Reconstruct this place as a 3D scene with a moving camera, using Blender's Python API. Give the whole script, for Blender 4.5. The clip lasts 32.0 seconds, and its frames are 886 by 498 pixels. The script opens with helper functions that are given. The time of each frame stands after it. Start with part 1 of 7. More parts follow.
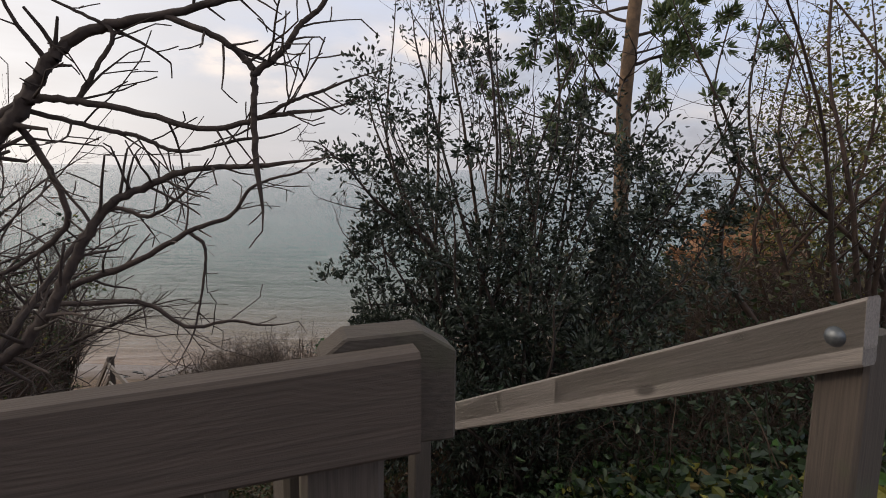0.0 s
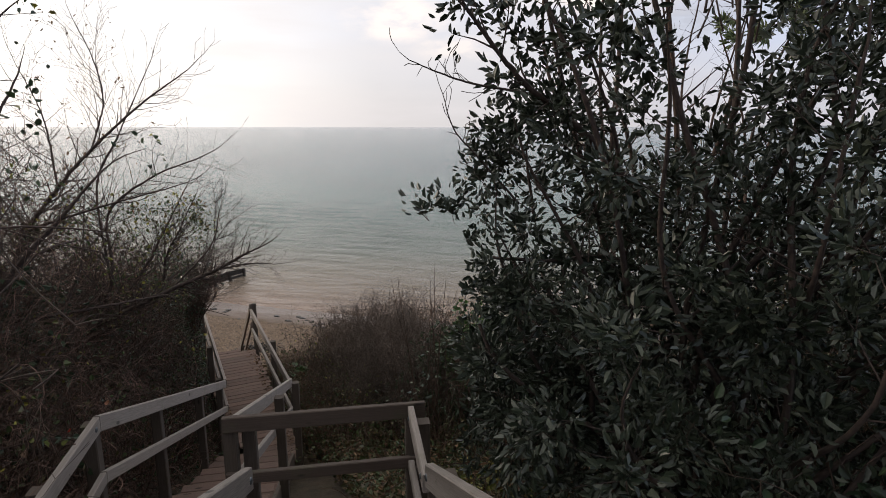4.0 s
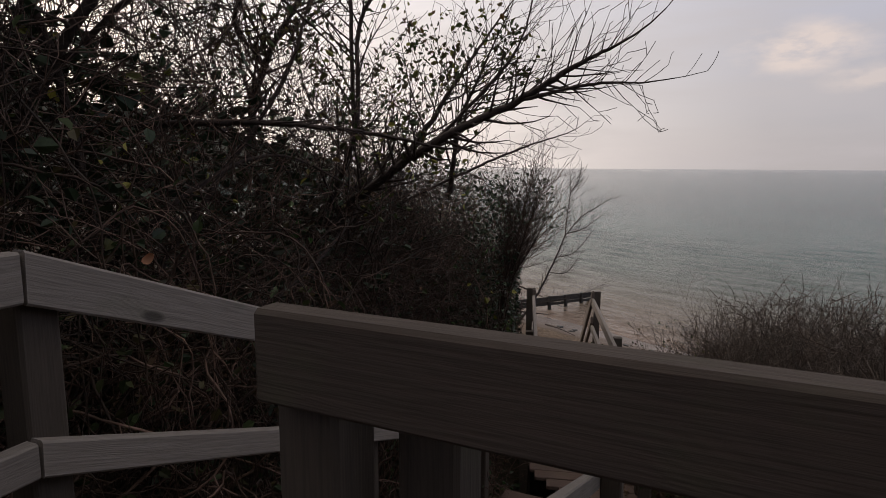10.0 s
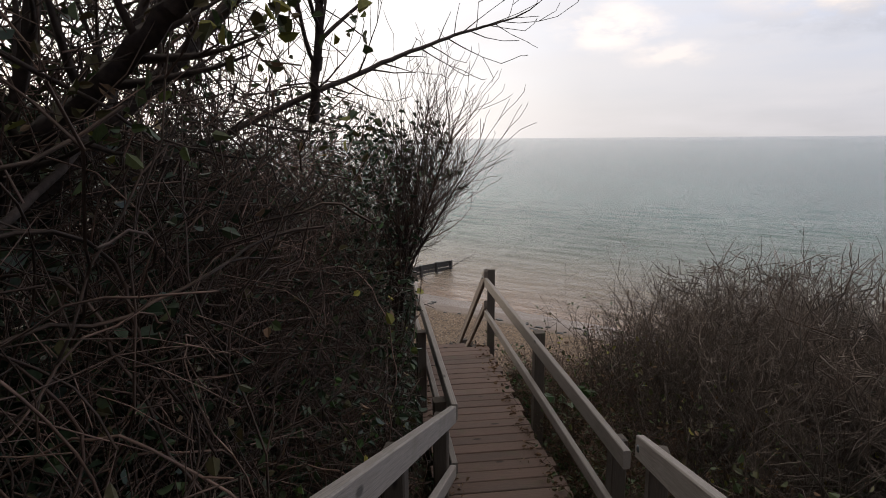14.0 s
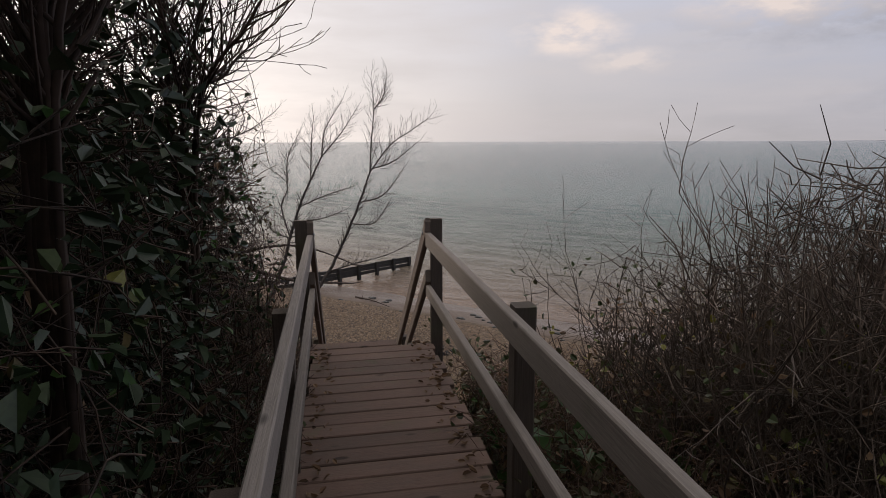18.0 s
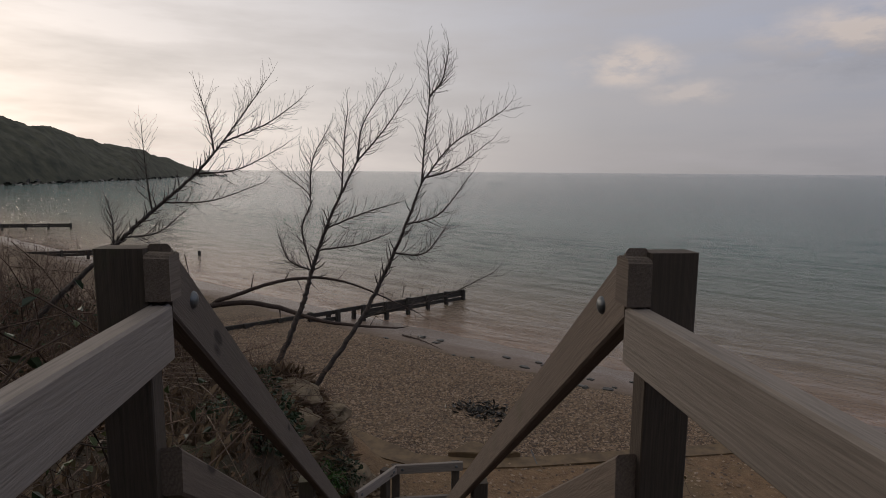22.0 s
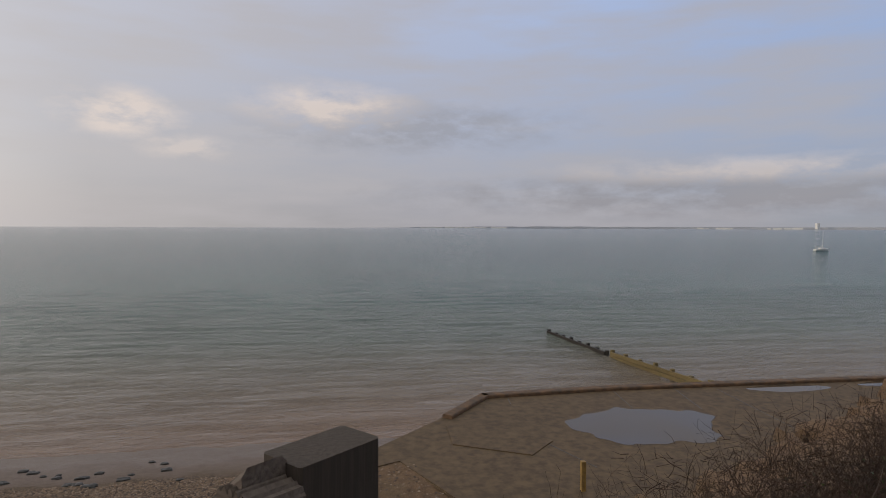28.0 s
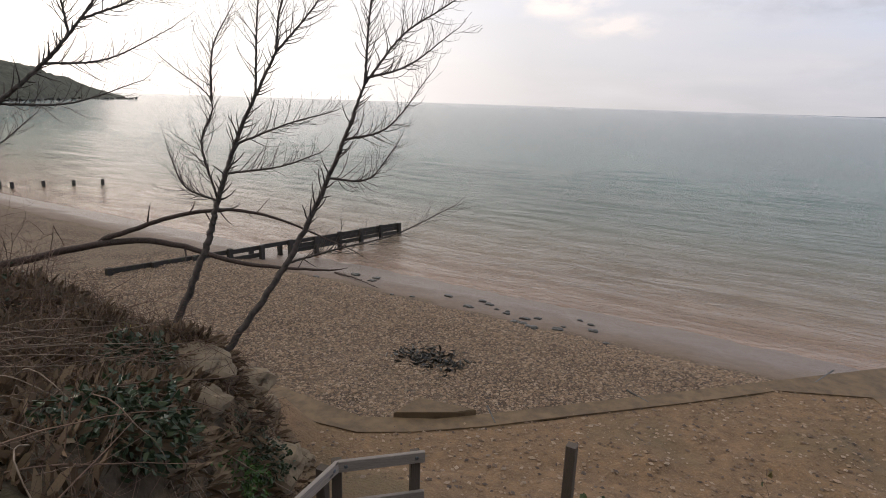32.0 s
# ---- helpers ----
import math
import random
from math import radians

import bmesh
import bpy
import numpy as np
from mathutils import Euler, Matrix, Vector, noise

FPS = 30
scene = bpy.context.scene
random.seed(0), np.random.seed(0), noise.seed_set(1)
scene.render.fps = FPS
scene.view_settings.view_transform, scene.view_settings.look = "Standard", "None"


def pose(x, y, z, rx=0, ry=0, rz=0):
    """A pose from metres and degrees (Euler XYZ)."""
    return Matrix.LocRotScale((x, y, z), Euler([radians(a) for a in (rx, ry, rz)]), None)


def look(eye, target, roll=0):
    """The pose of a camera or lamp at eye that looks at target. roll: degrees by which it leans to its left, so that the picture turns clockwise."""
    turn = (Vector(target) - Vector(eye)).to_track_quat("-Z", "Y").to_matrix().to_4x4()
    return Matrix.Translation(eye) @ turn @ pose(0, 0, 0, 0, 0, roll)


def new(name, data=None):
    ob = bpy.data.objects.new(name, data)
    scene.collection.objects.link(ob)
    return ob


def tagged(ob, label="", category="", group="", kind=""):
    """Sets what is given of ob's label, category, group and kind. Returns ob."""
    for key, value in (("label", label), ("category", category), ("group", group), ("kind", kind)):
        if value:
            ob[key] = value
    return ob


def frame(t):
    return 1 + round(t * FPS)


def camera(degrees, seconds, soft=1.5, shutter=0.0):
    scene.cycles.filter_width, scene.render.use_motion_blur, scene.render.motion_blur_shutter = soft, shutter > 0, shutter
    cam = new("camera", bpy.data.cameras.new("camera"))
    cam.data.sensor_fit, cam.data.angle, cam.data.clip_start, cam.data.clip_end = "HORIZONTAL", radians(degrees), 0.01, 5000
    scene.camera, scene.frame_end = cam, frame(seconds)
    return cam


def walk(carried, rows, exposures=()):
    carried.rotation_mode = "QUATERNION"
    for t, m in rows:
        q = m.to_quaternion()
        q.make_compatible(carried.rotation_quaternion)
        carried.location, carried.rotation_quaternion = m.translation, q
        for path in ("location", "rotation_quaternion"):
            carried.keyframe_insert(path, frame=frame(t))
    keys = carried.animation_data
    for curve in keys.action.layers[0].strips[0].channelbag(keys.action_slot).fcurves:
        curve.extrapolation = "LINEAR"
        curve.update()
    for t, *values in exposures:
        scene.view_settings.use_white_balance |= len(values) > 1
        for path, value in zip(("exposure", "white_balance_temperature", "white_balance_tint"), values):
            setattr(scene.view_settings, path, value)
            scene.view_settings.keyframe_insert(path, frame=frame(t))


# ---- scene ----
cam = camera(74.8, 32.0, 0.9)
PATH = [  # seconds, eye, yaw, pitch, roll
    (0, 0.000, -0.050, 0.010, -0.25, -7.95, 0.85),
    (0.5, 0.174, 0.200, -0.004, -5.21, -8.61, 1.42),
    (1, 0.374, 0.488, -0.030, -3.72, -9.32, 1.48),
    (1.5, 0.325, 0.734, -0.059, 2.31, -11.07, 0.98),
    (2, 0.255, 0.995, -0.075, 6.58, -11.57, 0.60),
    (2.5, 0.205, 1.214, -0.065, 8.53, -11.64, 0.60),
    (3, 0.021, 1.414, -0.245, 13.40, -11.61, 0.48),
    (3.5, -0.075, 1.636, -0.394, 14.39, -11.89, 0.26),
    (4, -0.116, 1.883, -0.479, 15.25, -12.01, 0.01),
    (4.5, -0.276, 2.112, -0.637, 16.22, -11.81, 0.05),
    (6.5, -0.856, 3.234, -1.345, 18.95, -11.53, 0.15),
    (7, -1.018, 3.497, -1.524, 19.56, -11.61, 0.01),
    (7.5, -1.124, 3.798, -1.797, 19.73, -11.55, 0.18),
    (8, -1.237, 4.035, -1.889, 20.52, -11.08, 0.37),
    (8.5, -1.384, 4.251, -1.996, 21.41, -10.47, 0.44),
    (9, -1.434, 4.562, -2.157, 23.79, -9.54, 0.36),
    (9.5, -1.684, 4.817, -2.390, 35.13, -8.18, 0.08),
    (10, -2.020, 4.936, -2.403, 50.13, -8.08, 0.30),
    (10.5, -2.266, 4.896, -2.431, 65.92, -9.17, 0.16),
    (11, -2.624, 4.825, -2.465, 64.32, -9.14, -0.22),
    (11.5, -2.961, 4.998, -2.440, 55.91, -9.48, -0.15),
    (12, -3.239, 5.152, -2.446, 47.79, -10.36, -0.63),
    (12.5, -3.358, 5.459, -2.481, 41.41, -10.66, -0.66),
    (13, -3.455, 5.763, -2.467, 37.65, -11.29, -0.43),
    (13.5, -3.633, 6.009, -2.676, 36.26, -11.25, -0.39),
    (14, -3.752, 6.282, -2.683, 34.88, -10.87, -0.47),
    (14.5, -3.954, 6.644, -2.903, 34.03, -10.38, -0.65),
    (16.5, -4.650, 7.989, -3.547, 31.59, -10.26, -0.01),
    (17, -4.822, 8.254, -3.570, 31.28, -10.40, -0.06),
    (17.5, -4.909, 8.558, -3.797, 30.99, -10.39, -0.18),
    (18, -5.053, 8.851, -3.804, 31.22, -10.57, -0.20),
    (18.5, -5.200, 9.171, -4.065, 31.61, -10.42, -0.28),
    (19, -5.411, 9.433, -4.035, 32.41, -9.99, -0.04),
    (19.5, -5.625, 9.838, -4.343, 32.98, -9.86, 0.00),
    (20, -5.973, 10.230, -4.309, 33.70, -9.35, 0.21),
    (20.5, -6.324, 10.677, -4.304, 34.21, -8.92, 0.31),
    (21, -6.705, 11.091, -4.335, 35.10, -8.50, 0.30),
    (21.5, -7.042, 11.437, -4.319, 35.93, -8.08, 0.36),
    (22, -7.291, 11.742, -4.287, 36.41, -7.68, 0.43),
    (22.5, -7.582, 11.986, -4.288, 37.16, -7.37, 0.36),
    (23, -7.733, 12.239, -4.290, 38.31, -7.10, 0.31),
    (23.5, -7.829, 12.378, -4.266, 39.26, -6.82, 0.37),
    (24, -7.865, 12.360, -4.260, 39.41, -6.54, 0.43),
    (24.5, -7.871, 12.360, -4.253, 38.20, -6.21, 0.46),
    (25, -7.875, 12.368, -4.255, 33.07, -5.12, 0.55),
    (25.5, -7.803, 12.399, -4.245, 24.97, -3.94, 0.69),
    (26, -7.665, 12.434, -4.230, 14.95, -2.97, 0.53),
    (26.5, -7.565, 12.413, -4.234, 5.68, -2.25, 0.34),
    (28.5, -7.613, 12.380, -4.230, -10.64, -2.26, 0.24),
    (29, -7.645, 12.358, -4.226, -8.88, -3.13, 0.56),
    (29.5, -7.770, 12.353, -4.248, -1.14, -5.82, 1.79),
    (30, -8.010, 12.348, -4.332, 7.58, -9.31, 2.82),
    (30.5, -8.194, 12.547, -4.389, 16.33, -12.30, 2.81),
    (31, -8.374, 12.892, -4.418, 23.80, -13.89, 2.38),
    (31.5, -8.496, 13.108, -4.508, 27.27, -14.06, 2.08),
    (32, -8.721, 13.253, -4.661, 29.25, -14.22, 1.90),
]
EXPOSURE = [(0.0, 0.58, 6500, 10.0), (1.0, 0.91, 6500, 10.1), (2.0, 1.01, 6500, 10.2), (4.0, 0.76, 6500, 10.4), (6.5, 0.36, 6500, 10.7), (8.0, 0.26, 6500, 10.9), (9.0, 0.26, 6500, 11.0), (10.0, 0.06, 6650, 14.5), (10.6, 0.31, 6740, 16.6), (11.2, 1.62, 6800, 18.0), (11.7, 2.27, 6800, 18.0), (12.2, 1.97, 6800, 18.0), (13.0, 1.42, 6650, 14.0), (14.5, 0.55, 6500, 10.0), (17.0, 0.26, 6577, 13.5), (20.0, 0.22, 6550, 13.0), (21.5, -0.1, 6531, 12.2), (23.0, -0.55, 6512, 11.5), (25.0, -0.72, 6500, 11.0), (26.0, -0.63, 6500, 11.0), (27.0, -0.23, 6500, 11.0), (28.5, 0.05, 6500, 11.0), (30.0, 0.18, 6500, 11.0), (31.0, 0.53, 6500, 11.0), (31.5, 0.68, 6500, 11.0), (32.0, 0.74, 6500, 11.0)]
walk(cam, [(t, pose(x, y, z, 90 + pitch, 0, yaw) @ pose(0, 0, 0, 0, 0, roll)) for t, x, y, z, yaw, pitch, roll in PATH], EXPOSURE)

# ---- light: an overcast late afternoon, the sun low behind haze over the headland ----
world = bpy.data.worlds.new("sky")
scene.world = world
world.use_nodes = True
wn, wl = world.node_tree.nodes, world.node_tree.links
wn.clear()


def wnode(kind, **kw):
    n = wn.new(kind)
    for k, v in kw.items():
        n.inputs[k].default_value = v
    return n


def wmath(op, a, b=0.0, c=None):
    n = wn.new("ShaderNodeMath")
    n.operation = op
    for i, v in enumerate((a, b) if c is None else (a, b, c)):
        if isinstance(v, (int, float)):
            n.inputs[i].default_value = v
        else:
            wl.new(v, n.inputs[i])
    return n.outputs[0]


def wmix(f, a, b):
    n = wn.new("ShaderNodeMix")
    n.data_type = "RGBA"
    for i, v in ((0, f), (6, a), (7, b)):
        if hasattr(v, "is_linked"):
            wl.new(v, n.inputs[i])
        else:
            n.inputs[i].default_value = v
    return n.outputs[2]


def wramp(f, *stops):
    n = wn.new("ShaderNodeValToRGB")
    e = n.color_ramp.elements
    while len(e) < len(stops):
        e.new(0.5)
    for el, (p, c) in zip(e, stops):
        el.position, el.color = p, (*c, 1) if len(c) == 3 else c
    wl.new(f, n.inputs[0])
    return n.outputs[0]


SUN_YAW = 88.0
coord = wn.new("ShaderNodeTexCoord")
sep = wn.new("ShaderNodeSeparateXYZ")
wl.new(coord.outputs["Generated"], sep.inputs[0])
dx, dy, dz = sep.outputs
sunx, suny = -math.sin(radians(SUN_YAW)), math.cos(radians(SUN_YAW))
toward = wmath("ADD", wmath("MULTIPLY", dx, sunx), wmath("MULTIPLY", dy, suny))
toward01 = wmath("MULTIPLY_ADD", toward, 0.5, 0.5)
up = wmath("MAXIMUM", dz, 0.0)
nishita = wn.new("ShaderNodeTexSky")
nishita.sky_type, nishita.sun_disc = "NISHITA", False
nishita.sun_elevation, nishita.sun_rotation = radians(9), radians(-SUN_YAW)
nishita.air_density, nishita.dust_density = 1.2, 2.0
bg_clear = wnode("ShaderNodeBackground", Strength=0.06)
wl.new(nishita.outputs[0], bg_clear.inputs[0])
# thin cloud sheet: cream towards the sun, grey-blue away from it
low = wramp(toward01, (0.0, (0.32, 0.35, 0.40)), (0.15, (0.35, 0.365, 0.40)), (0.44, (0.40, 0.395, 0.42)), (0.53, (0.40, 0.39, 0.40)), (0.7, (0.50, 0.475, 0.465)), (0.83, (0.84, 0.78, 0.735)), (0.93, (1.22, 1.11, 1.02)), (1.0, (1.75, 1.56, 1.4)))
high = wramp(toward01, (0.0, (0.28, 0.41, 0.69)), (0.15, (0.35, 0.485, 0.79)), (0.35, (0.44, 0.54, 0.78)), (0.53, (0.51, 0.56, 0.71)), (0.70, (0.60, 0.62, 0.71)), (0.83, (0.70, 0.70, 0.74)), (0.93, (0.92, 0.885, 0.88)), (1.0, (1.15, 1.09, 1.05)))
lift = wmath("POWER", wmath("MINIMUM", wmath("MULTIPLY", up, 2.6), 1.0), 0.8)
sheet = wmix(lift, low, high)
# above the view, a faintly warm grey sheet added to tint the light
overhead = wramp(dz, (0.40, (0, 0, 0)), (0.66, (1, 1, 1)))
# streaks and small lit cumulus
stretch = wn.new("ShaderNodeMapping")
stretch.inputs["Scale"].default_value = (1.6, 1.6, 9.0)
wl.new(coord.outputs["Generated"], stretch.inputs[0])
streak = wnode("ShaderNodeTexNoise", Scale=2.2, Detail=5.0, Roughness=0.55)
wl.new(stretch.outputs[0], streak.inputs["Vector"])
streaks = wramp(streak.outputs[0], (0.38, (0, 0, 0)), (0.66, (1, 1, 1)))
sheet = wmix(wmath("MULTIPLY", streaks, 0.7), sheet, wmix(wmath("POWER", toward01, 3.0), (0.45, 0.44, 0.475, 1), (0.80, 0.745, 0.70, 1)))
puffmap = wn.new("ShaderNodeMapping")
puffmap.inputs["Scale"].default_value = (5.0, 5.0, 13.0)
wl.new(coord.outputs["Generated"], puffmap.inputs[0])
puff = wnode("ShaderNodeTexNoise", Scale=2.4, Detail=7.0, Roughness=0.6)
wl.new(puffmap.outputs[0], puff.inputs["Vector"])
bearing = wmath("MULTIPLY", wmath("ARCTAN2", wmath("MULTIPLY", dx, -1.0), dy), 57.2958)
height = wmath("MULTIPLY", wmath("ARCSINE", dz), 57.2958)


def bank_of_cloud(yaw, el, w, h):
    """A soft patch of cloud round a bearing and an elevation, in degrees."""
    u = wmath("DIVIDE", wmath("SUBTRACT", bearing, yaw), w)
    v = wmath("DIVIDE", wmath("SUBTRACT", height, el), h)
    return wmath("POWER", 2.718, wmath("MULTIPLY", wmath("ADD", wmath("MULTIPLY", u, u), wmath("MULTIPLY", v, v)), -1.0))


def ragged(patch, lo=0.16, hi=0.55):
    """Patch broken up by billows."""
    return wramp(wmath("MULTIPLY", patch, wmath("MULTIPLY_ADD", puff.outputs[0], 3.4, -1.05)), (lo, (0, 0, 0)), (hi, (1, 1, 1)))


# grey bank low over the far shore, small sunlit cumulus above it
sheet = wmix(wmath("MULTIPLY", ragged(bank_of_cloud(-34, 3.0, 26, 2.0), 0.1, 0.7), 0.6), sheet, (0.285, 0.28, 0.31, 1))
sheet = wmix(wmath("MULTIPLY", ragged(bank_of_cloud(-6, 9.6, 14, 2.2), 0.1, 0.6), 0.6), sheet, (0.33, 0.335, 0.375, 1))
lit = wmath("MAXIMUM", ragged(bank_of_cloud(19.3, 9.7, 4.2, 1.7), 0.08, 0.6), wmath("MULTIPLY", ragged(bank_of_cloud(14.2, 7.1, 3.2, 1.0), 0.08, 0.6), 0.6))
lit = wmath("MAXIMUM", lit, ragged(bank_of_cloud(1.5, 11.2, 7.5, 2.0), 0.1, 0.9))
lit = wmath("MAXIMUM", lit, wmath("MULTIPLY", ragged(bank_of_cloud(-38, 5.2, 15, 1.1), 0.12, 0.9), 0.6))
lit = wmath("MAXIMUM", lit, ragged(bank_of_cloud(62, 17, 9, 2.0)))
sheet = wmix(wmath("MULTIPLY", lit, 0.7), sheet, (0.86, 0.74, 0.66, 1))
sheet = wmix(overhead, sheet, (0.575, 0.555, 0.53, 1))
bg_cloud = wnode("ShaderNodeBackground", Strength=1.0)
wl.new(sheet, bg_cloud.inputs[0])
both = wn.new("ShaderNodeMixShader")
both.inputs[0].default_value = 0.88
wl.new(bg_clear.outputs[0], both.inputs[1])
wl.new(bg_cloud.outputs[0], both.inputs[2])
wout = wn.new("ShaderNodeOutputWorld")
wl.new(both.outputs[0], wout.inputs[0])

sun = new("sun", bpy.data.lights.new("sun", "SUN"))
sun.data.energy, sun.data.angle, sun.data.color = 0.8, radians(12), (1.0, 0.86, 0.70)
sun.matrix_world = look((sunx * 50, suny * 50, 9), (0, 0, 0))

# ---- materials ----


def material(name, rough=0.8, metal=0.0):
    m = bpy.data.materials.new(name)
    m.use_nodes = True
    b = m.node_tree.nodes["Principled BSDF"]
    b.inputs["Roughness"].default_value, b.inputs["Metallic"].default_value = rough, metal
    return m, m.node_tree.nodes, m.node_tree.links, b


def mix_in(nodes, links, f, a, b, blend="MIX"):
    n = nodes.new("ShaderNodeMix")
    n.data_type, n.blend_type = "RGBA", blend
    for i, v in ((0, f), (6, a), (7, b)):
        if hasattr(v, "is_linked"):
            links.new(v, n.inputs[i])
        else:
            n.inputs[i].default_value = (*v, 1) if isinstance(v, tuple) and len(v) == 3 else v
    return n.outputs[2]


def ramp(nodes, links, f, *stops):
    n = nodes.new("ShaderNodeValToRGB")
    e = n.color_ramp.elements
    while len(e) < len(stops):
        e.new(0.5)
    for el, (p, c) in zip(e, stops):
        c = (c, c, c) if isinstance(c, (int, float)) else c
        el.position, el.color = p, (*c, 1)
    links.new(f, n.inputs[0])
    return n.outputs[0]


def noise_tex(nodes, links, vec, scale, detail=4.0, rough=0.55, stretch=None, distortion=0.0):
    if stretch:
        mp = nodes.new("ShaderNodeMapping")
        mp.inputs["Scale"].default_value = stretch
        links.new(vec, mp.inputs[0])
        vec = mp.outputs[0]
    n = nodes.new("ShaderNodeTexNoise")
    n.inputs["Scale"].default_value, n.inputs["Detail"].default_value = scale, detail
    n.inputs["Roughness"].default_value, n.inputs["Distortion"].default_value = rough, distortion
    links.new(vec, n.inputs["Vector"])
    return n.outputs[0]


def relief(nodes, links, b, height, strength, distance=0.01):
    n = nodes.new("ShaderNodeBump")
    n.inputs["Strength"].default_value, n.inputs["Distance"].default_value = strength, distance
    links.new(height, n.inputs["Height"])
    links.new(n.outputs[0], b.inputs["Normal"])


def wood(name, light, dark, stain, moss=0.0, grain=0.5):
    """Weathered sawn timber: grain runs along each board's own x axis and bends round the knots."""
    m, n, l, b = material(name, 0.86)
    tc, info = n.new("ShaderNodeTexCoord"), n.new("ShaderNodeObjectInfo")
    shift = n.new("ShaderNodeVectorMath")
    shift.operation = "MULTIPLY_ADD"
    l.new(info.outputs["Random"], shift.inputs[0])
    shift.inputs[1].default_value = (37.0, 19.0, 53.0)
    l.new(tc.outputs["Object"], shift.inputs[2])
    v = shift.outputs[0]

    def calc(op, a, c=0.0, d=None):
        q = n.new("ShaderNodeMath")
        q.operation = op
        for i, w in enumerate((a, c) if d is None else (a, c, d)):
            if isinstance(w, (int, float)):
                q.inputs[i].default_value = w
            else:
                l.new(w, q.inputs[i])
        return q.outputs[0]

    xyz = n.new("ShaderNodeSeparateXYZ")
    l.new(v, xyz.inputs[0])
    mp = n.new("ShaderNodeMapping")
    mp.inputs["Scale"].default_value = (2.3, 6.0, 6.0)
    l.new(v, mp.inputs[0])
    knot = n.new("ShaderNodeTexVoronoi")
    knot.inputs["Scale"].default_value = 1.0
    l.new(mp.outputs[0], knot.inputs["Vector"])
    pull = ramp(n, l, knot.outputs["Distance"], (0.06, 1.0), (0.40, 0.0))
    wander = noise_tex(n, l, v, 1.0, 3.0, 0.5, (1.3, 7.0, 7.0), 0.6)
    ring = calc("ADD", calc("MULTIPLY_ADD", xyz.outputs[1], 0.5, xyz.outputs[2]), calc("MULTIPLY_ADD", pull, 0.05, calc("MULTIPLY", wander, 0.16)))
    lines = calc("MULTIPLY_ADD", calc("SINE", calc("MULTIPLY", ring, 620.0)), 0.5, 0.5)
    lines = calc("MULTIPLY", lines, noise_tex(n, l, v, 6.0, 3.0))
    fibre = noise_tex(n, l, v, 1.0, 6.0, 0.65, (5.0, 190.0, 190.0))
    blot = noise_tex(n, l, v, 2.2, 4.0, 0.6, (1.0, 2.5, 2.5))
    heart = ramp(n, l, knot.outputs["Distance"], (0.07, 1.0), (0.12, 0.0))
    c = mix_in(n, l, ramp(n, l, lines, (0.18, 0.0), (0.62, 0.30)), light, dark)
    c = mix_in(n, l, ramp(n, l, fibre, (0.40, 0.0), (0.68, grain)), c, tuple(x * 0.45 for x in dark))
    c = mix_in(n, l, ramp(n, l, blot, (0.46, 0.0), (0.74, 0.75)), c, stain)
    c = mix_in(n, l, calc("MULTIPLY", heart, 0.9), c, tuple(x * 0.35 for x in dark))
    if moss:
        c = mix_in(n, l, ramp(n, l, noise_tex(n, l, v, 5.0, 5.0), (0.58, 0.0), (0.72, moss)), c, (0.085, 0.105, 0.045))
    tone = n.new("ShaderNodeMapRange")
    tone.inputs["To Min"].default_value, tone.inputs["To Max"].default_value = 0.80, 1.12
    l.new(info.outputs["Random"], tone.inputs["Value"])
    grey = n.new("ShaderNodeVectorMath")
    grey.operation = "SCALE"
    l.new(c, grey.inputs[0])
    l.new(tone.outputs[0], grey.inputs["Scale"])
    l.new(grey.outputs[0], b.inputs["Base Color"])
    h = mix_in(n, l, 0.18, fibre, lines)
    relief(n, l, b, h, 0.45, 0.005)
    return m


WOOD_RAIL = wood("weathered_rail_timber", (0.30, 0.262, 0.235), (0.185, 0.157, 0.14), (0.24, 0.207, 0.185), 0.25)
WOOD_STAIR = wood("brown_stair_rail_timber", (0.20, 0.16, 0.132), (0.105, 0.08, 0.065), (0.15, 0.12, 0.10), 0.2)
WOOD_POST = wood("dark_treated_post", (0.105, 0.082, 0.066), (0.06, 0.047, 0.04), (0.08, 0.065, 0.05), 0.4)
# darker copy of the rail timber: shade of backlit rails put into colour
WOOD_BACKLIT = wood("backlit_rail_timber", (0.10, 0.074, 0.06), (0.058, 0.042, 0.034), (0.08, 0.062, 0.05), 0.25)
WOOD_DECK = wood("damp_deck_timber", (0.165, 0.105, 0.083), (0.095, 0.058, 0.047), (0.12, 0.088, 0.074), 0.35, 0.35)
WOOD_GROYNE = wood("wet_groyne_timber", (0.045, 0.038, 0.034), (0.022, 0.019, 0.018), (0.03, 0.03, 0.024), 0.5)
WOOD_GOLD = wood("algae_groyne_timber", (0.24, 0.18, 0.08), (0.12, 0.09, 0.045), (0.16, 0.13, 0.05), 0.4)


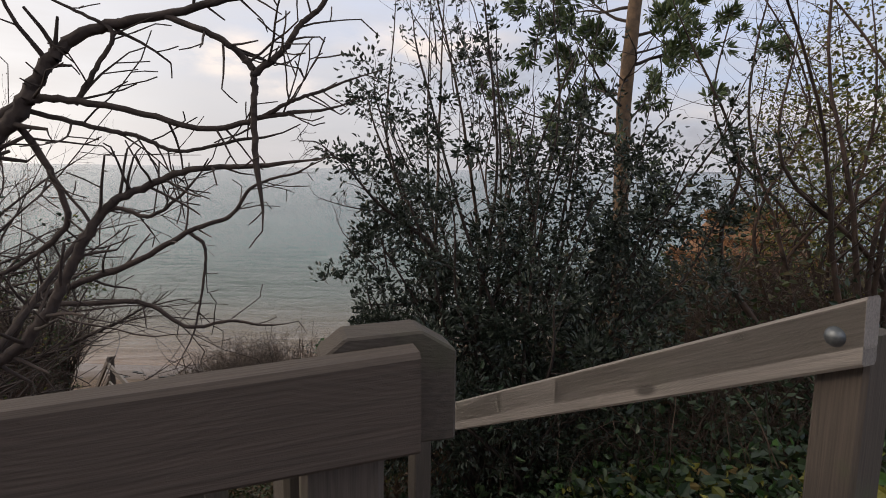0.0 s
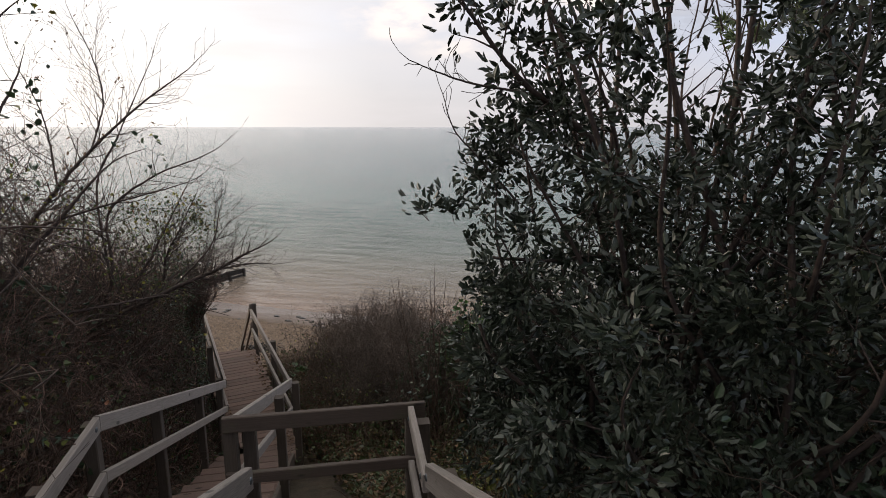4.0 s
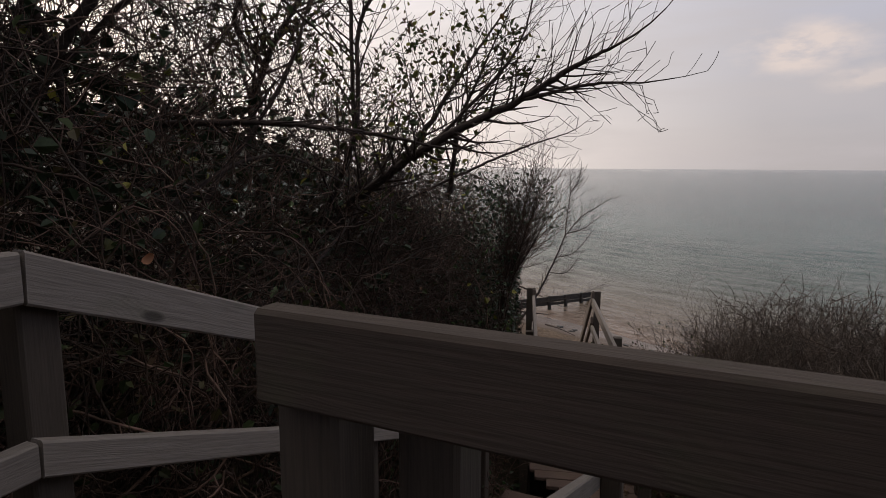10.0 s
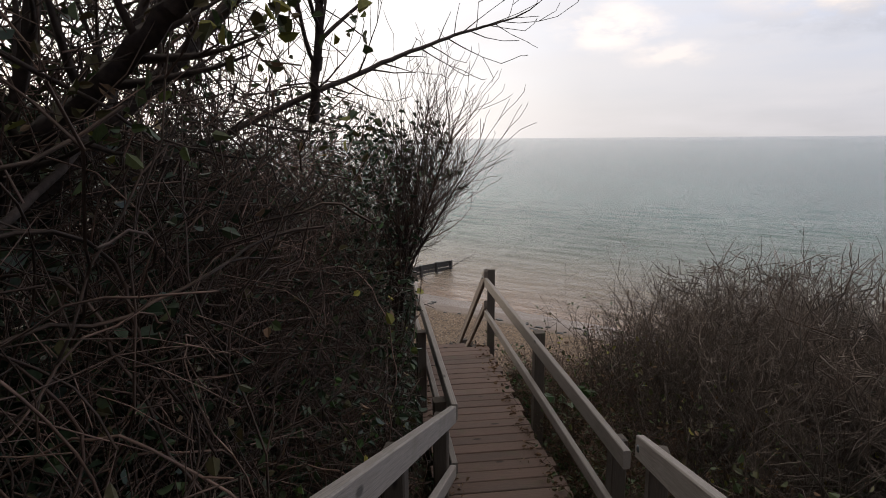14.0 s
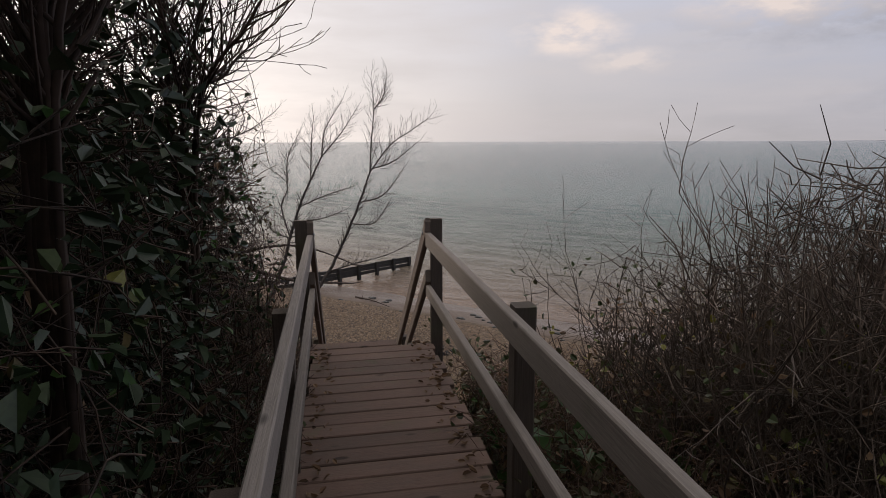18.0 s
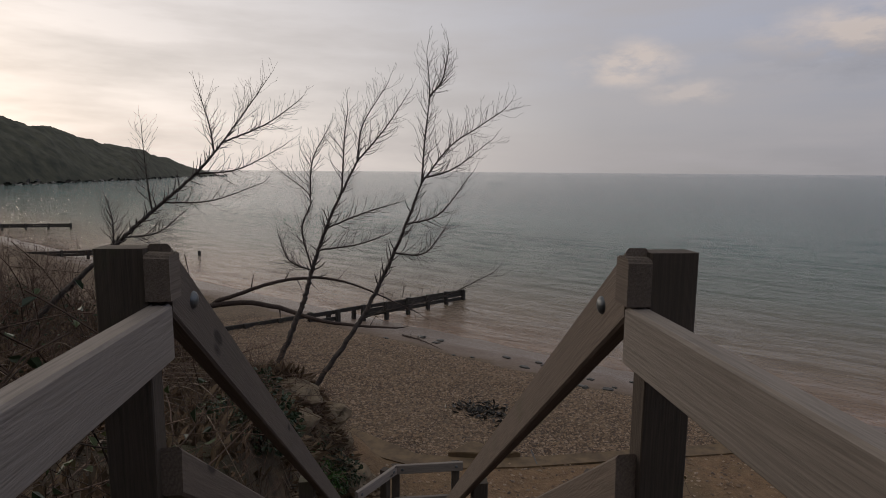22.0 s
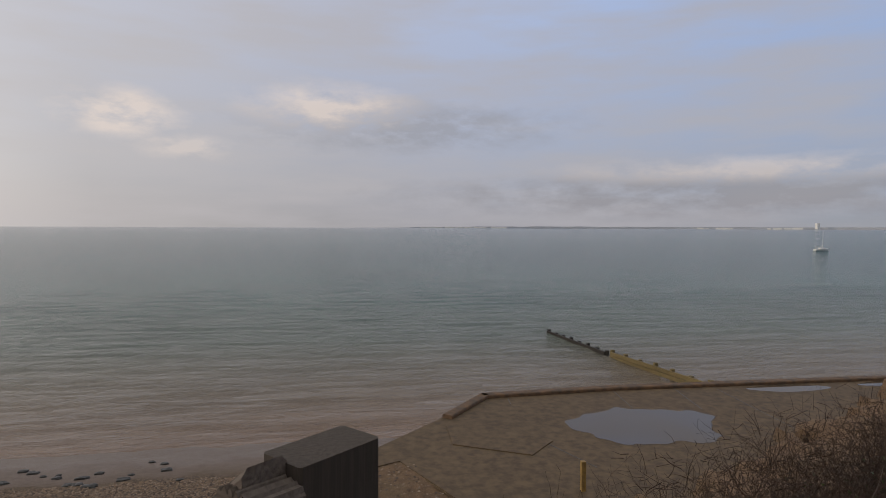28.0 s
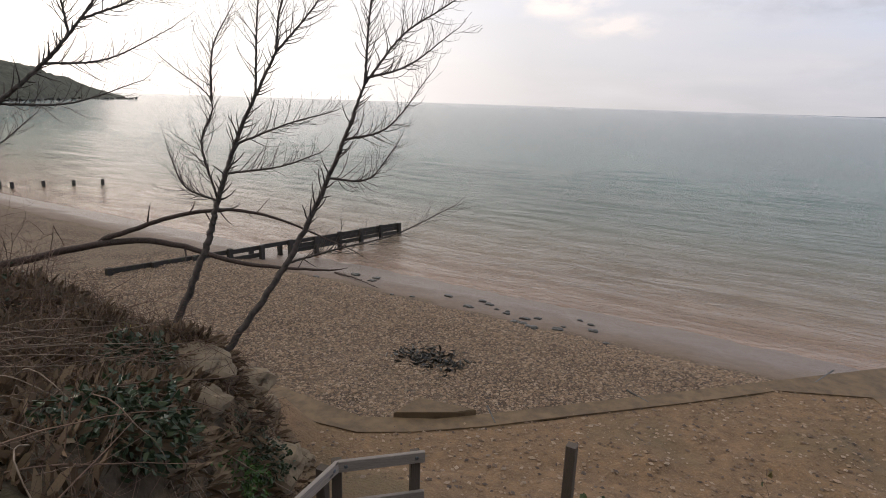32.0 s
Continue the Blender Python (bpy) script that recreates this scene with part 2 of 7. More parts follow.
def plain(name, a, b2, scale, rough=0.85, bump=0.3, dist=0.01, detail=6.0, metal=0.0, depth_shade=False, spec=0.5):
    m, n, l, b = material(name, rough, metal)
    b.inputs["Specular IOR Level"].default_value = spec
    tc = n.new("ShaderNodeTexCoord")
    f = noise_tex(n, l, tc.outputs["Object"], scale, detail)
    c = mix_in(n, l, ramp(n, l, f, (0.34, 0.0), (0.66, 1.0)), a, b2)
    if depth_shade:
        # blotches of much darker colour imitate the shaded depth of a thicket
        tone = noise_tex(n, l, tc.outputs["Object"], 2.6, 5.0, 0.7)
        c = mix_in(n, l, ramp(n, l, tone, (0.36, 0.0), (0.62, 1.0)), tuple(x * 0.22 for x in a), c)
    l.new(c, b.inputs["Base Color"])
    if bump:
        relief(n, l, b, f, bump, dist)
    return m


GALV = plain("galvanised_bolt", (0.20, 0.215, 0.23), (0.11, 0.12, 0.13), 60, 0.45, 0.1, 0.002, metal=0.85)
BARK = plain("grey_brown_bark", (0.072, 0.050, 0.040), (0.034, 0.023, 0.020), 30, 0.9, 0.5, 0.01)
BARK_PALE = plain("pale_bank_tree_bark", (0.095, 0.078, 0.068), (0.04, 0.033, 0.03), 14, 0.9, 0.5, 0.01)
BARK_PINE = plain("orange_pine_bark", (0.24, 0.15, 0.09), (0.10, 0.07, 0.05), 9, 0.9, 0.8, 0.03)
TWIG = plain("brown_twigs", (0.12, 0.072, 0.05), (0.055, 0.033, 0.024), 8, 0.85, 0.0, depth_shade=True)
TWIG_DRY = plain("dry_bramble_canes", (0.20, 0.122, 0.083), (0.092, 0.052, 0.038), 6, 0.8, 0.0, depth_shade=True)
TWIG_RED = plain("reddish_bramble_twigs", (0.30, 0.185, 0.14), (0.10, 0.055, 0.04), 6, 0.8, 0.0, depth_shade=True)
TWIG_GREY = plain("grey_dead_twigs", (0.19, 0.145, 0.115), (0.095, 0.07, 0.058), 6, 0.85, 0.0, depth_shade=True)


def leaf_mat(name, *cols, rough=0.45, trans=0.15, gloss=0.35):
    m, n, l, b = material(name, rough)
    g = n.new("ShaderNodeNewGeometry")
    stops = [(i / max(1, len(cols) - 1), c) for i, c in enumerate(cols)]
    c = ramp(n, l, g.outputs["Random Per Island"], *stops)
    tc = n.new("ShaderNodeTexCoord")
    c = mix_in(n, l, ramp(n, l, noise_tex(n, l, tc.outputs["Object"], 90, 2), (0.4, 0.0), (0.7, 0.35)), c, tuple(x * 0.5 for x in cols[0]))
    l.new(c, b.inputs["Base Color"])
    b.inputs["Specular IOR Level"].default_value = gloss
    if trans:
        t = n.new("ShaderNodeBsdfTranslucent")
        l.new(c, t.inputs[0])
        mx = n.new("ShaderNodeMixShader")
        mx.inputs[0].default_value = trans
        l.new(b.outputs[0], mx.inputs[1])
        l.new(t.outputs[0], mx.inputs[2])
        l.new(mx.outputs[0], n["Material Output"].inputs[0])
    return m


LEAF_OAK = leaf_mat("holm_oak_leaves", (0.016, 0.022, 0.014), (0.032, 0.043, 0.026), (0.072, 0.084, 0.060), (0.022, 0.032, 0.018), rough=0.36, trans=0.05, gloss=0.5)
LEAF_IVY = leaf_mat("dark_ivy_leaves", (0.020, 0.036, 0.018), (0.034, 0.058, 0.026), (0.025, 0.043, 0.021), (0.060, 0.088, 0.034), rough=0.4, trans=0.08, gloss=0.45)
LEAF_GREEN = leaf_mat("fresh_green_leaves", (0.035, 0.080, 0.018), (0.060, 0.125, 0.028), (0.028, 0.066, 0.02), (0.10, 0.165, 0.04), rough=0.42)
LEAF_YELLOW = leaf_mat("yellowing_bramble_leaves", (0.10, 0.12, 0.03), (0.27, 0.24, 0.04), (0.06, 0.09, 0.03), (0.20, 0.12, 0.04), rough=0.5)
LEAF_BRAMBLE = leaf_mat("bramble_leaves", (0.045, 0.068, 0.025), (0.07, 0.095, 0.034), (0.115, 0.08, 0.035), (0.04, 0.05, 0.024), rough=0.45)
LEAF_WITHERED = leaf_mat("withered_leaf", (0.45, 0.22, 0.13), (0.38, 0.18, 0.10), (0.50, 0.27, 0.17), rough=0.7)
LEAF_BROWN = leaf_mat("dead_brown_leaves", (0.14, 0.08, 0.045), (0.21, 0.13, 0.075), (0.09, 0.055, 0.035), (0.26, 0.17, 0.10), rough=0.7)
NEEDLES = leaf_mat("pine_needles", (0.09, 0.13, 0.06), (0.16, 0.20, 0.08), (0.07, 0.11, 0.055), (0.22, 0.24, 0.10), rough=0.5)
GRASS_DRY = leaf_mat("dry_grass", (0.15, 0.10, 0.06), (0.085, 0.056, 0.036), (0.24, 0.17, 0.105), (0.065, 0.05, 0.03), rough=0.75)


def ground_mat():
    """Soil with leaf litter on the bank, sand and shingle on the shore, set by height."""
    m, n, l, b = material("bank_soil_and_shingle", 0.92)
    b.inputs["Specular IOR Level"].default_value = 0.25
    g = n.new("ShaderNodeNewGeometry")
    sepn = n.new("ShaderNodeSeparateXYZ")
    l.new(g.outputs["Position"], sepn.inputs[0])
    p = g.outputs["Position"]
    big, mid, fine = noise_tex(n, l, p, 0.6, 5), noise_tex(n, l, p, 5.0, 6), noise_tex(n, l, p, 32.0, 5)
    soil = mix_in(n, l, ramp(n, l, mid, (0.35, 0.0), (0.65, 1.0)), (0.038, 0.029, 0.021), (0.075, 0.056, 0.038))
    soil = mix_in(n, l, ramp(n, l, big, (0.5, 0.0), (0.7, 0.8)), soil, (0.045, 0.052, 0.022))
    sandy = n.new("ShaderNodeMapRange")
    sandy.inputs["From Min"].default_value, sandy.inputs["From Max"].default_value = -7.2, -8.0
    l.new(sepn.outputs[2], sandy.inputs["Value"])
    bare = n.new("ShaderNodeMath")
    bare.operation = "MULTIPLY"
    l.new(sandy.outputs[0], bare.inputs[0])
    l.new(ramp(n, l, noise_tex(n, l, p, 1.3, 6), (0.45, 0.0), (0.58, 0.85)), bare.inputs[1])
    soil = mix_in(n, l, bare.outputs[0], soil, (0.20, 0.14, 0.085))
    vor = n.new("ShaderNodeTexVoronoi")
    vor.inputs["Scale"].default_value = 19.0
    l.new(p, vor.inputs["Vector"])
    stone = ramp(n, l, vor.outputs["Color"], (0.1, (0.085, 0.06, 0.04)), (0.42, (0.20, 0.14, 0.09)), (0.75, (0.34, 0.25, 0.175)), (0.95, (0.06, 0.047, 0.04)))
    stone = mix_in(n, l, ramp(n, l, vor.outputs["Distance"], (0.25, 0.0), (0.62, 0.85)), stone, (0.055, 0.042, 0.034))
    stone = mix_in(n, l, ramp(n, l, big, (0.42, 0.0), (0.65, 0.5)), stone, (0.20, 0.15, 0.105))
    wet = mix_in(n, l, ramp(n, l, mid, (0.3, 0.0), (0.7, 1.0)), (0.16, 0.12, 0.097), (0.21, 0.16, 0.13))
    wob = n.new("ShaderNodeMath")
    wob.operation = "MULTIPLY_ADD"
    l.new(big, wob.inputs[0])
    wob.inputs[1].default_value = 0.5
    l.new(sepn.outputs[2], wob.inputs[2])
    def step(a, bb):
        r = n.new("ShaderNodeMapRange")
        r.inputs["From Min"].default_value, r.inputs["From Max"].default_value = a, bb
        l.new(wob.outputs[0], r.inputs["Value"])
        return r.outputs[0]
    shore = mix_in(n, l, step(-11.36, -11.28), wet, stone)
    flat = n.new("ShaderNodeMapRange")
    flat.inputs["From Min"].default_value, flat.inputs["From Max"].default_value = -10.62, -10.56
    l.new(sepn.outputs[2], flat.inputs["Value"])
    gravel = mix_in(n, l, ramp(n, l, mid, (0.35, 0.0), (0.66, 1.0)), (0.22, 0.14, 0.082), (0.145, 0.095, 0.06))
    gravel = mix_in(n, l, ramp(n, l, fine, (0.5, 0.0), (0.72, 0.6)), gravel, (0.31, 0.22, 0.14))
    gravel = mix_in(n, l, ramp(n, l, noise_tex(n, l, p, 0.35, 5), (0.52, 0.0), (0.66, 0.7)), gravel, (0.13, 0.105, 0.065))
    shore = mix_in(n, l, flat.outputs[0], shore, gravel)
    c = mix_in(n, l, step(-9.7, -8.9), shore, soil)
    l.new(c, b.inputs["Base Color"])
    rr = n.new("ShaderNodeMapRange")
    rr.inputs["From Min"].default_value, rr.inputs["From Max"].default_value = -11.75, -11.35
    rr.inputs["To Min"].default_value, rr.inputs["To Max"].default_value = 0.32, 0.92
    l.new(wob.outputs[0], rr.inputs["Value"])
    l.new(rr.outputs[0], b.inputs["Roughness"])
    relief(n, l, b, mix_in(n, l, 0.4, fine, vor.outputs["Distance"]), 0.8, 0.045)
    return m


GROUND = ground_mat()
SAND = plain("orange_shingly_sand", (0.33, 0.22, 0.125), (0.20, 0.135, 0.085), 9, 0.92, 0.5, 0.02)
CONCRETE = plain("brown_stained_concrete", (0.158, 0.105, 0.054), (0.085, 0.055, 0.029), 4.0, 0.75, 0.4, 0.012, 14)
CONCRETE_EDGE = plain("rust_stained_kerb", (0.20, 0.115, 0.06), (0.085, 0.06, 0.042), 4, 0.8, 0.4, 0.02, 8)
ROCK = plain("sandstone_rock", (0.23, 0.175, 0.115), (0.12, 0.095, 0.065), 5, 0.9, 0.7, 0.03)
WEED = plain("dark_wet_seaweed", (0.03, 0.026, 0.02), (0.015, 0.014, 0.012), 12, 0.35, 0.5, 0.02)
WHITE = plain("white_gloss_paint", (0.80, 0.80, 0.78), (0.72, 0.72, 0.70), 3, 0.3, 0.0)
PUDDLE, _n, _l, _b = material("rain_water", 0.03)
_b.inputs["Base Color"].default_value = (0.11, 0.085, 0.06, 1)
_b.inputs["IOR"].default_value = 1.33
OCHRE = plain("ochre_post_paint", (0.36, 0.23, 0.07), (0.25, 0.16, 0.06), 12, 0.6, 0.1)


def sea_mat():
    """Sea: sand-brown and clear in the shallows, grey-green farther out."""
    m, n, l, b = material("sea_water", 0.08)
    g = n.new("ShaderNodeNewGeometry")
    sepn = n.new("ShaderNodeSeparateXYZ")
    l.new(g.outputs["Position"], sepn.inputs[0])
    p = g.outputs["Position"]
    d = ramp(n, l, noise_tex(n, l, p, 0.05, 3), (0.3, 0.0), (0.7, 1.0))
    off = n.new("ShaderNodeMapRange")
    off.inputs["From Min"].default_value, off.inputs["From Max"].default_value = 34.0, 160.0
    l.new(sepn.outputs[1], off.inputs["Value"])
    c = ramp(n, l, off.outputs[0], (0.0, (0.30, 0.205, 0.15)), (0.05, (0.24, 0.19, 0.14)), (0.16, (0.15, 0.18, 0.15)), (0.45, (0.072, 0.148, 0.138)), (1.0, (0.042, 0.11, 0.113)))
    c = mix_in(n, l, 0.12, c, d, "OVERLAY")
    l.new(c, b.inputs["Base Color"])
    b.inputs["IOR"].default_value = 1.33
    b.inputs["Specular IOR Level"].default_value = 0.5
    mp = n.new("ShaderNodeMapping")
    mp.inputs["Rotation"].default_value = (0, 0, radians(10))
    mp.inputs["Scale"].default_value = (0.22, 1.0, 1.0)
    l.new(p, mp.inputs[0])
    w1 = noise_tex(n, l, mp.outputs[0], 0.9, 6, 0.66, None, 0.5)
    w2 = noise_tex(n, l, p, 4.2, 5, 0.62, (0.35, 1.0, 1.0))
    h = mix_in(n, l, 0.24, w1, w2)
    relief(n, l, b, h, 1.0, 1.0)
    return m


SEA = sea_mat()
HILL = plain("hazy_wooded_hill", (0.085, 0.085, 0.058), (0.035, 0.038, 0.028), 0.16, 0.95, 0.5, 1.5, 8)
# distance haze is put into the far shore's pale blue-grey colour
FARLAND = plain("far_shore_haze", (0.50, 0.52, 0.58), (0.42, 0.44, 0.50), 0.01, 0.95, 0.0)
FARWHITE = plain("far_pale_buildings", (0.85, 0.84, 0.82), (0.75, 0.74, 0.73), 0.02, 0.9, 0.0)

# ---- geometry helpers ----


def put(name, me, mat, parent=None, m=None, label=""):
    """One mesh object, under a thing where a parent is given; m is its pose in the world."""
    ob = new(name, me)
    if not me.materials:
        me.materials.append(mat)
    if parent:
        ob.parent = parent
        back = parent.matrix_basis.inverted()
        if parent.parent:
            back = back @ parent.parent.matrix_basis.inverted()
        ob.matrix_basis = back @ (m or Matrix())
    elif m:
        ob.matrix_basis = m
    if label:
        tagged(ob, label)
    return ob


def thing(name, at, label, category, group="", kind=""):
    ob = new(name)
    ob.empty_display_size = 0.1
    ob.matrix_basis = Matrix.Translation(at)
    return tagged(ob, label, category, group, kind)


def quads(name, verts, faces, smooth=False):
    """A mesh from arrays: verts n x 3, faces n x 3 or n x 4."""
    verts, faces = np.asarray(verts, np.float32), np.asarray(faces, np.int32)
    me, k = bpy.data.meshes.new(name), faces.shape[1]
    me.vertices.add(len(verts))
    me.vertices.foreach_set("co", verts.ravel())
    me.loops.add(faces.size)
    me.loops.foreach_set("vertex_index", faces.ravel())
    me.polygons.add(len(faces))
    me.polygons.foreach_set("loop_start", np.arange(0, faces.size, k, dtype=np.int32))
    me.polygons.foreach_set("loop_total", np.full(len(faces), k, np.int32))
    me.polygons.foreach_set("use_smooth", np.full(len(faces), smooth))
    me.update(calc_edges=True)
    me.validate()
    return me


_beams = {}


def beam_mesh(length, w, h, bev=0.006, cut0=0.0, cut1=0.0):
    """A sawn timber along x with eased edges, centred in y and z. cut0, cut1: shear of the ends along z (plumb cuts on a slope)."""
    key = (round(length, 3), round(w, 3), round(h, 3), bev, round(cut0, 3), round(cut1, 3))
    if key not in _beams:
        ring = [(w / 2 - bev, h / 2), (w / 2, h / 2 - bev), (w / 2, bev - h / 2), (w / 2 - bev, -h / 2), (bev - w / 2, -h / 2), (-w / 2, bev - h / 2), (-w / 2, h / 2 - bev), (bev - w / 2, h / 2)]
        bm = bmesh.new()
        rows = []
        for x, cut in ((-length / 2, cut0), (-length / 6, 0), (length / 6, 0), (length / 2, cut1)):
            rows.append([bm.verts.new((x + cut * z, y, z)) for y, z in ring])
        for a, b in zip(rows, rows[1:]):
            for i in range(8):
                bm.faces.new((a[i], a[(i + 1) % 8], b[(i + 1) % 8], b[i]))
        bm.faces.new(rows[0][::-1])
        bm.faces.new(rows[-1])
        bmesh.ops.recalc_face_normals(bm, faces=bm.faces)
        me = bpy.data.meshes.new("timber")
        bm.to_mesh(me)
        bm.free()
        _beams[key] = me
    return _beams[key]


def along(p0, p1, roll=0.0):
    """The pose at the middle of p0 to p1 whose x axis runs from one to the other and whose z axis is as upright as can be."""
    a, b = Vector(p0), Vector(p1)
    x = (b - a).normalized()
    y = Vector((0, 0, 1)).cross(x)
    y = Vector((0, 1, 0)) if y.length < 1e-4 else y.normalized()
    z = x.cross(y)
    r = Matrix((x, y, z)).transposed().to_4x4()
    return Matrix.Translation((a + b) / 2) @ r @ pose(0, 0, 0, roll)


def beam(name, p0, p1, w, h, mat, parent, label="", roll=0.0, cut0=0.0, cut1=0.0, bev=0.006):
    length = (Vector(p1) - Vector(p0)).length
    src = beam_mesh(length, w, h, bev, cut0, cut1)
    me = src if (not src.materials or src.materials[0] == mat) else src.copy()
    if me is not src:
        me.materials.clear()
    return put(name, me, mat, parent, along(p0, p1, roll), label)


def own(src, mat):
    """The mesh itself, or a copy where another material is on it."""
    if src.materials and src.materials[0] != mat:
        src = src.copy()
        src.materials.clear()
    return src


def ridged_mesh(long, wide, deep, n):
    """A block whose worn top stands in ridges across its length; its highest line is at z 0."""
    xs = [(i / (4 * n) - 0.5) * long for i in range(4 * n + 1)]
    rows = []
    for i, x in enumerate(xs):
        z = -0.004 * (1 + math.cos(i * math.pi / 2)) * (0.6 + 0.4 * math.sin(i * 1.3)) - 0.006 * abs(2 * i / (4 * n) - 1) ** 3
        rows += [(x, -wide / 2, z - 0.002), (x, wide / 2, z), (x, wide / 2, -deep), (x, -wide / 2, -deep)]
    faces = [[4 * i + k, 4 * i + 4 + k, 4 * i + 4 + (k + 1) % 4, 4 * i + (k + 1) % 4] for i in range(4 * n) for k in range(4)]
    faces += [[0, 1, 2, 3], [16 * n + k for k in (3, 2, 1, 0)]]
    return quads("ridged", np.array(rows), faces)


def dome_mesh(r, h, seg=14):
    bm = bmesh.new()
    rows = []
    for k in range(4):
        a = k / 4 * math.pi / 2
        rows.append([bm.verts.new((r * math.cos(a) * math.cos(2 * math.pi * i / seg), r * math.cos(a) * math.sin(2 * math.pi * i / seg), h * math.sin(a))) for i in range(seg)])
    top = bm.verts.new((0, 0, h))
    for a, b in zip(rows, rows[1:]):
        for i in range(seg):
            bm.faces.new((a[i], a[(i + 1) % seg], b[(i + 1) % seg], b[i]))
    for i in range(seg):
        bm.faces.new((rows[-1][i], rows[-1][(i + 1) % seg], top))
    for f in bm.faces:
        f.smooth = True
    me = bpy.data.meshes.new("bolt")
    bm.to_mesh(me)
    bm.free()
    return me


BOLT = dome_mesh(0.021, 0.011)


def bolt(at, way, parent):
    q = Vector(way).to_track_quat("Z", "Y").to_matrix().to_4x4()
    return put("bolt_head", BOLT, GALV, parent, Matrix.Translation(at) @ q, "domed galvanised bolt head")


def prism(name, outline, z0, z1, bev=0.0):
    """A slab with the given outline in plan."""
    bm = bmesh.new()
    lo = [bm.verts.new((x, y, z0)) for x, y in outline]
    hi = [bm.verts.new((x, y, z1)) for x, y in outline]
    k = len(outline)
    bm.faces.new(lo[::-1])
    top = bm.faces.new(hi)
    for i in range(k):
        bm.faces.new((lo[i], lo[(i + 1) % k], hi[(i + 1) % k], hi[i]))
    bmesh.ops.recalc_face_normals(bm, faces=bm.faces)
    if bev:
        bmesh.ops.bevel(bm, geom=list(top.edges), offset=bev, segments=2, affect="EDGES")
    me = bpy.data.meshes.new(name)
    bm.to_mesh(me)
    bm.free()
    return me


def fbm(x, y, scale, seed=0.0, octaves=4):
    """Smooth value noise on arrays."""
    out, amp = np.zeros(np.shape(x)), 1.0
    for o in range(octaves):
        u, v = np.asarray(x) * scale + seed * 17.3 + o * 5.1, np.asarray(y) * scale + seed * 9.7 + o * 3.3
        i, j = np.floor(u), np.floor(v)
        fu, fv = u - i, v - j
        fu, fv = fu * fu * (3 - 2 * fu), fv * fv * (3 - 2 * fv)
        def h(a, b):
            s = np.sin(a * 127.1 + b * 311.7) * 43758.5453
            return s - np.floor(s)
        out += amp * ((h(i, j) * (1 - fu) + h(i + 1, j) * fu) * (1 - fv) + (h(i, j + 1) * (1 - fu) + h(i + 1, j + 1) * fu) * fv - 0.5)
        amp, scale = amp * 0.5, scale * 2
    return out


# ---- plan: levels and corners (heights from the first eye) ----
Z_TOP, Z_MID, Z_LOW, Z_FOOT, Z_WALL, Z_SEA = -1.35, -3.685, -5.54, -9.21, -10.4, -12.3
DIR1 = Vector((-0.4446, 0.8957, 0))
LEFT1 = Vector((-0.8957, -0.4446, 0))
HEAD1 = Vector((0.82, 1.16, 0))
DIR3 = Vector((-0.665, 0.747, 0))
LEFT3 = Vector((-0.747, -0.665, 0))
A, B, K, K0 = Vector((-1.40, 5.84, 0)), Vector((-2.64, 5.26, 0)), Vector((-3.65, 5.02, 0)), Vector((-3.26, 4.30, 0))
C, D = Vector((-4.52, 9.21, 0)), Vector((-5.90, 9.47, 0))
P, L = Vector((-7.66, 12.91, 0)), Vector((-8.46, 12.34, 0))
H1 = HEAD1 + DIR1 * 4.2


def up_to(v, z):
    return Vector((v.x, v.y, z))


def smooth(a, b, x):
    t = np.clip((np.asarray(x, float) - a) / (b - a), 0, 1)
    return t * t * (3 - 2 * t)


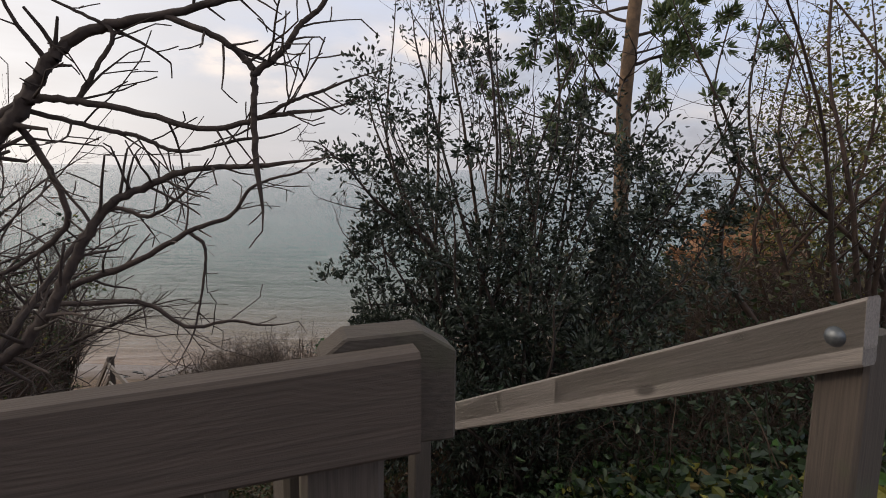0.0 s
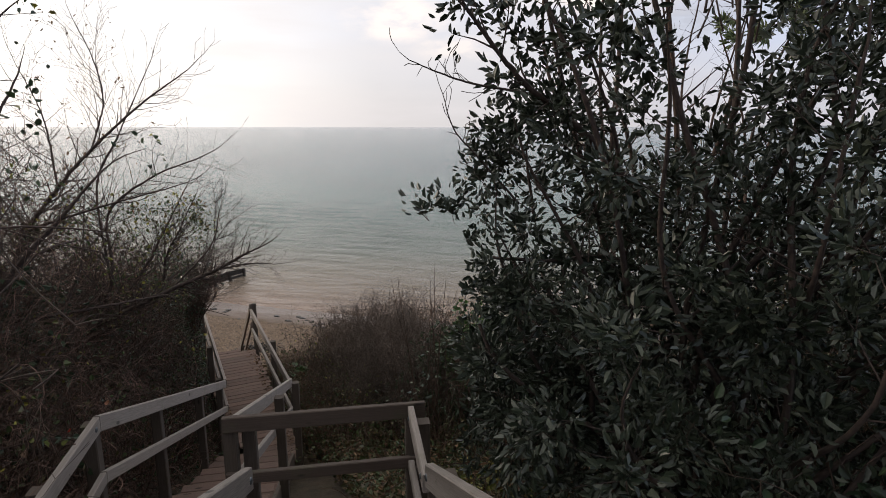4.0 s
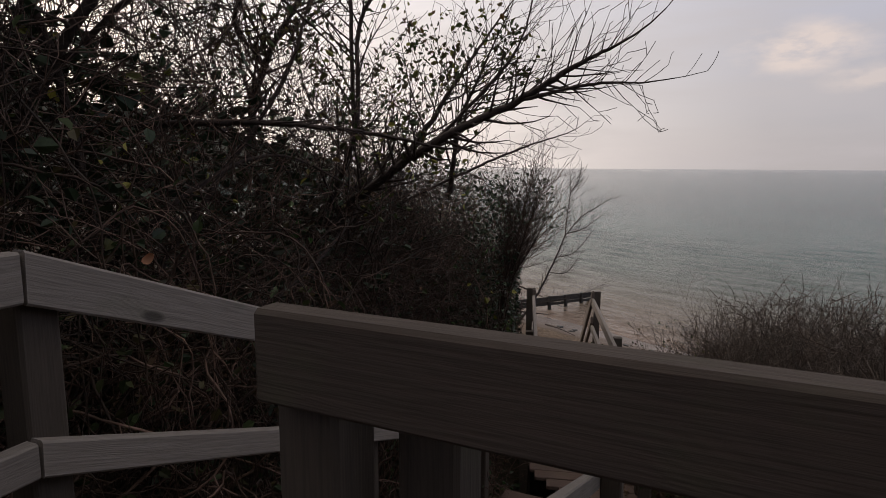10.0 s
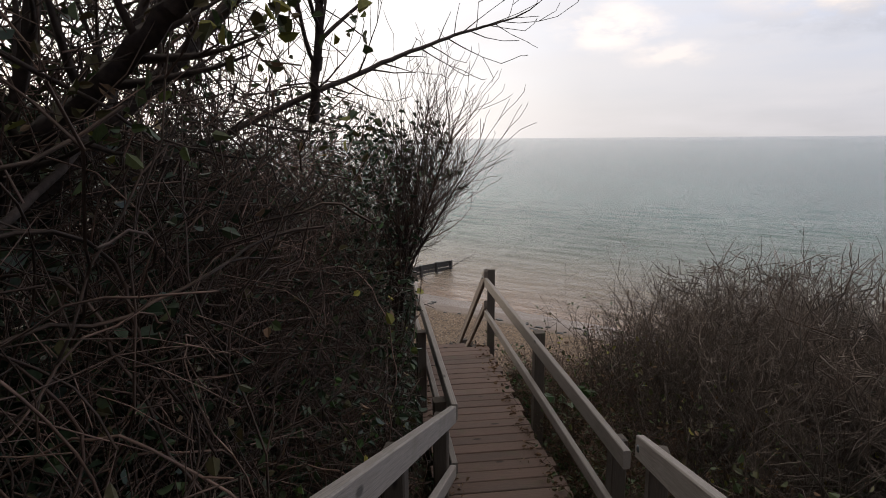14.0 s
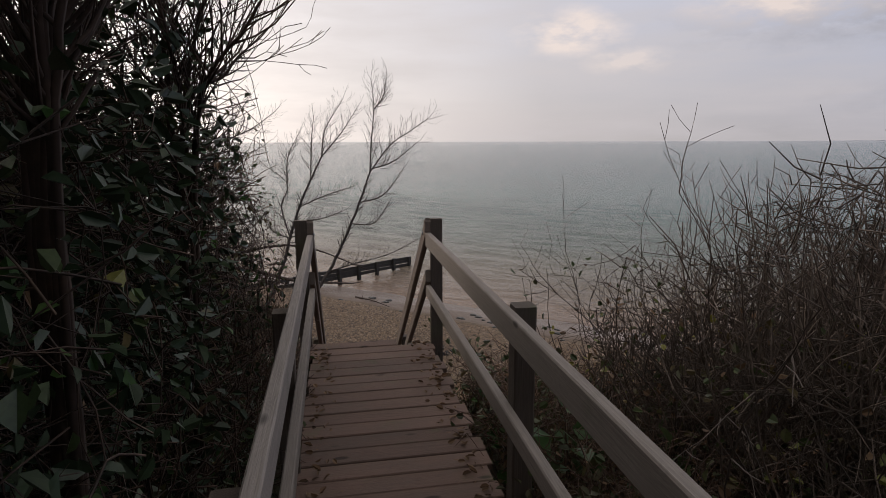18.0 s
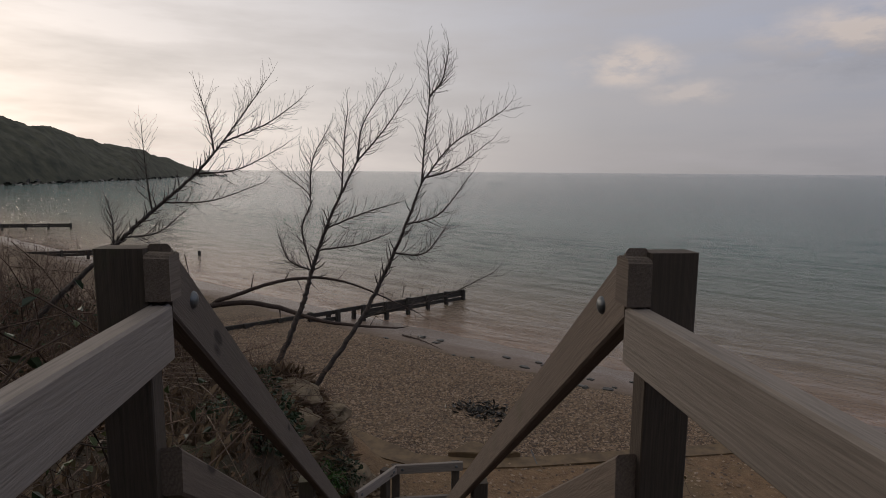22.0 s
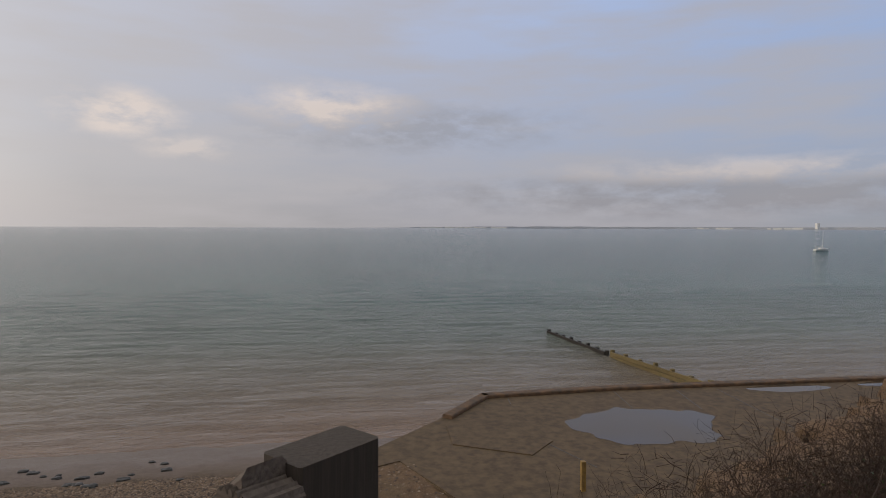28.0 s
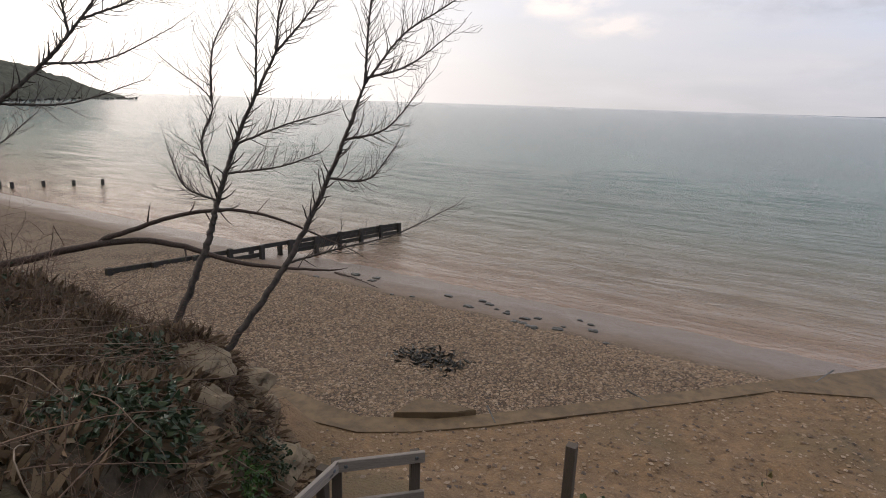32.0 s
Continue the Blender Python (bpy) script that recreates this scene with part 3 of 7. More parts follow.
def ground(x, y):
    """Height of the ground: a bank that falls to the shore, with the walk in a shallow gully."""
    x, y = np.asarray(x, float), np.asarray(y, float)
    s, r = -0.454 * x + 0.891 * y, 0.891 * x + 0.454 * y
    mid = np.interp(s, (-60, -3, 0.9, 5.3, 6.3, 10.6, 14.9, 19.6, 21.0, 24.5, 26), (1.5, -1.75, -1.8, -4.1, -4.15, -5.95, -6.1, -9.35, -9.6, -10.41, -10.45)) - 0.35 * np.maximum(s - 27.5, 0)
    sl = s - 0.454 * np.maximum(0, -14.5 - x)
    lef = np.interp(sl, (-60, -3, 1.0, 5.3, 10.6, 14.9, 19.0, 22.4, 23.0, 23.9, 25.2), (2, -1.3, -1.4, -3.2, -4.9, -5.9, -6.9, -7.8, -8.4, -9.7, -10.6)) - 0.35 * np.maximum(sl - 25.2, 0)
    rig = np.interp(s, (-60, -3, 1.0, 5.3, 10.6, 14.0, 17.0, 20.5, 24.0, 26), (2, -1.6, -1.7, -4.0, -5.9, -6.7, -8.6, -9.9, -10.40, -10.48)) - 0.35 * np.maximum(s - 27.5, 0)
    rp = np.interp(s, (0, 5.6, 12, 14.9, 20.6, 24), (-0.1, 0.1, -0.7, -1.35, -2.7, -3.2))
    wl, wr = smooth(-0.7, -2.0, r - rp), smooth(0.7, 2.2, r - rp)
    hill = mid * (1 - wl - wr) + lef * wl + rig * wr
    hill = hill + wl * np.clip((rp - r - 1.5) * 0.22, 0, 2.2) * smooth(20, 9, s)
    hill = hill + np.where(r > rp, np.clip((r - rp - 3.0) * 0.05, 0, 2.0), 0) * smooth(16, 8, s)
    shore = np.interp(y, (10, 21, 28, 31, 35, 48, 90, 4000), (-10.7, -10.75, -11.05, -11.65, -12.3, -13.2, -17, -40))
    shore = shore - 0.9 * smooth(-6, -2, x) * smooth(27, 32, y)
    bump = 0.16 * fbm(x, y, 0.9, 1) + 0.10 * fbm(x, y, 3.0, 2, 3)
    bump = bump + 0.5 * fbm(x, y, 1.1, 11, 4) * smooth(20.5, 22.5, sl) * wl
    away = np.maximum(np.abs(r - rp) - 0.7, 0)
    z = np.maximum(hill + bump * np.clip(away, 0.15, 1), shore + 0.03 * fbm(x, y, 1.5, 4, 3))
    slab = (x > np.interp(y, (23.2, 27.3), (-4.0, -5.9))) & (y > 23.2) & (z < -10.05)
    slab = slab | ((x > -9.0) & (x < -5.5) & (y > np.interp(x, (-9.4, -7.9, -6.2), (25.5, 27.05, 27.7))))
    z = np.where(slab, np.minimum(z, -10.75), z)
    strip_in = np.interp(x, (-17.9, -15.6, -14.45, -13.6, -12.6, -11.4, -9.4, -7.9, -6.2), (20.3, 20.35, 20.55, 21.1, 21.95, 23.15, 25.1, 26.65, 27.4))
    z = np.where((x > -17.9) & (x < -5.9) & (y > strip_in + 0.25), np.minimum(z, -10.7), z)
    z = np.where((x > -15) & (x < -4) & (y > strip_in - 1.6) & (y < strip_in + 0.24), np.clip(z, -10.43, -10.413), z)
    out = (x < -3.9) & (x > -60) & (y > np.interp(x, (-17.9, -16.9, -14.75, -13.5, -12.6, -10.65, -7.75, -4.5), (20.8, 20.9, 20.85, 21.55, 22.35, 24.3, 27.15, 30.4)))
    z = np.where(out, np.minimum(z, shore - 0.10 + 0.05 * fbm(x, y, 1.2, 4, 3)), z)
    deep = (x > -4.0) & (y > np.interp(x, (-4.5, -2.75, 5.5, 13.2, 40, 90, 400), (30.9, 32.6, 32.9, 32.6, 31.6, 26.6, 10)))
    return np.where(deep, np.minimum(z, -13.6), z)


_lx, _ly = np.meshgrid(np.arange(-40, 20.01, 0.15), np.arange(-6, 40.01, 0.15))
_lookup = ground(_lx, _ly).tolist()


def ground_at(x, y):
    """Height of the ground at one place, from a table."""
    u, v = (x + 40) / 0.15, (y + 6) / 0.15
    i, j = int(u), int(v)
    if not (0 <= i < 399 and 0 <= j < 305):
        return float(ground(x, y))
    u, v = u - i, v - j
    a, b = _lookup[j], _lookup[j + 1]
    return (a[i] * (1 - u) + a[i + 1] * u) * (1 - v) + (b[i] * (1 - u) + b[i + 1] * u) * v


def spaced(lo, fine0, fine1, hi, step, growth=1.22):
    mid = list(np.arange(fine0, fine1, step))
    left, right, d = [], [], step
    a, b = fine0, fine1
    while a > lo or b < hi:
        d *= growth
        a, b = a - d, b + d
        left.append(max(a, lo))
        right.append(min(b, hi))
    return np.array(sorted(set(left + mid + right)))


gx, gy = spaced(-3500, -24, 14, 3500, 0.22), spaced(-3500, -4, 37, 3500, 0.22)
GX, GY = np.meshgrid(gx, gy)
GZ = ground(GX, GY)
nx, ny = len(gx), len(gy)
ids = np.arange(nx * ny).reshape(ny, nx)
me = quads("ground", np.stack([GX, GY, GZ], -1).reshape(-1, 3), np.stack([ids[:-1, :-1], ids[:-1, 1:], ids[1:, 1:], ids[1:, :-1]], -1).reshape(-1, 4), True)
tagged(put("ground", me, GROUND), "bank of dark leafy soil falling to a shingle and wet sand shore", "ground", kind="structure")

# sea, as one sheet with low swell near the shore
sx, sy = spaced(-4800, -60, 40, 4800, 0.5), spaced(14, 33, 75, 4900, 0.16)
SX, SY = np.meshgrid(sx, sy)
near = smooth(140, 60, SY) * smooth(33, 36, SY)
phase = SY * 1.9 + 3.4 * fbm(SX, SY, 0.08, 7, 4) + SX * 0.22
SZ = Z_SEA + near * ((0.022 + 0.03 * smooth(44, 36, SY)) * np.sin(phase) * (0.6 + fbm(SX, SY, 0.12, 6, 2)) + 0.05 * fbm(SX * 0.3, SY, 0.8, 8, 4))
nx, ny = len(sx), len(sy)
ids = np.arange(nx * ny).reshape(ny, nx)
me = quads("sea", np.stack([SX, SY, SZ], -1).reshape(-1, 3), np.stack([ids[:-1, :-1], ids[:-1, 1:], ids[1:, 1:], ids[1:, :-1]], -1).reshape(-1, 4), True)
tagged(put("water", me, SEA), "calm grey-green sea, sandy brown in the shallows", "sea", kind="structure")

# ---- stairs and decks ----


def stair(name, head, way, left, width, z_head, n, riser, going, boards, label):
    """A flight of plank treads on two stringers; head is the right end of the top nosing."""
    st = thing(name, up_to(head, z_head - n * riser), label, "stairs")
    for i in range(n - 1):
        z = z_head - (i + 1) * riser
        w = going / boards
        for k in range(boards):
            c = head + way * (going * i + w * (k + 0.5))
            beam("tread", up_to(c + left * -0.05, z - 0.02), up_to(c + left * (width + 0.05), z - 0.02), w - 0.008, 0.04, WOOD_DECK, st)
    for i in range(n):
        c = head + way * (going * i - 0.012)
        z = z_head - i * riser
        beam("riser", up_to(c, z - 0.045 - (riser - 0.045) / 2), up_to(c + left * width, z - 0.045 - (riser - 0.045) / 2), 0.022, riser - 0.05, WOOD_DECK, st)
    for o in (-0.075, width + 0.075):
        a, b = head + left * o - way * 0.1, head + left * o + way * going * (n - 1)
        drop = riser / going * ((b - a).length)
        beam("stringer", up_to(a, z_head - 0.17), up_to(b, z_head - 0.17 - drop), 0.045, 0.24, WOOD_POST, st)
    return st


def plank_deck(name, outline, way, z, label, pitch=0.15, jitter=0.0):
    """Boards laid across the way, each cut to the deck's outline, on two bearers."""
    dk = thing(name, up_to(outline[0], z), label, "deck")
    left = Vector((-way.y, way.x, 0))
    pts = [(p.dot(way), p.dot(left)) for p in outline]
    lo, hi = min(p[0] for p in pts), max(p[0] for p in pts)
    rng = random.Random(5)
    k = max(1, round((hi - lo) / pitch))
    w = (hi - lo) / k
    for i in range(k):
        a = lo + (i + 0.5) * w
        cuts = []
        for (a0, b0), (a1, b1) in zip(pts, pts[1:] + pts[:1]):
            if (a0 - a) * (a1 - a) < 0:
                cuts.append(b0 + (b1 - b0) * (a - a0) / (a1 - a0))
        if len(cuts) < 2:
            continue
        b0, b1 = min(cuts) - rng.random() * jitter, max(cuts) + rng.random() * jitter
        z1 = z - 0.02 + rng.uniform(-0.003, 0.003)
        beam("plank", up_to(way * a + left * b0, z1), up_to(way * a + left * b1, z1), w - 0.009, 0.04, WOOD_DECK, dk)
    cx = sum((p[1] for p in pts)) / len(pts)
    for o in (-0.3, 0.3):
        beam("bearer", up_to(way * lo + left * (cx + o), z - 0.12), up_to(way * hi + left * (cx + o), z - 0.12), 0.05, 0.15, WOOD_POST, dk)
    return dk


def railing(name, posts, rails, label, size=0.10, mid=0.46, bolts=True, side=1, group="stair railings", timber=None, end=None, inset=0.085, deep_rail=0.122):
    """posts: (place, foot, head) each; rails: pairs of places with heights of the top rail's upper edge. side: which side of the posts carries the rails (1: to the left of the run)."""
    rl = thing(name, up_to(posts[0][0], posts[0][1]), label, "railing", group)
    for at, foot, head in posts:
        run = rails[0][1] - rails[0][0]
        out = Vector((run.y, -run.x, 0)).normalized() * side * (size / 2 + 0.024)
        last = end and at is posts[-1][0]
        deep = end if last else size
        if last:
            out = out.normalized() * 0.070 + run.normalized() * 0.045
        m = Matrix.Translation(up_to(at, (foot + head) / 2) + out) @ pose(0, 0, 0, 0, 0, math.degrees(math.atan2(run.y, run.x))) @ pose(0, 0, 0, 0, -90, 0)
        put("post", own(beam_mesh(head - foot, size, deep, 0.003 if last else 0.008), WOOD_POST), WOOD_POST, rl, m, "dark square timber post")
    for p0, p1 in rails:
        run = (p1 - p0)
        flat = Vector((run.x, run.y, 0)).normalized()
        inner = Vector((-flat.y, flat.x, 0)) * side
        for drop, h in ((0.0, deep_rail), (mid, 0.09)):
            if drop and not mid:
                continue
            q0, q1 = p0 - Vector((0, 0, drop + h / 2)), p1 - Vector((0, 0, drop + h / 2))
            slope = (q1.z - q0.z) / max(0.01, math.hypot(q1.x - q0.x, q1.y - q0.y))
            beam("top_rail" if not drop else "mid_rail", q0, q1, 0.047, h, timber or WOOD_RAIL, rl, cut0=slope * 0.9, cut1=slope * 0.9)
        if bolts:
            for q, sgn in ((p0, 1), (p1, -1)):
                bolt(q + flat * inset * sgn + inner * 0.0235 - Vector((0, 0, 0.06)) + Vector((0, 0, run.z / run.length * inset * sgn)), inner, rl)
    return rl


def gp(v, z):
    return (v, ground_at(v.x, v.y) - 0.35, z)


W1 = 1.0
# upper landing
tl = [HEAD1 - DIR1 * 2.6 - LEFT1 * 0.1, HEAD1 - LEFT1 * 0.1, HEAD1 + LEFT1 * 2.4, HEAD1 + LEFT1 * 2.4 - DIR1 * 2.6]
plank_deck("upper_landing", tl, DIR1, Z_TOP, "weathered timber landing at the head of the cliff stairs")
stair("upper_stairs", HEAD1, DIR1, LEFT1, W1, Z_TOP, 13, (Z_TOP - Z_MID) / 13, 0.352, 2, "timber plank stairs descending between two handrails")
# middle landing
ml = [H1, A, B + Vector((0.05, 0.0, 0)), K, K0, K0 + Vector((1.2, -0.4, 0)), H1 + LEFT1 * W1]
plank_deck("middle_landing", ml, DIR1, Z_MID, "weathered timber turning landing with handrails")
DIR2 = Vector((-0.446, 0.895, 0))
LEFT2 = Vector((-0.895, -0.446, 0))
HEAD2 = B + DIR2 * 0.12 + LEFT2 * 0.02
stair("middle_stairs", HEAD2, DIR2, LEFT2, 0.98, Z_MID, 10, (Z_MID - Z_LOW) / 10, 0.46, 3, "long shallow plank steps between two handrails")
# lower deck
dl = [C - DIR3 * 0.15, C, Vector((-4.65, 9.53, 0)), P + DIR3 * 0.06, L + DIR3 * 0.06, D + LEFT3 * 0.05, D - DIR3 * 0.4 - LEFT3 * 0.1]
plank_deck("lower_deck", dl, DIR3, Z_LOW, "red-brown plank walkway littered with leaves at its edges", jitter=0.05)
stair("beach_stairs", P + DIR3 * 0.07 + LEFT3 * 0.05, DIR3, LEFT3, 0.93, Z_LOW, 19, (Z_LOW - Z_FOOT) / 19, 0.26, 1, "steep timber stairs dropping from the deck towards the beach")
F = P + DIR3 * 4.85
fl = [F - LEFT3 * 0.1, F + DIR3 * 1.15 - LEFT3 * 0.1, F + DIR3 * 1.15 + LEFT3 * 1.1, F + LEFT3 * 1.1]
plank_deck("foot_landing", fl, DIR3, Z_FOOT, "small timber landing above the promenade")

# ---- railings ----
slope1, rh = -0.508, Vector((0.811, 1.004, 0))
r1 = rh + DIR1 * 3.78
railing("handrail", [gp(rh + DIR1 * 0.06, -0.30), gp(rh + DIR1 * 2.2, -0.275 + slope1 * 2.2), gp(r1 - DIR1 * 0.08, -0.275 + slope1 * 3.70)],
        [(up_to(rh, -0.22), up_to(r1, -0.22 + slope1 * 3.78))], "sloping grey timber handrail with bolted posts beside the upper stairs", mid=0, side=1, inset=0.05)
slope1 = -0.505
e0, e1 = HEAD1 + LEFT1 * 1.0, HEAD1 + DIR1 * 3.95 + LEFT1 * 1.0
railing("handrail", [gp(e0 + DIR1 * 0.12, -0.30), gp(e0 + DIR1 * 2.0, -0.24 + slope1 * 2.0 - 0.05), gp(e1 - DIR1 * 0.1, -2.36)],
        [(up_to(e0 + DIR1 * 0.06, -0.24 + slope1 * 0.06), up_to(e1 + DIR1 * 0.03, -0.24 + slope1 * 4.0))], "sloping grey timber handrail beside the upper stairs", mid=0.46, side=-1)
t0, t1 = Vector((-0.026, 0.601, 0)), Vector((-1.45, 0.20, 0))
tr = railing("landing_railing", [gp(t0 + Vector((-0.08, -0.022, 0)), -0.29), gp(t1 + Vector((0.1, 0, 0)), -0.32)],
             [(up_to(t0, -0.197), up_to(t1, -0.30))], "heavy weathered rail with a chamfered post head across the upper landing", side=1, mid=0.44, timber=WOOD_BACKLIT, bolts=False)
across = (t0 - t1).normalized()
outline = [(-0.115, -0.33), (0.052, -0.33), (0.052, -0.213), (0.008, -0.186), (-0.085, -0.19), (-0.115, -0.214)]
head = [[up_to(t0 + across * (u + 0.006) + Vector((-across.y, across.x, 0)) * v, z) for u, z in outline] for v in (0.028, 0.088)]
hb = bmesh.new()
hv = [[hb.verts.new(q) for q in side] for side in head]
hb.faces.new(hv[0])
hb.faces.new(hv[1][::-1])
for k in range(6):
    hb.faces.new((hv[0][k], hv[1][k], hv[1][(k + 1) % 6], hv[0][(k + 1) % 6]))
bmesh.ops.recalc_face_normals(hb, faces=hb.faces)
bmesh.ops.bevel(hb, geom=hb.edges[:], offset=0.003, segments=1, affect="EDGES")
hm = bpy.data.meshes.new("post_head")
hb.to_mesh(hm)
hb.free()
put("post_head", hm, WOOD_POST, tr, None, "dark chamfered head of the post behind the rail")
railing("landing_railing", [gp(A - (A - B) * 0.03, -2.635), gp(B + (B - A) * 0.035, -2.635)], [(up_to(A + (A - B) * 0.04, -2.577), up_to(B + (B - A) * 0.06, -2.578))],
        "weathered rail across the front of the middle landing, coloured dark as backlit", side=1, timber=WOOD_BACKLIT, bolts=False)
A2 = A - (A - B).normalized() * 0.06 - DIR1 * 0.05
railing("landing_railing", [gp(H1 + DIR1 * 0.1, -2.65), gp(A2 - DIR1 * 0.12, -2.65)], [(up_to(H1 + DIR1 * 0.02, -2.58), up_to(A2, -2.58))],
        "grey weathered rail along the side of the middle landing", side=1)
railing("landing_railing", [gp(K0, -2.65)], [(up_to(K0 - (K - K0).normalized() * 0.8, -2.60), up_to(K, -2.60))], "grey weathered rail along the back of the middle landing", side=-1)
railing("handrail", [gp(K + DIR2 * 0.06, -2.68), gp(K.lerp(D, 0.33), -3.330), gp(K.lerp(D, 0.70), -4.040), gp(D - DIR2 * 0.08, -4.595)], [(up_to(K + DIR2 * 0.01, -2.60), up_to(D, -4.565))], "grey timber handrail with two rails beside the middle stairs", side=-1, bolts=False)
railing("handrail", [gp(B + DIR2 * 0.2, -2.70), gp(B.lerp(C, 0.5), -3.490), gp(C - DIR2 * 0.1, -4.270)], [(up_to(B + DIR2 * 0.06, -2.60), up_to(C, -4.250))], "grey timber handrail with two rails beside the middle stairs", side=1)
C1 = Vector((-4.67, 9.51, 0))
tops = {}
tops[1] = railing("handrail", [gp(C1 + DIR3 * 0.3, -4.615), gp(C1.lerp(P, 0.48), -4.53), gp(P - DIR3 * 0.03, -4.447)], [(up_to(C1, -4.53), up_to(P, -4.56))],
        "grey timber handrail with two rails along the lower deck", side=1, end=0.058, bolts=False)
D1 = D + Vector((0.0, 0.02, 0))
tops[-1] = railing("handrail", [gp(D1 + DIR3 * 0.3, -4.655), gp(D1.lerp(L, 0.5), -4.655), gp(L - DIR3 * 0.03, -4.447)], [(up_to(D1, -4.555), up_to(L, -4.565))],
        "grey timber handrail with two rails along the lower deck", side=-1, end=0.058, bolts=False)
for base, sd in ((P, 1), (L, -1)):
    put("rail_end", ridged_mesh(0.06, 0.05, 0.10, 7), WOOD_STAIR, tops[sd], Matrix.Translation(up_to(base + DIR3 * 0.006 + LEFT3 * 0.006 * sd, -4.455)) @ pose(0, 0, 0, 0, 0, math.degrees(math.atan2(DIR3.y, DIR3.x))), "weathered rail end with raised grain")
    q = base + LEFT3 * 0.001 * sd
    drop = (Z_LOW - Z_FOOT) / 19 / 0.26
    end = q + DIR3 * 4.75
    rl = railing("handrail", [gp(q + DIR3 * 2.4, -4.455 - drop * 2.4 - 0.05), gp(end, -4.455 - drop * 4.75)],
                 [(up_to(q + DIR3 * 0.004, -4.452), up_to(end + DIR3 * 0.05, -4.450 - drop * 4.82))], "steep timber handrail with two rails beside the beach stairs", side=sd, mid=0.44, timber=WOOD_STAIR, inset=0.122)
lowc, lowr, lowb = Vector((-12.02, 17.15, 0)), Vector((-11.44, 17.70, 0)), Vector((-11.9, 16.3, 0))
railing("landing_railing", [gp(lowc, -8.16), gp(lowr, -8.16)], [(up_to(lowc, -8.12), up_to(lowr + Vector((0.06, 0.06, 0)), -8.12))], "grey timber rail across the foot landing", side=-1)
railing("landing_railing", [gp(lowc + Vector((-0.02, -0.1, 0)), -8.16)], [(up_to(lowb, -8.06), up_to(lowc, -8.12))], "short grey timber rail beside the foot landing", side=-1)

# ---- shore: promenade, slabs, groynes ----
wall_out = [(-17.9, 21.0), (-16.9, 21.1), (-14.75, 21.05), (-13.5, 21.75), (-12.6, 22.6), (-10.65, 24.55), (-7.75, 27.45), (-4.5, 30.7), (-2.7, 32.85), (2.5, 33.1), (13.2, 32.8), (40, 31.8), (90, 27), (400, 10)]
wall_in = [(400, 2), (90, 20), (30, 22), (9, 22.6), (-3.6, 22.6), (-4.3, 23.3), (-6.2, 27.4), (-7.9, 26.65), (-9.4, 25.1), (-11.4, 23.15), (-12.6, 21.95), (-13.6, 21.1), (-14.45, 20.55), (-15.6, 20.35), (-17.9, 20.3)]
pv = [Vector((x, y, 0)) for x, y in wall_out + wall_in]
prom = tagged(put("pavement", prism("promenade", [(v.x, v.y) for v in pv], -13.2, Z_WALL, 0.03), CONCRETE), "cracked brown concrete sea wall and promenade", "sea wall", kind="structure")
kerb = thing("kerb", (-2.75, 33.0, Z_WALL), "raised rust-stained concrete kerb along the sea wall", "kerb", kind="structure")
for (x0, y0), (x1, y1) in zip(wall_out[7:-1], wall_out[8:]):
    rise = 0.05
    a, b = Vector((x0, y0, Z_WALL + rise)), Vector((x1, y1, Z_WALL + rise))
    n = Vector((-(b - a).y, (b - a).x, 0)).normalized() * -0.2
    beam("kerb_block", a + n, b + n, 0.36, 0.14, CONCRETE_EDGE, kerb, bev=0.03)
tagged(put("pavement_apron", prism("apron", [(-4.6, 28.3), (-4.5, 30.0), (-1.95, 31.6), (-1.7, 28.1), (-2.6, 27.2)], Z_WALL - 0.05, Z_WALL + 0.025, 0.01), CONCRETE), "smoother trapezoid concrete slab set in the promenade", "slab", kind="structure")
pud = [(1.75 + 2.35 * math.cos(a) * (1 + 0.12 * math.sin(3 * a) + 0.05 * math.sin(7 * a + 1) + 0.03 * math.sin(15 * a)), 28.95 + 1.75 * math.sin(a) * (1 + 0.16 * math.cos(2 * a + 1) + 0.07 * math.sin(5 * a) + 0.05 * math.sin(11 * a + 2) + 0.03 * math.cos(19 * a)) + 0.25 * math.cos(a)) for a in np.linspace(0, 2 * math.pi, 90, endpoint=False)]
tagged(put("puddle", prism("puddle", pud, Z_WALL - 0.02, Z_WALL + 0.006), PUDDLE), "wide shallow puddle lying on the concrete promenade", "puddle")
for cx, cy, w, d in ((9.3, 32.0, 1.6, 0.5), (13.8, 32.0, 1.2, 0.35)):
    ring = [(cx + w * math.cos(a) * (1 + 0.2 * math.sin(2 * a + cx)), cy + d * math.sin(a)) for a in np.linspace(0, 2 * math.pi, 24, endpoint=False)]
    tagged(put("puddle", prism("puddle", ring, Z_WALL - 0.02, Z_WALL + 0.006), PUDDLE), "small puddle on the concrete promenade", "puddle")
for (x0, y0), (x1, y1) in (((2.4, 32.7), (2.1, 30.6)), ((4.9, 32.8), (4.4, 30.2)), ((-1.8, 32.4), (-1.9, 31.7)), ((-1.9, 28.0), (-1.2, 26.2)), ((6.5, 32.7), (6.0, 27.0)), ((-7.2, 27.6), (-6.8, 28.6)), ((-10.2, 24.6), (-10.7, 24.9)), ((-12.5, 22.2), (-12.9, 22.7))):
    beam("joint", Vector((x0, y0, Z_WALL - 0.012)), Vector((x1, y1, Z_WALL - 0.012)), 0.035, 0.03, WEED, prom)
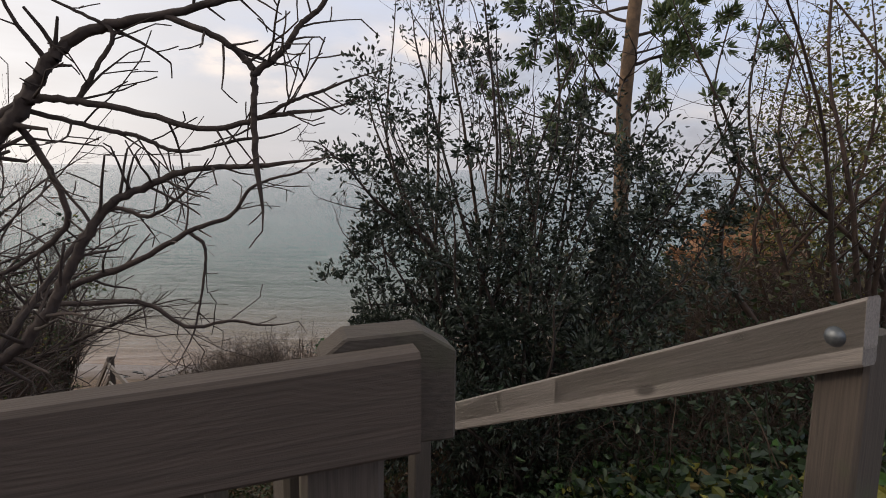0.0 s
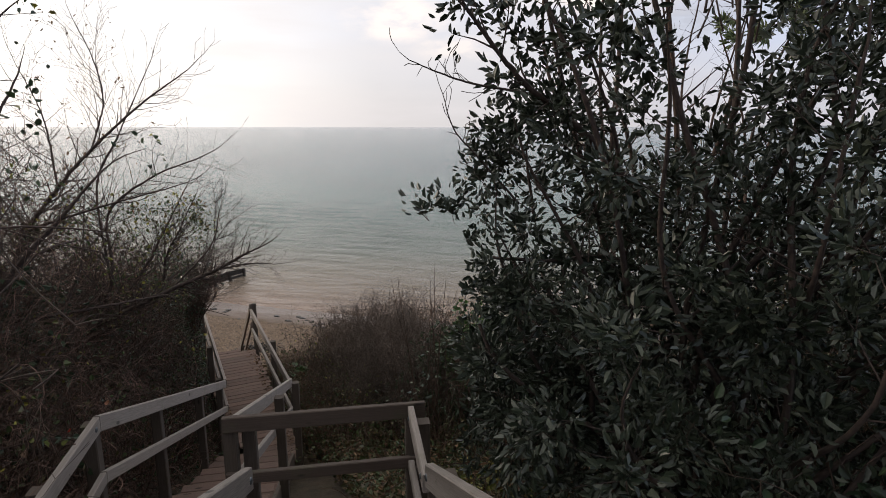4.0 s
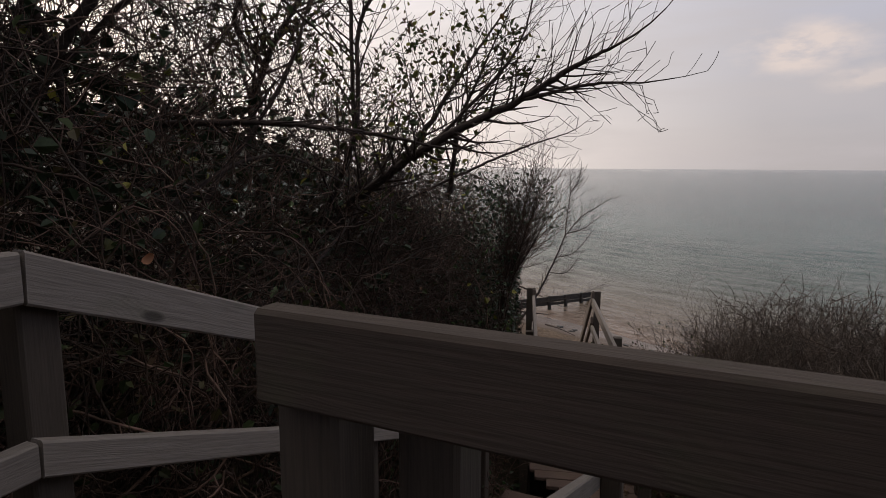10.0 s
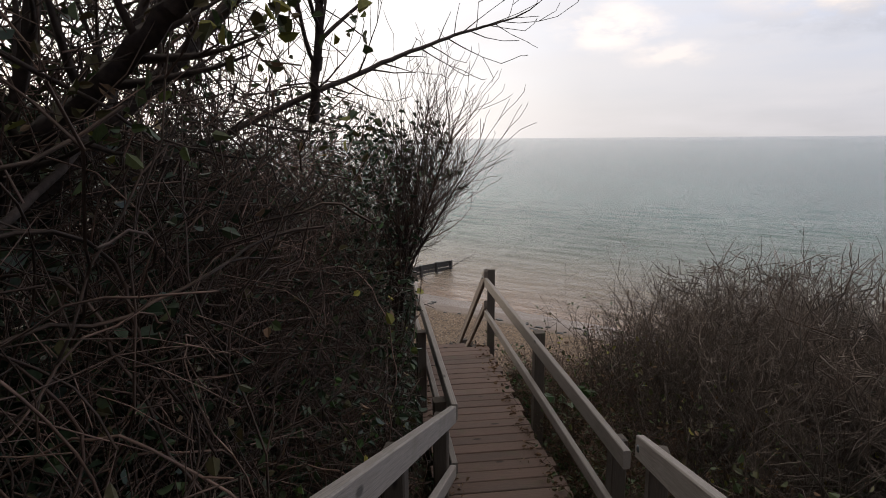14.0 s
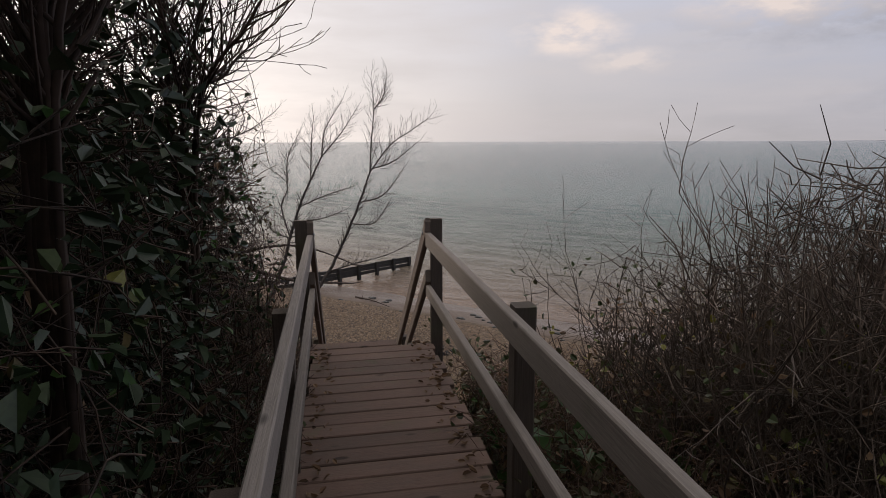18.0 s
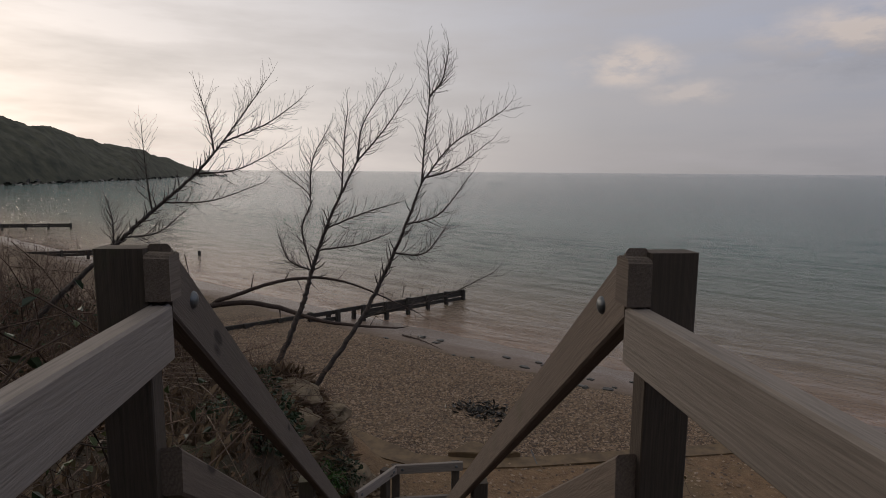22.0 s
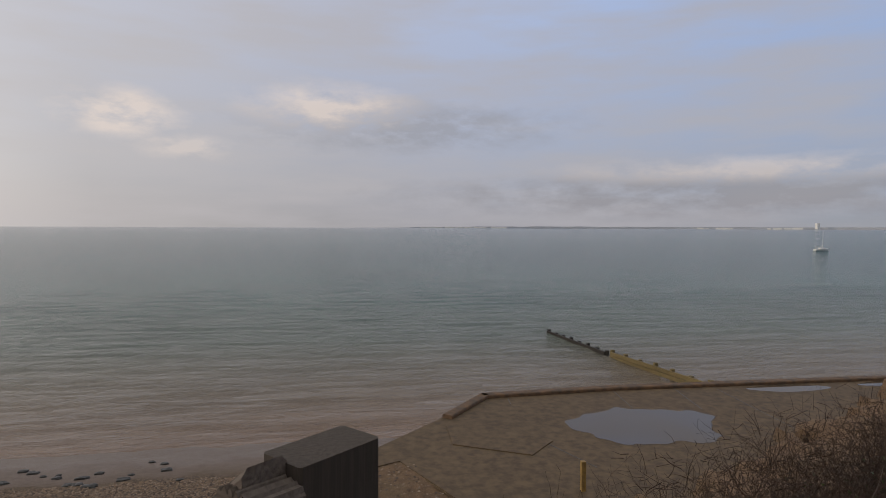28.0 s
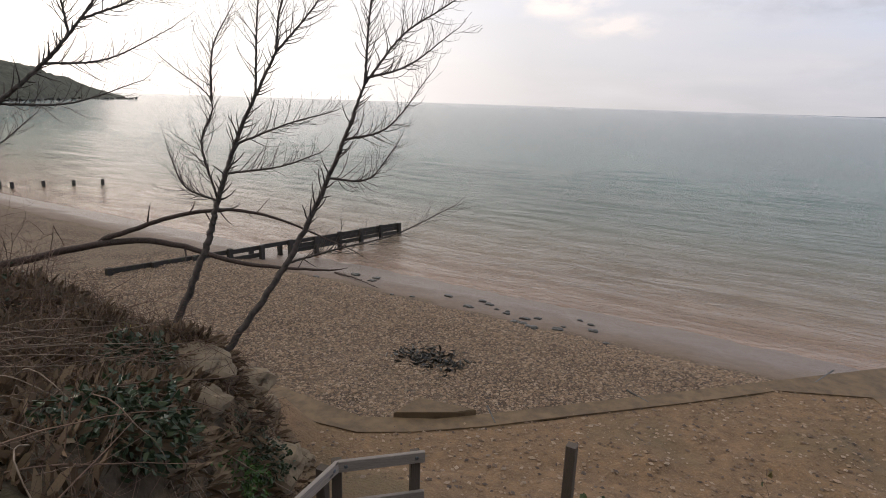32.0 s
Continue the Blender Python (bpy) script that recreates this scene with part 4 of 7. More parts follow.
tagged(put("broken_slab", prism("slab", [(-14.2, 21.35), (-14.1, 22.1), (-12.95, 22.3), (-13.2, 22.0)], Z_WALL - 0.1, Z_WALL + 0.09, 0.015), CONCRETE), "broken triangular concrete slab tilted on the sea wall", "slab")

beam_thing = thing("stump_post", (-10.4, 19.75, -10.0), "dark square timber post standing in the sand", "post")
beam("post", Vector((-10.4, 19.75, -10.6)), Vector((-10.4, 19.75, -8.8)), 0.13, 0.13, WOOD_POST, beam_thing)
yp = thing("marker_post", (-2.45, 25.0, Z_WALL), "ochre wooden marker post beside the promenade", "post")
beam("post", Vector((-2.1, 25.02, -10.9)), Vector((-2.1, 25.02, -9.7)), 0.11, 0.11, OCHRE, yp)


def groyne(name, a, b, z0, z1, n, mat, label, plank=0.24, rows=2):
    g = thing(name, (a[0], a[1], Z_SEA), label, "groyne")
    p, q = Vector((*a, 0)), Vector((*b, 0))
    rng = random.Random(n)
    side = Vector((-(q - p).y, (q - p).x, 0)).normalized()
    for i in range(n + 1):
        f = i / n
        c = p.lerp(q, f)
        top = z0 + (z1 - z0) * f
        beam("upright", up_to(c, Z_SEA - 1.2), up_to(c, top + rng.uniform(0.02, 0.14)), 0.2, 0.2, mat, g)
    for i in range(n):
        f0, f1 = i / n, (i + 1) / n
        c0, c1 = p.lerp(q, f0) + side * 0.16, p.lerp(q, f1) + side * 0.16
        t0, t1 = z0 + (z1 - z0) * f0, z0 + (z1 - z0) * f1
        for k in range(rows):
            o = plank * (k + 0.5)
            beam("plank", up_to(c0, t0 - o), up_to(c1, t1 - o), 0.09, plank - 0.02, mat, g)
    return g




def long_groyne():
    """The old groyne: low planks on the shingle, open legs in the middle, close planking out to sea."""
    g = thing("groyne", (-28.5, 25.0, -11.2), "black wet timber groyne running from the shingle into the sea", "groyne")
    p, q, n = Vector((-28.6, 24.6, 0)), Vector((-27.4, 41.2, 0)), 10
    side = Vector((-(q - p).y, (q - p).x, 0)).normalized()
    rng = random.Random(77)

    def top(f):
        return -10.82 - 0.86 * f

    for i in range(n + 1):
        f = i / n
        c = p.lerp(q, f)
        foot = ground_at(c.x, c.y) - 0.5
        beam("upright", up_to(c, foot), up_to(c, top(f) + rng.uniform(0.02, 0.10)), 0.2, 0.18, WOOD_GROYNE, g)
        if 0.3 < f < 0.6:
            c2 = c + side * 0.75
            beam("upright", up_to(c2, foot), up_to(c2, top(f) - rng.uniform(0.1, 0.3)), 0.18, 0.18, WOOD_GROYNE, g)
    for i in range(n):
        f0, f1 = i / n, (i + 1) / n
        c0, c1 = p.lerp(q, f0) + side * 0.14, p.lerp(q, f1) + side * 0.14
        drops = (0.1, 0.42) if f0 < 0.35 else (0.1,) if f0 < 0.48 else (0.1, 0.31, 0.52)
        for o in drops:
            sag = rng.uniform(-0.025, 0.025)
            beam("plank", up_to(c0, top(f0) - o + sag), up_to(c1, top(f1) - o + sag), 0.09, 0.19, WOOD_GROYNE, g)
    return g


long_groyne()
groyne("groyne", (-71, 18.5), (-60.9, 35.3), -11.25, -11.4, 10, WOOD_GROYNE, "black timber groyne farther along the shore")
groyne("groyne", (-60.5, 36.0), (-57.5, 41.4), -11.88, -11.95, 3, WOOD_GROYNE, "line of worn groyne posts standing in the sea", rows=0)
groyne("groyne", (-107, 23.0), (-92.7, 44.1), -11.3, -11.6, 10, WOOD_GROYNE, "black timber groyne far along the shore")
groyne("groyne", (10.5, 33.6), (8.87, 46.0), -11.65, -11.95, 9, WOOD_GOLD, "golden algae-stained timber groyne half under water", rows=2)
groyne("groyne", (8.8, 46.6), (7.9, 54.7), -12.08, -12.14, 7, WOOD_GROYNE, "line of submerged groyne posts reaching out to sea", rows=1)

# ---- plants: generators ----


def V(*a):
    return Vector(a)


def tubes(name, segs, sides=4):
    """Tapered twigs: segs are (start, end, radius, radius)."""
    p0 = np.array([s[0] for s in segs], np.float32)
    p1 = np.array([s[1] for s in segs], np.float32)
    r0 = np.array([s[2] for s in segs], np.float32)
    r1 = np.array([s[3] for s in segs], np.float32)
    d = p1 - p0
    d /= np.maximum(np.linalg.norm(d, axis=1, keepdims=True), 1e-6)
    h = np.where(np.abs(d[:, 2:3]) > 0.9, np.array([[1.0, 0, 0]]), np.array([[0, 0, 1.0]]))
    u = np.cross(d, h)
    u /= np.maximum(np.linalg.norm(u, axis=1, keepdims=True), 1e-6)
    v = np.cross(d, u)
    a = np.arange(sides) * 2 * np.pi / sides
    ring = u[:, None] * np.cos(a)[None, :, None] + v[:, None] * np.sin(a)[None, :, None]
    over = (d * r0[:, None] * 0.4)
    lo = p0[:, None] - over[:, None] + ring * r0[:, None, None]
    hi = p1[:, None] + ring * r1[:, None, None]
    verts = np.concatenate([lo, hi], 1).reshape(-1, 3)
    base = (np.arange(len(segs)) * 2 * sides)[:, None]
    k = np.arange(sides)
    faces = np.stack([base + k, base + (k + 1) % sides, base + sides + (k + 1) % sides, base + sides + k], -1).reshape(-1, 4)
    return quads(name, verts, faces, True)


def leaf_mesh(name, pts, ways, sizes, width=0.5, fold=0.18, rng=None):
    """Pointed folded leaves: one at each of pts, along ways, of the given lengths."""
    rng = rng or np.random.default_rng(3)
    p, d, s = np.asarray(pts, float), np.asarray(ways, float), np.asarray(sizes, float)[:, None]
    n = len(p)
    d = d / np.maximum(np.linalg.norm(d, axis=1, keepdims=True), 1e-6)
    t = rng.normal(size=(n, 3))
    side = np.cross(d, t)
    side /= np.maximum(np.linalg.norm(side, axis=1, keepdims=True), 1e-6)
    upw = np.cross(side, d)
    w = width * (0.8 + 0.4 * rng.random((n, 1)))
    parts = [p, p + d * s * 0.3 + side * s * w * 0.45 + upw * s * fold, p + d * s * 0.72 + side * s * w * 0.36 + upw * s * fold * 0.7,
             p + d * s - upw * s * 0.08, p + d * s * 0.72 - side * s * w * 0.36 + upw * s * fold * 0.7, p + d * s * 0.3 - side * s * w * 0.45 + upw * s * fold]
    verts = np.stack(parts, 1).reshape(-1, 3)
    b = (np.arange(n) * 6)[:, None]
    faces = np.concatenate([b + np.array([[0, 1, 2, 3]]), b + np.array([[0, 3, 4, 5]])], 0)
    return quads(name, verts, faces)


def unit(rng):
    while True:
        v = V(rng.uniform(-1, 1), rng.uniform(-1, 1), rng.uniform(-1, 1))
        if 0.05 < v.length < 1:
            return v.normalized()


def grow(rng, p, d, length, r, level, segs, ends, step=0.12, wob=0.22, up=0.05, spread=0.75, chance=0.6, shrink=0.6, taper=0.8, thin=0.55):
    """A branch that wanders and forks; ends collects (place, way) of the twigs' points."""
    n = max(2, int(length / step))
    st = length / n
    p = V(*p)
    d = V(*d).normalized()
    for i in range(n):
        d = (d + unit(rng) * wob + V(0, 0, up)).normalized()
        q = p + d * st
        ra, rb = r * (1 - taper * i / n), r * (1 - taper * (i + 1) / n)
        segs.append((p[:], q[:], max(ra, 0.0017), max(rb, 0.0014)))
        p = q
        if level > 0 and i >= 1 and rng.random() < chance:
            side = d.cross(unit(rng))
            if side.length > 0.05:
                k = (d * (1 - spread * 0.45) + side.normalized() * spread).normalized()
                grow(rng, p, k, length * shrink * (1 - 0.5 * i / n) * rng.uniform(0.6, 1.15), rb * thin, level - 1, segs, ends, step, wob, up, spread, chance, shrink, taper, thin)
        elif level == 0:
            ends.append((p[:], d[:]))
    ends.append((p[:], d[:]))


def limb(rng, pts, r0, r1, segs, ends, level=2, twig=0.8, chance=0.7, up=0.04, spread=0.8, step=0.1, wob=0.2, start=0.15, n=10, sprout=0.42, taper=0.8):
    """A limb drawn through a few places, with twigs sprouting along it."""
    pts = [V(*p) for p in pts]
    ext = [pts[0] * 2 - pts[1]] + pts + [pts[-1] * 2 - pts[-2]]
    total = (len(pts) - 1) * n
    prev = pts[0]
    i = 0
    for k in range(len(pts) - 1):
        a, b, c, d = ext[k:k + 4]
        for j in range(1, n + 1):
            t = j / n
            q = 0.5 * ((2 * b) + (c - a) * t + (2 * a - 5 * b + 4 * c - d) * t * t + (3 * b - a - 3 * c + d) * t ** 3)
            if j < n:
                q = q + unit(rng) * min(0.012, 0.3 * (r0 + (r1 - r0) * i / total))
            f0, f1 = i / total, (i + 1) / total
            ra, rb = r0 + (r1 - r0) * f0, r0 + (r1 - r0) * f1
            segs.append((prev[:], q[:], ra, rb))
            way = (q - prev).normalized()
            if f1 > start and rng.random() < chance:
                side = way.cross(unit(rng))
                if side.length > 0.05:
                    dirn = (way * 0.55 + side.normalized() * spread).normalized()
                    grow(rng, q, dirn, twig * rng.uniform(0.4, 1.1) * (1.1 - 0.5 * f1), max(rb * sprout, 0.002), level, segs, ends, step, wob, up, spread * 0.9, taper=taper)
            prev = q
            i += 1
    grow(rng, prev, way, twig * 0.7, r1, level, segs, ends, step, wob, up, spread)


def rosettes(ends, rng, n, size, count=6):
    """Leaves gathered in rosettes round n of the twig ends."""
    pts, ways, sizes = [], [], []
    for _ in range(n):
        p, d = ends[rng.randrange(len(ends))]
        d, p = V(*d), V(*p)
        side = d.cross(unit(rng))
        if side.length < 0.05:
            continue
        side.normalize()
        turn = rng.uniform(0, 6.28)
        for k in range(rng.randint(count - 2, count + 1)):
            a = turn + k * 2.4
            o = side * math.cos(a) + d.cross(side) * math.sin(a)
            w = d * rng.uniform(0.25, 0.9) + o
            pts.append((p - d * 0.012 * k)[:])
            ways.append(w[:])
            sizes.append(size * rng.uniform(0.7, 1.25))
    return pts, ways, sizes


def leaves_on(ends, rng, n, size, jitter=0.05, outward=0.6, droop=-0.1):
    """Places, ways and sizes for n leaves near twig ends."""
    pts, ways, sizes = [], [], []
    for _ in range(n):
        p, d = ends[rng.randrange(len(ends))]
        o = unit(rng)
        pts.append((p[0] + o.x * jitter, p[1] + o.y * jitter, p[2] + o.z * jitter))
        ways.append((d[0] * outward + o.x, d[1] * outward + o.y, d[2] * outward + o.z + droop))
        sizes.append(size * rng.uniform(0.6, 1.25))
    return pts, ways, sizes


# the clear way along stairs and decks: places and deck heights
WAY = np.array([(0.9, -1.5, Z_TOP), (0.37, 0.94, Z_TOP), (-1.5, 4.65, Z_MID), (-2.35, 4.92, Z_MID), (-3.2, 5.2, Z_MID), (-5.25, 9.3, Z_LOW), (-8.2, 12.75, Z_LOW), (-11.6, 16.6, Z_FOOT)])


def in_way(p, half=0.60, head=2.5):
    """Which of the points lie in the clear way."""
    p = np.asarray(p, float)
    best, bz = np.full(len(p), 1e9), np.zeros(len(p))
    for a, b in zip(WAY, WAY[1:]):
        ab = b[:2] - a[:2]
        f = np.clip(((p[:, :2] - a[:2]) @ ab) / (ab @ ab), 0, 1)
        d = np.linalg.norm(p[:, :2] - (a[:2] + f[:, None] * ab), axis=1)
        near = d < best
        best, bz = np.where(near, d, best), np.where(near, a[2] + f * (b[2] - a[2]), bz)
    return (best < np.where(p[:, 2] < bz + 0.25, half - 0.2, half)) & (p[:, 2] < bz + head) & (p[:, 2] > bz - 0.25)


def clear(segs, ends, half=0.60, head=2.5):
    """Cut back what grows into the clear way, with all that sprouts beyond the cut."""
    if not segs:
        return segs, ends
    hit = in_way([s[1] for s in segs], half, head)
    dead, kept = set(), []
    for s, h in zip(segs, hit):
        if h or s[0] in dead:
            dead.add(s[1])
        else:
            kept.append(s)
    segs[:] = kept
    ends[:] = [e for e in ends if e[0] not in dead]
    return segs, ends


def plant(name, at, label, category, segs, bark, leafsets=(), sides=4, wood_name="stem", kind="", group="", half=0.60, head=2.5):
    """A thing made of a woody part and leaf parts; leafsets: (part name, material, (pts, ways, sizes), width)."""
    th = thing(name, at, label, category, group, kind)
    if segs:
        clear(segs, [], half, head)
        put(wood_name, tubes(wood_name, segs, sides), bark, th)
    for part, mat, (pts, ways, sizes), width in leafsets:
        if len(pts):
            ok = ~in_way(pts, half + 0.03, head)
            pts, ways, sizes = np.asarray(pts)[ok], np.asarray(ways)[ok], np.asarray(sizes)[ok]
        if len(pts):
            ob = put(part, leaf_mesh(part, pts, ways, sizes, width), mat, th)
            if len(pts) > 300:
                tagged(ob, kind="stuff")
    return th


def canes(rng, seeds, n, rad, bend=0.9, twigs=2, twig_len=0.35, out=None, step=0.16, lean=0.5, wob=0.16):
    """Arching canes. seeds(rng) gives a foot (x, y, z) and a height."""
    segs, ends = out if out else ([], [])
    for _ in range(n):
        x, y, z, h = seeds(rng)
        if h < 0.1:
            continue
        d = V(rng.uniform(-lean, lean), rng.uniform(-lean, lean), 1).normalized()
        length = h * (rng.uniform(1.0, 1.7) if bend > 0.2 else rng.uniform(0.75, 1.03))
        k = max(4, int(length / step))
        p, st = V(x, y, z), length / k
        r = rad * rng.uniform(0.6, 1.3)
        fall = bend * rng.uniform(0.4, 1.4)
        for i in range(k):
            d = (d + unit(rng) * wob + V(0, 0, -fall * (i / k) ** 2 * 0.6)).normalized()
            if bend > 0.2 and p.z > z + h * 0.9:
                d = V(d.x, d.y, min(d.z, 0.05) - 0.25).normalized()
            q = p + d * st
            if q.z < z - 0.1:
                break
            segs.append((p[:], q[:], r * (1 - 0.6 * i / k), r * (1 - 0.6 * (i + 1) / k)))
            p = q
            if rng.random() < twigs / k:
                grow(rng, p, (d + unit(rng) * 1.1), twig_len * rng.uniform(0.5, 1.4), r * 0.55, 1, segs, ends, 0.08, 0.3, 0.0, 0.8, 0.35)
            if i > k * 0.3 and rng.random() < 0.5:
                ends.append((p[:], d[:]))
    return clear(segs, ends)


def shoots(rng, seeds, n, rad, side=4, lean=0.16, step=0.14):
    """Straight upright shoots with narrow-angled side shoots."""
    segs, ends = [], []
    for _ in range(n):
        x, y, z, h = seeds(rng)
        d = V(rng.uniform(-lean, lean), rng.uniform(-lean, lean), 1).normalized()
        k = max(5, int(h / step))
        p, st, r = V(x, y, z), h / k, rad * rng.uniform(0.7, 1.25)
        for i in range(k):
            d = (d + unit(rng) * 0.06).normalized()
            q = p + d * st
            segs.append((p[:], q[:], r * (1 - 0.75 * i / k), r * (1 - 0.75 * (i + 1) / k)))
            p = q
            if i > k * 0.25 and rng.random() < side / k:
                w = (d + unit(rng) * 0.55).normalized()
                grow(rng, p, w, h * rng.uniform(0.12, 0.32) * (1.1 - i / k), r * (1 - 0.75 * i / k) * 0.7, 1, segs, ends, 0.09, 0.09, 0.08, 0.45, 0.3)
        ends.append((p[:], d[:]))
    return clear(segs, ends)


def scrub(rng, seeds, n, rad, side=9, reach=0.26, wob=0.2):
    """Stiff stems bristling with short criss-cross twigs."""
    segs, ends = [], []
    for _ in range(n):
        x, y, z, h = seeds(rng)
        d = V(rng.uniform(-0.5, 0.5), rng.uniform(-0.5, 0.5), 1).normalized()
        k = max(5, int(h / 0.13))
        p, st, r = V(x, y, z), h / k, rad * rng.uniform(0.6, 1.3)
        for i in range(k):
            d = (d + unit(rng) * wob + V(0, 0, 0.06)).normalized()
            q = p + d * st
            segs.append((p[:], q[:], r * (1 - 0.65 * i / k), r * (1 - 0.65 * (i + 1) / k)))
            p = q
            if i > k * 0.2 and rng.random() < side / k:
                w = (d * 0.45 + unit(rng)).normalized()
                grow(rng, p, w, reach * rng.uniform(0.5, 1.4), r * 0.55, 1, segs, ends, 0.07, 0.16, 0.05, 0.8, 0.45)
        ends.append((p[:], d[:]))
    return clear(segs, ends)


def brush(rng, seeds, n, rad, length=0.24, low=0.35):
    """Loose fill of short crooked twigs through the depth of a thicket."""
    segs = []
    for _ in range(n):
        x, y, z, h = seeds(rng)
        f = low + (1 - low) * math.sqrt(rng.random())
        p = V(x + rng.uniform(-0.15, 0.15), y + rng.uniform(-0.15, 0.15), z + h * f)
        d = (unit(rng) + V(0, 0, 0.35)).normalized()
        ln = length * rng.uniform(0.5, 1.3)
        q = p + d * ln * 0.5
        e = q + (d + unit(rng) * 0.45).normalized() * ln * 0.5
        r = rad * rng.uniform(0.6, 1.3)
        segs.append((p[:], q[:], r, r * 0.75))
        segs.append((q[:], e[:], r * 0.75, r * 0.4))
    return segs


def strip(poly, lo, hi, tops):
    """Seeds along a line of places in plan: lo..hi metres to its left; tops: heights at which the growth ends, one for each place."""
    pl = [V(*p, 0) for p in poly]
    lens = [(b - a).length for a, b in zip(pl, pl[1:])]
    total = sum(lens)
    def seed(rng):
        t = rng.random() * total
        k = 0
        while k < len(lens) - 1 and t > lens[k]:
            t -= lens[k]
            k += 1
        f = min(1.0, t / lens[k])
        w = (pl[k + 1] - pl[k]).normalized()
        off = rng.uniform(lo, hi)
        c = pl[k].lerp(pl[k + 1], f) + V(-w.y, w.x, 0) * off
        z = ground_at(c.x, c.y) - 0.05
        top = tops[k] + (tops[k + 1] - tops[k]) * f
        return c.x, c.y, z, max(0.0, (top - z) * rng.uniform(0.55, 1.0))
    return seed


def mound(cx, cy, rx, ry, top, turn=0.0, base=None):
    c, s = math.cos(radians(turn)), math.sin(radians(turn))
    def seed(rng):
        a, q = rng.uniform(0, 2 * math.pi), math.sqrt(rng.random())
        u, v = rx * q * math.cos(a), ry * q * math.sin(a)
        x, y = cx + c * u - s * v, cy + s * u + c * v
        z = ground_at(x, y) - 0.05
        return x, y, z, max(0.15, (top - z) * (1 - 0.55 * q * q) * rng.uniform(0.75, 1.05))
    return seed


def shell_leaves(rng, cx, cy, cz, rx, ry, rz, n, size, depth=0.35, lump=0.25, floor=None, turn=0.0):
    """Leaves clothing a lumpy mound, most of them near its surface."""
    pts, ways, sizes = [], [], []
    c, s = math.cos(radians(turn)), math.sin(radians(turn))
    while len(pts) < n:
        o = unit(rng)
        k = 1 - depth * rng.random() ** 1.5 + lump * noise.noise((o.x * 2.2 + cx, o.y * 2.2 + cy, o.z * 2.2 + cz))
        u, v = o.x * rx * k, o.y * ry * k
        x, y, z = cx + c * u - s * v, cy + s * u + c * v, cz + o.z * rz * k
        if floor is not None and z < floor:
            continue
        g = ground_at(x, y)
        if z < g:
            if z < g - 0.35:
                continue
            z = g + rng.random() * 0.1
        w = unit(rng)
        pts.append((x, y, z))
        ways.append((o.x + w.x * 0.9, o.y + w.y * 0.9, o.z * 0.6 + w.z * 0.9 - 0.35))
        sizes.append(size * rng.uniform(0.6, 1.3))
    return pts, ways, sizes


def litter(rng, seeds, n, size, lift=0.12):
    """Leaves lying on or just over the ground."""
    pts, ways, sizes = [], [], []
    for _ in range(n):
        x, y, z, h = seeds(rng)
        w = unit(rng)
        pts.append((x, y, z + 0.06 + rng.random() ** 2 * lift))
        ways.append((w.x, w.y, abs(w.z) * 0.4))
        sizes.append(size * rng.uniform(0.6, 1.3))
    return pts, ways, sizes


def joined(*sets):
    return tuple(sum((list(s[i]) for s in sets), []) for i in range(3))


def gz0(x, y):
    return (x, y, ground_at(x, y) - 0.1)


# ---- plants by the upper stairs ----
rng = random.Random(11)
segs, ends = [], []
b0 = (-2.3, 1.5, ground_at(-2.3, 1.5))
lk = dict(level=1, twig=0.2, chance=0.3, up=0.03, spread=0.8, step=0.035, wob=0.17, n=8, start=0.12, sprout=0.4, taper=0.5)
limb(rng, [b0, (-1.9, 1.35, -0.7), (-1.36, 1.24, -0.15), (-1.1, 1.26, -0.01), (-0.96, 1.28, 0.11), (-0.89, 1.29, 0.22), (-0.81, 1.31, 0.3), (-0.63, 1.31, 0.34), (-0.44, 1.32, 0.39)], 0.03, 0.007, segs, ends, **lk)
limb(rng, [(-1.1, 1.26, -0.01), (-0.96, 1.28, 0.13), (-0.87, 1.28, 0.15), (-0.71, 1.28, 0.13), (-0.53, 1.28, 0.09), (-0.39, 1.28, 0.12), (-0.32, 1.28, 0.13)], 0.011, 0.005, segs, ends, **lk)
limb(rng, [(-0.63, 1.31, 0.34), (-0.5, 1.29, 0.29), (-0.43, 1.29, 0.23), (-0.42, 1.28, 0.2), (-0.42, 1.27, 0.11), (-0.41, 1.25, 0.0)], 0.008, 0.007, segs, ends, **lk)
limb(rng, [(-0.42, 1.28, 0.21), (-0.36, 1.29, 0.26), (-0.32, 1.3, 0.32), (-0.27, 1.31, 0.37), (-0.22, 1.31, 0.46)], 0.008, 0.005, segs, ends, **lk)
limb(rng, [(-1.36, 1.24, -0.15), (-1.15, 1.2, -0.42), (-0.98, 1.2, -0.43), (-0.88, 1.21, -0.33), (-0.82, 1.23, -0.21), (-0.75, 1.25, -0.09), (-0.66, 1.26, -0.04), (-0.55, 1.26, 0.0), (-0.39, 1.26, 0.01)], 0.017, 0.006, segs, ends, **lk)
limb(rng, [(-1.9, 1.5, -0.9), (-1.56, 1.81, -0.73), (-1.38, 1.85, -0.47), (-1.29, 1.86, -0.42), (-1.03, 1.87, -0.32), (-0.84, 1.89, -0.21), (-0.71, 1.9, -0.16), (-0.63, 1.91, -0.06), (-0.48, 1.92, -0.01)], 0.018, 0.004, segs, ends, **lk)
limb(rng, [(-0.82, 1.28, 0.14), (-0.77, 1.29, 0.23), (-0.74, 1.3, 0.3), (-0.83, 1.3, 0.35)], 0.006, 0.004, segs, ends, **lk)
limb(rng, [(-0.97, 1.28, 0.12), (-0.92, 1.31, 0.01), (-0.87, 1.3, -0.12), (-0.94, 1.29, -0.2), (-1.04, 1.28, -0.26)], 0.009, 0.005, segs, ends, **lk)
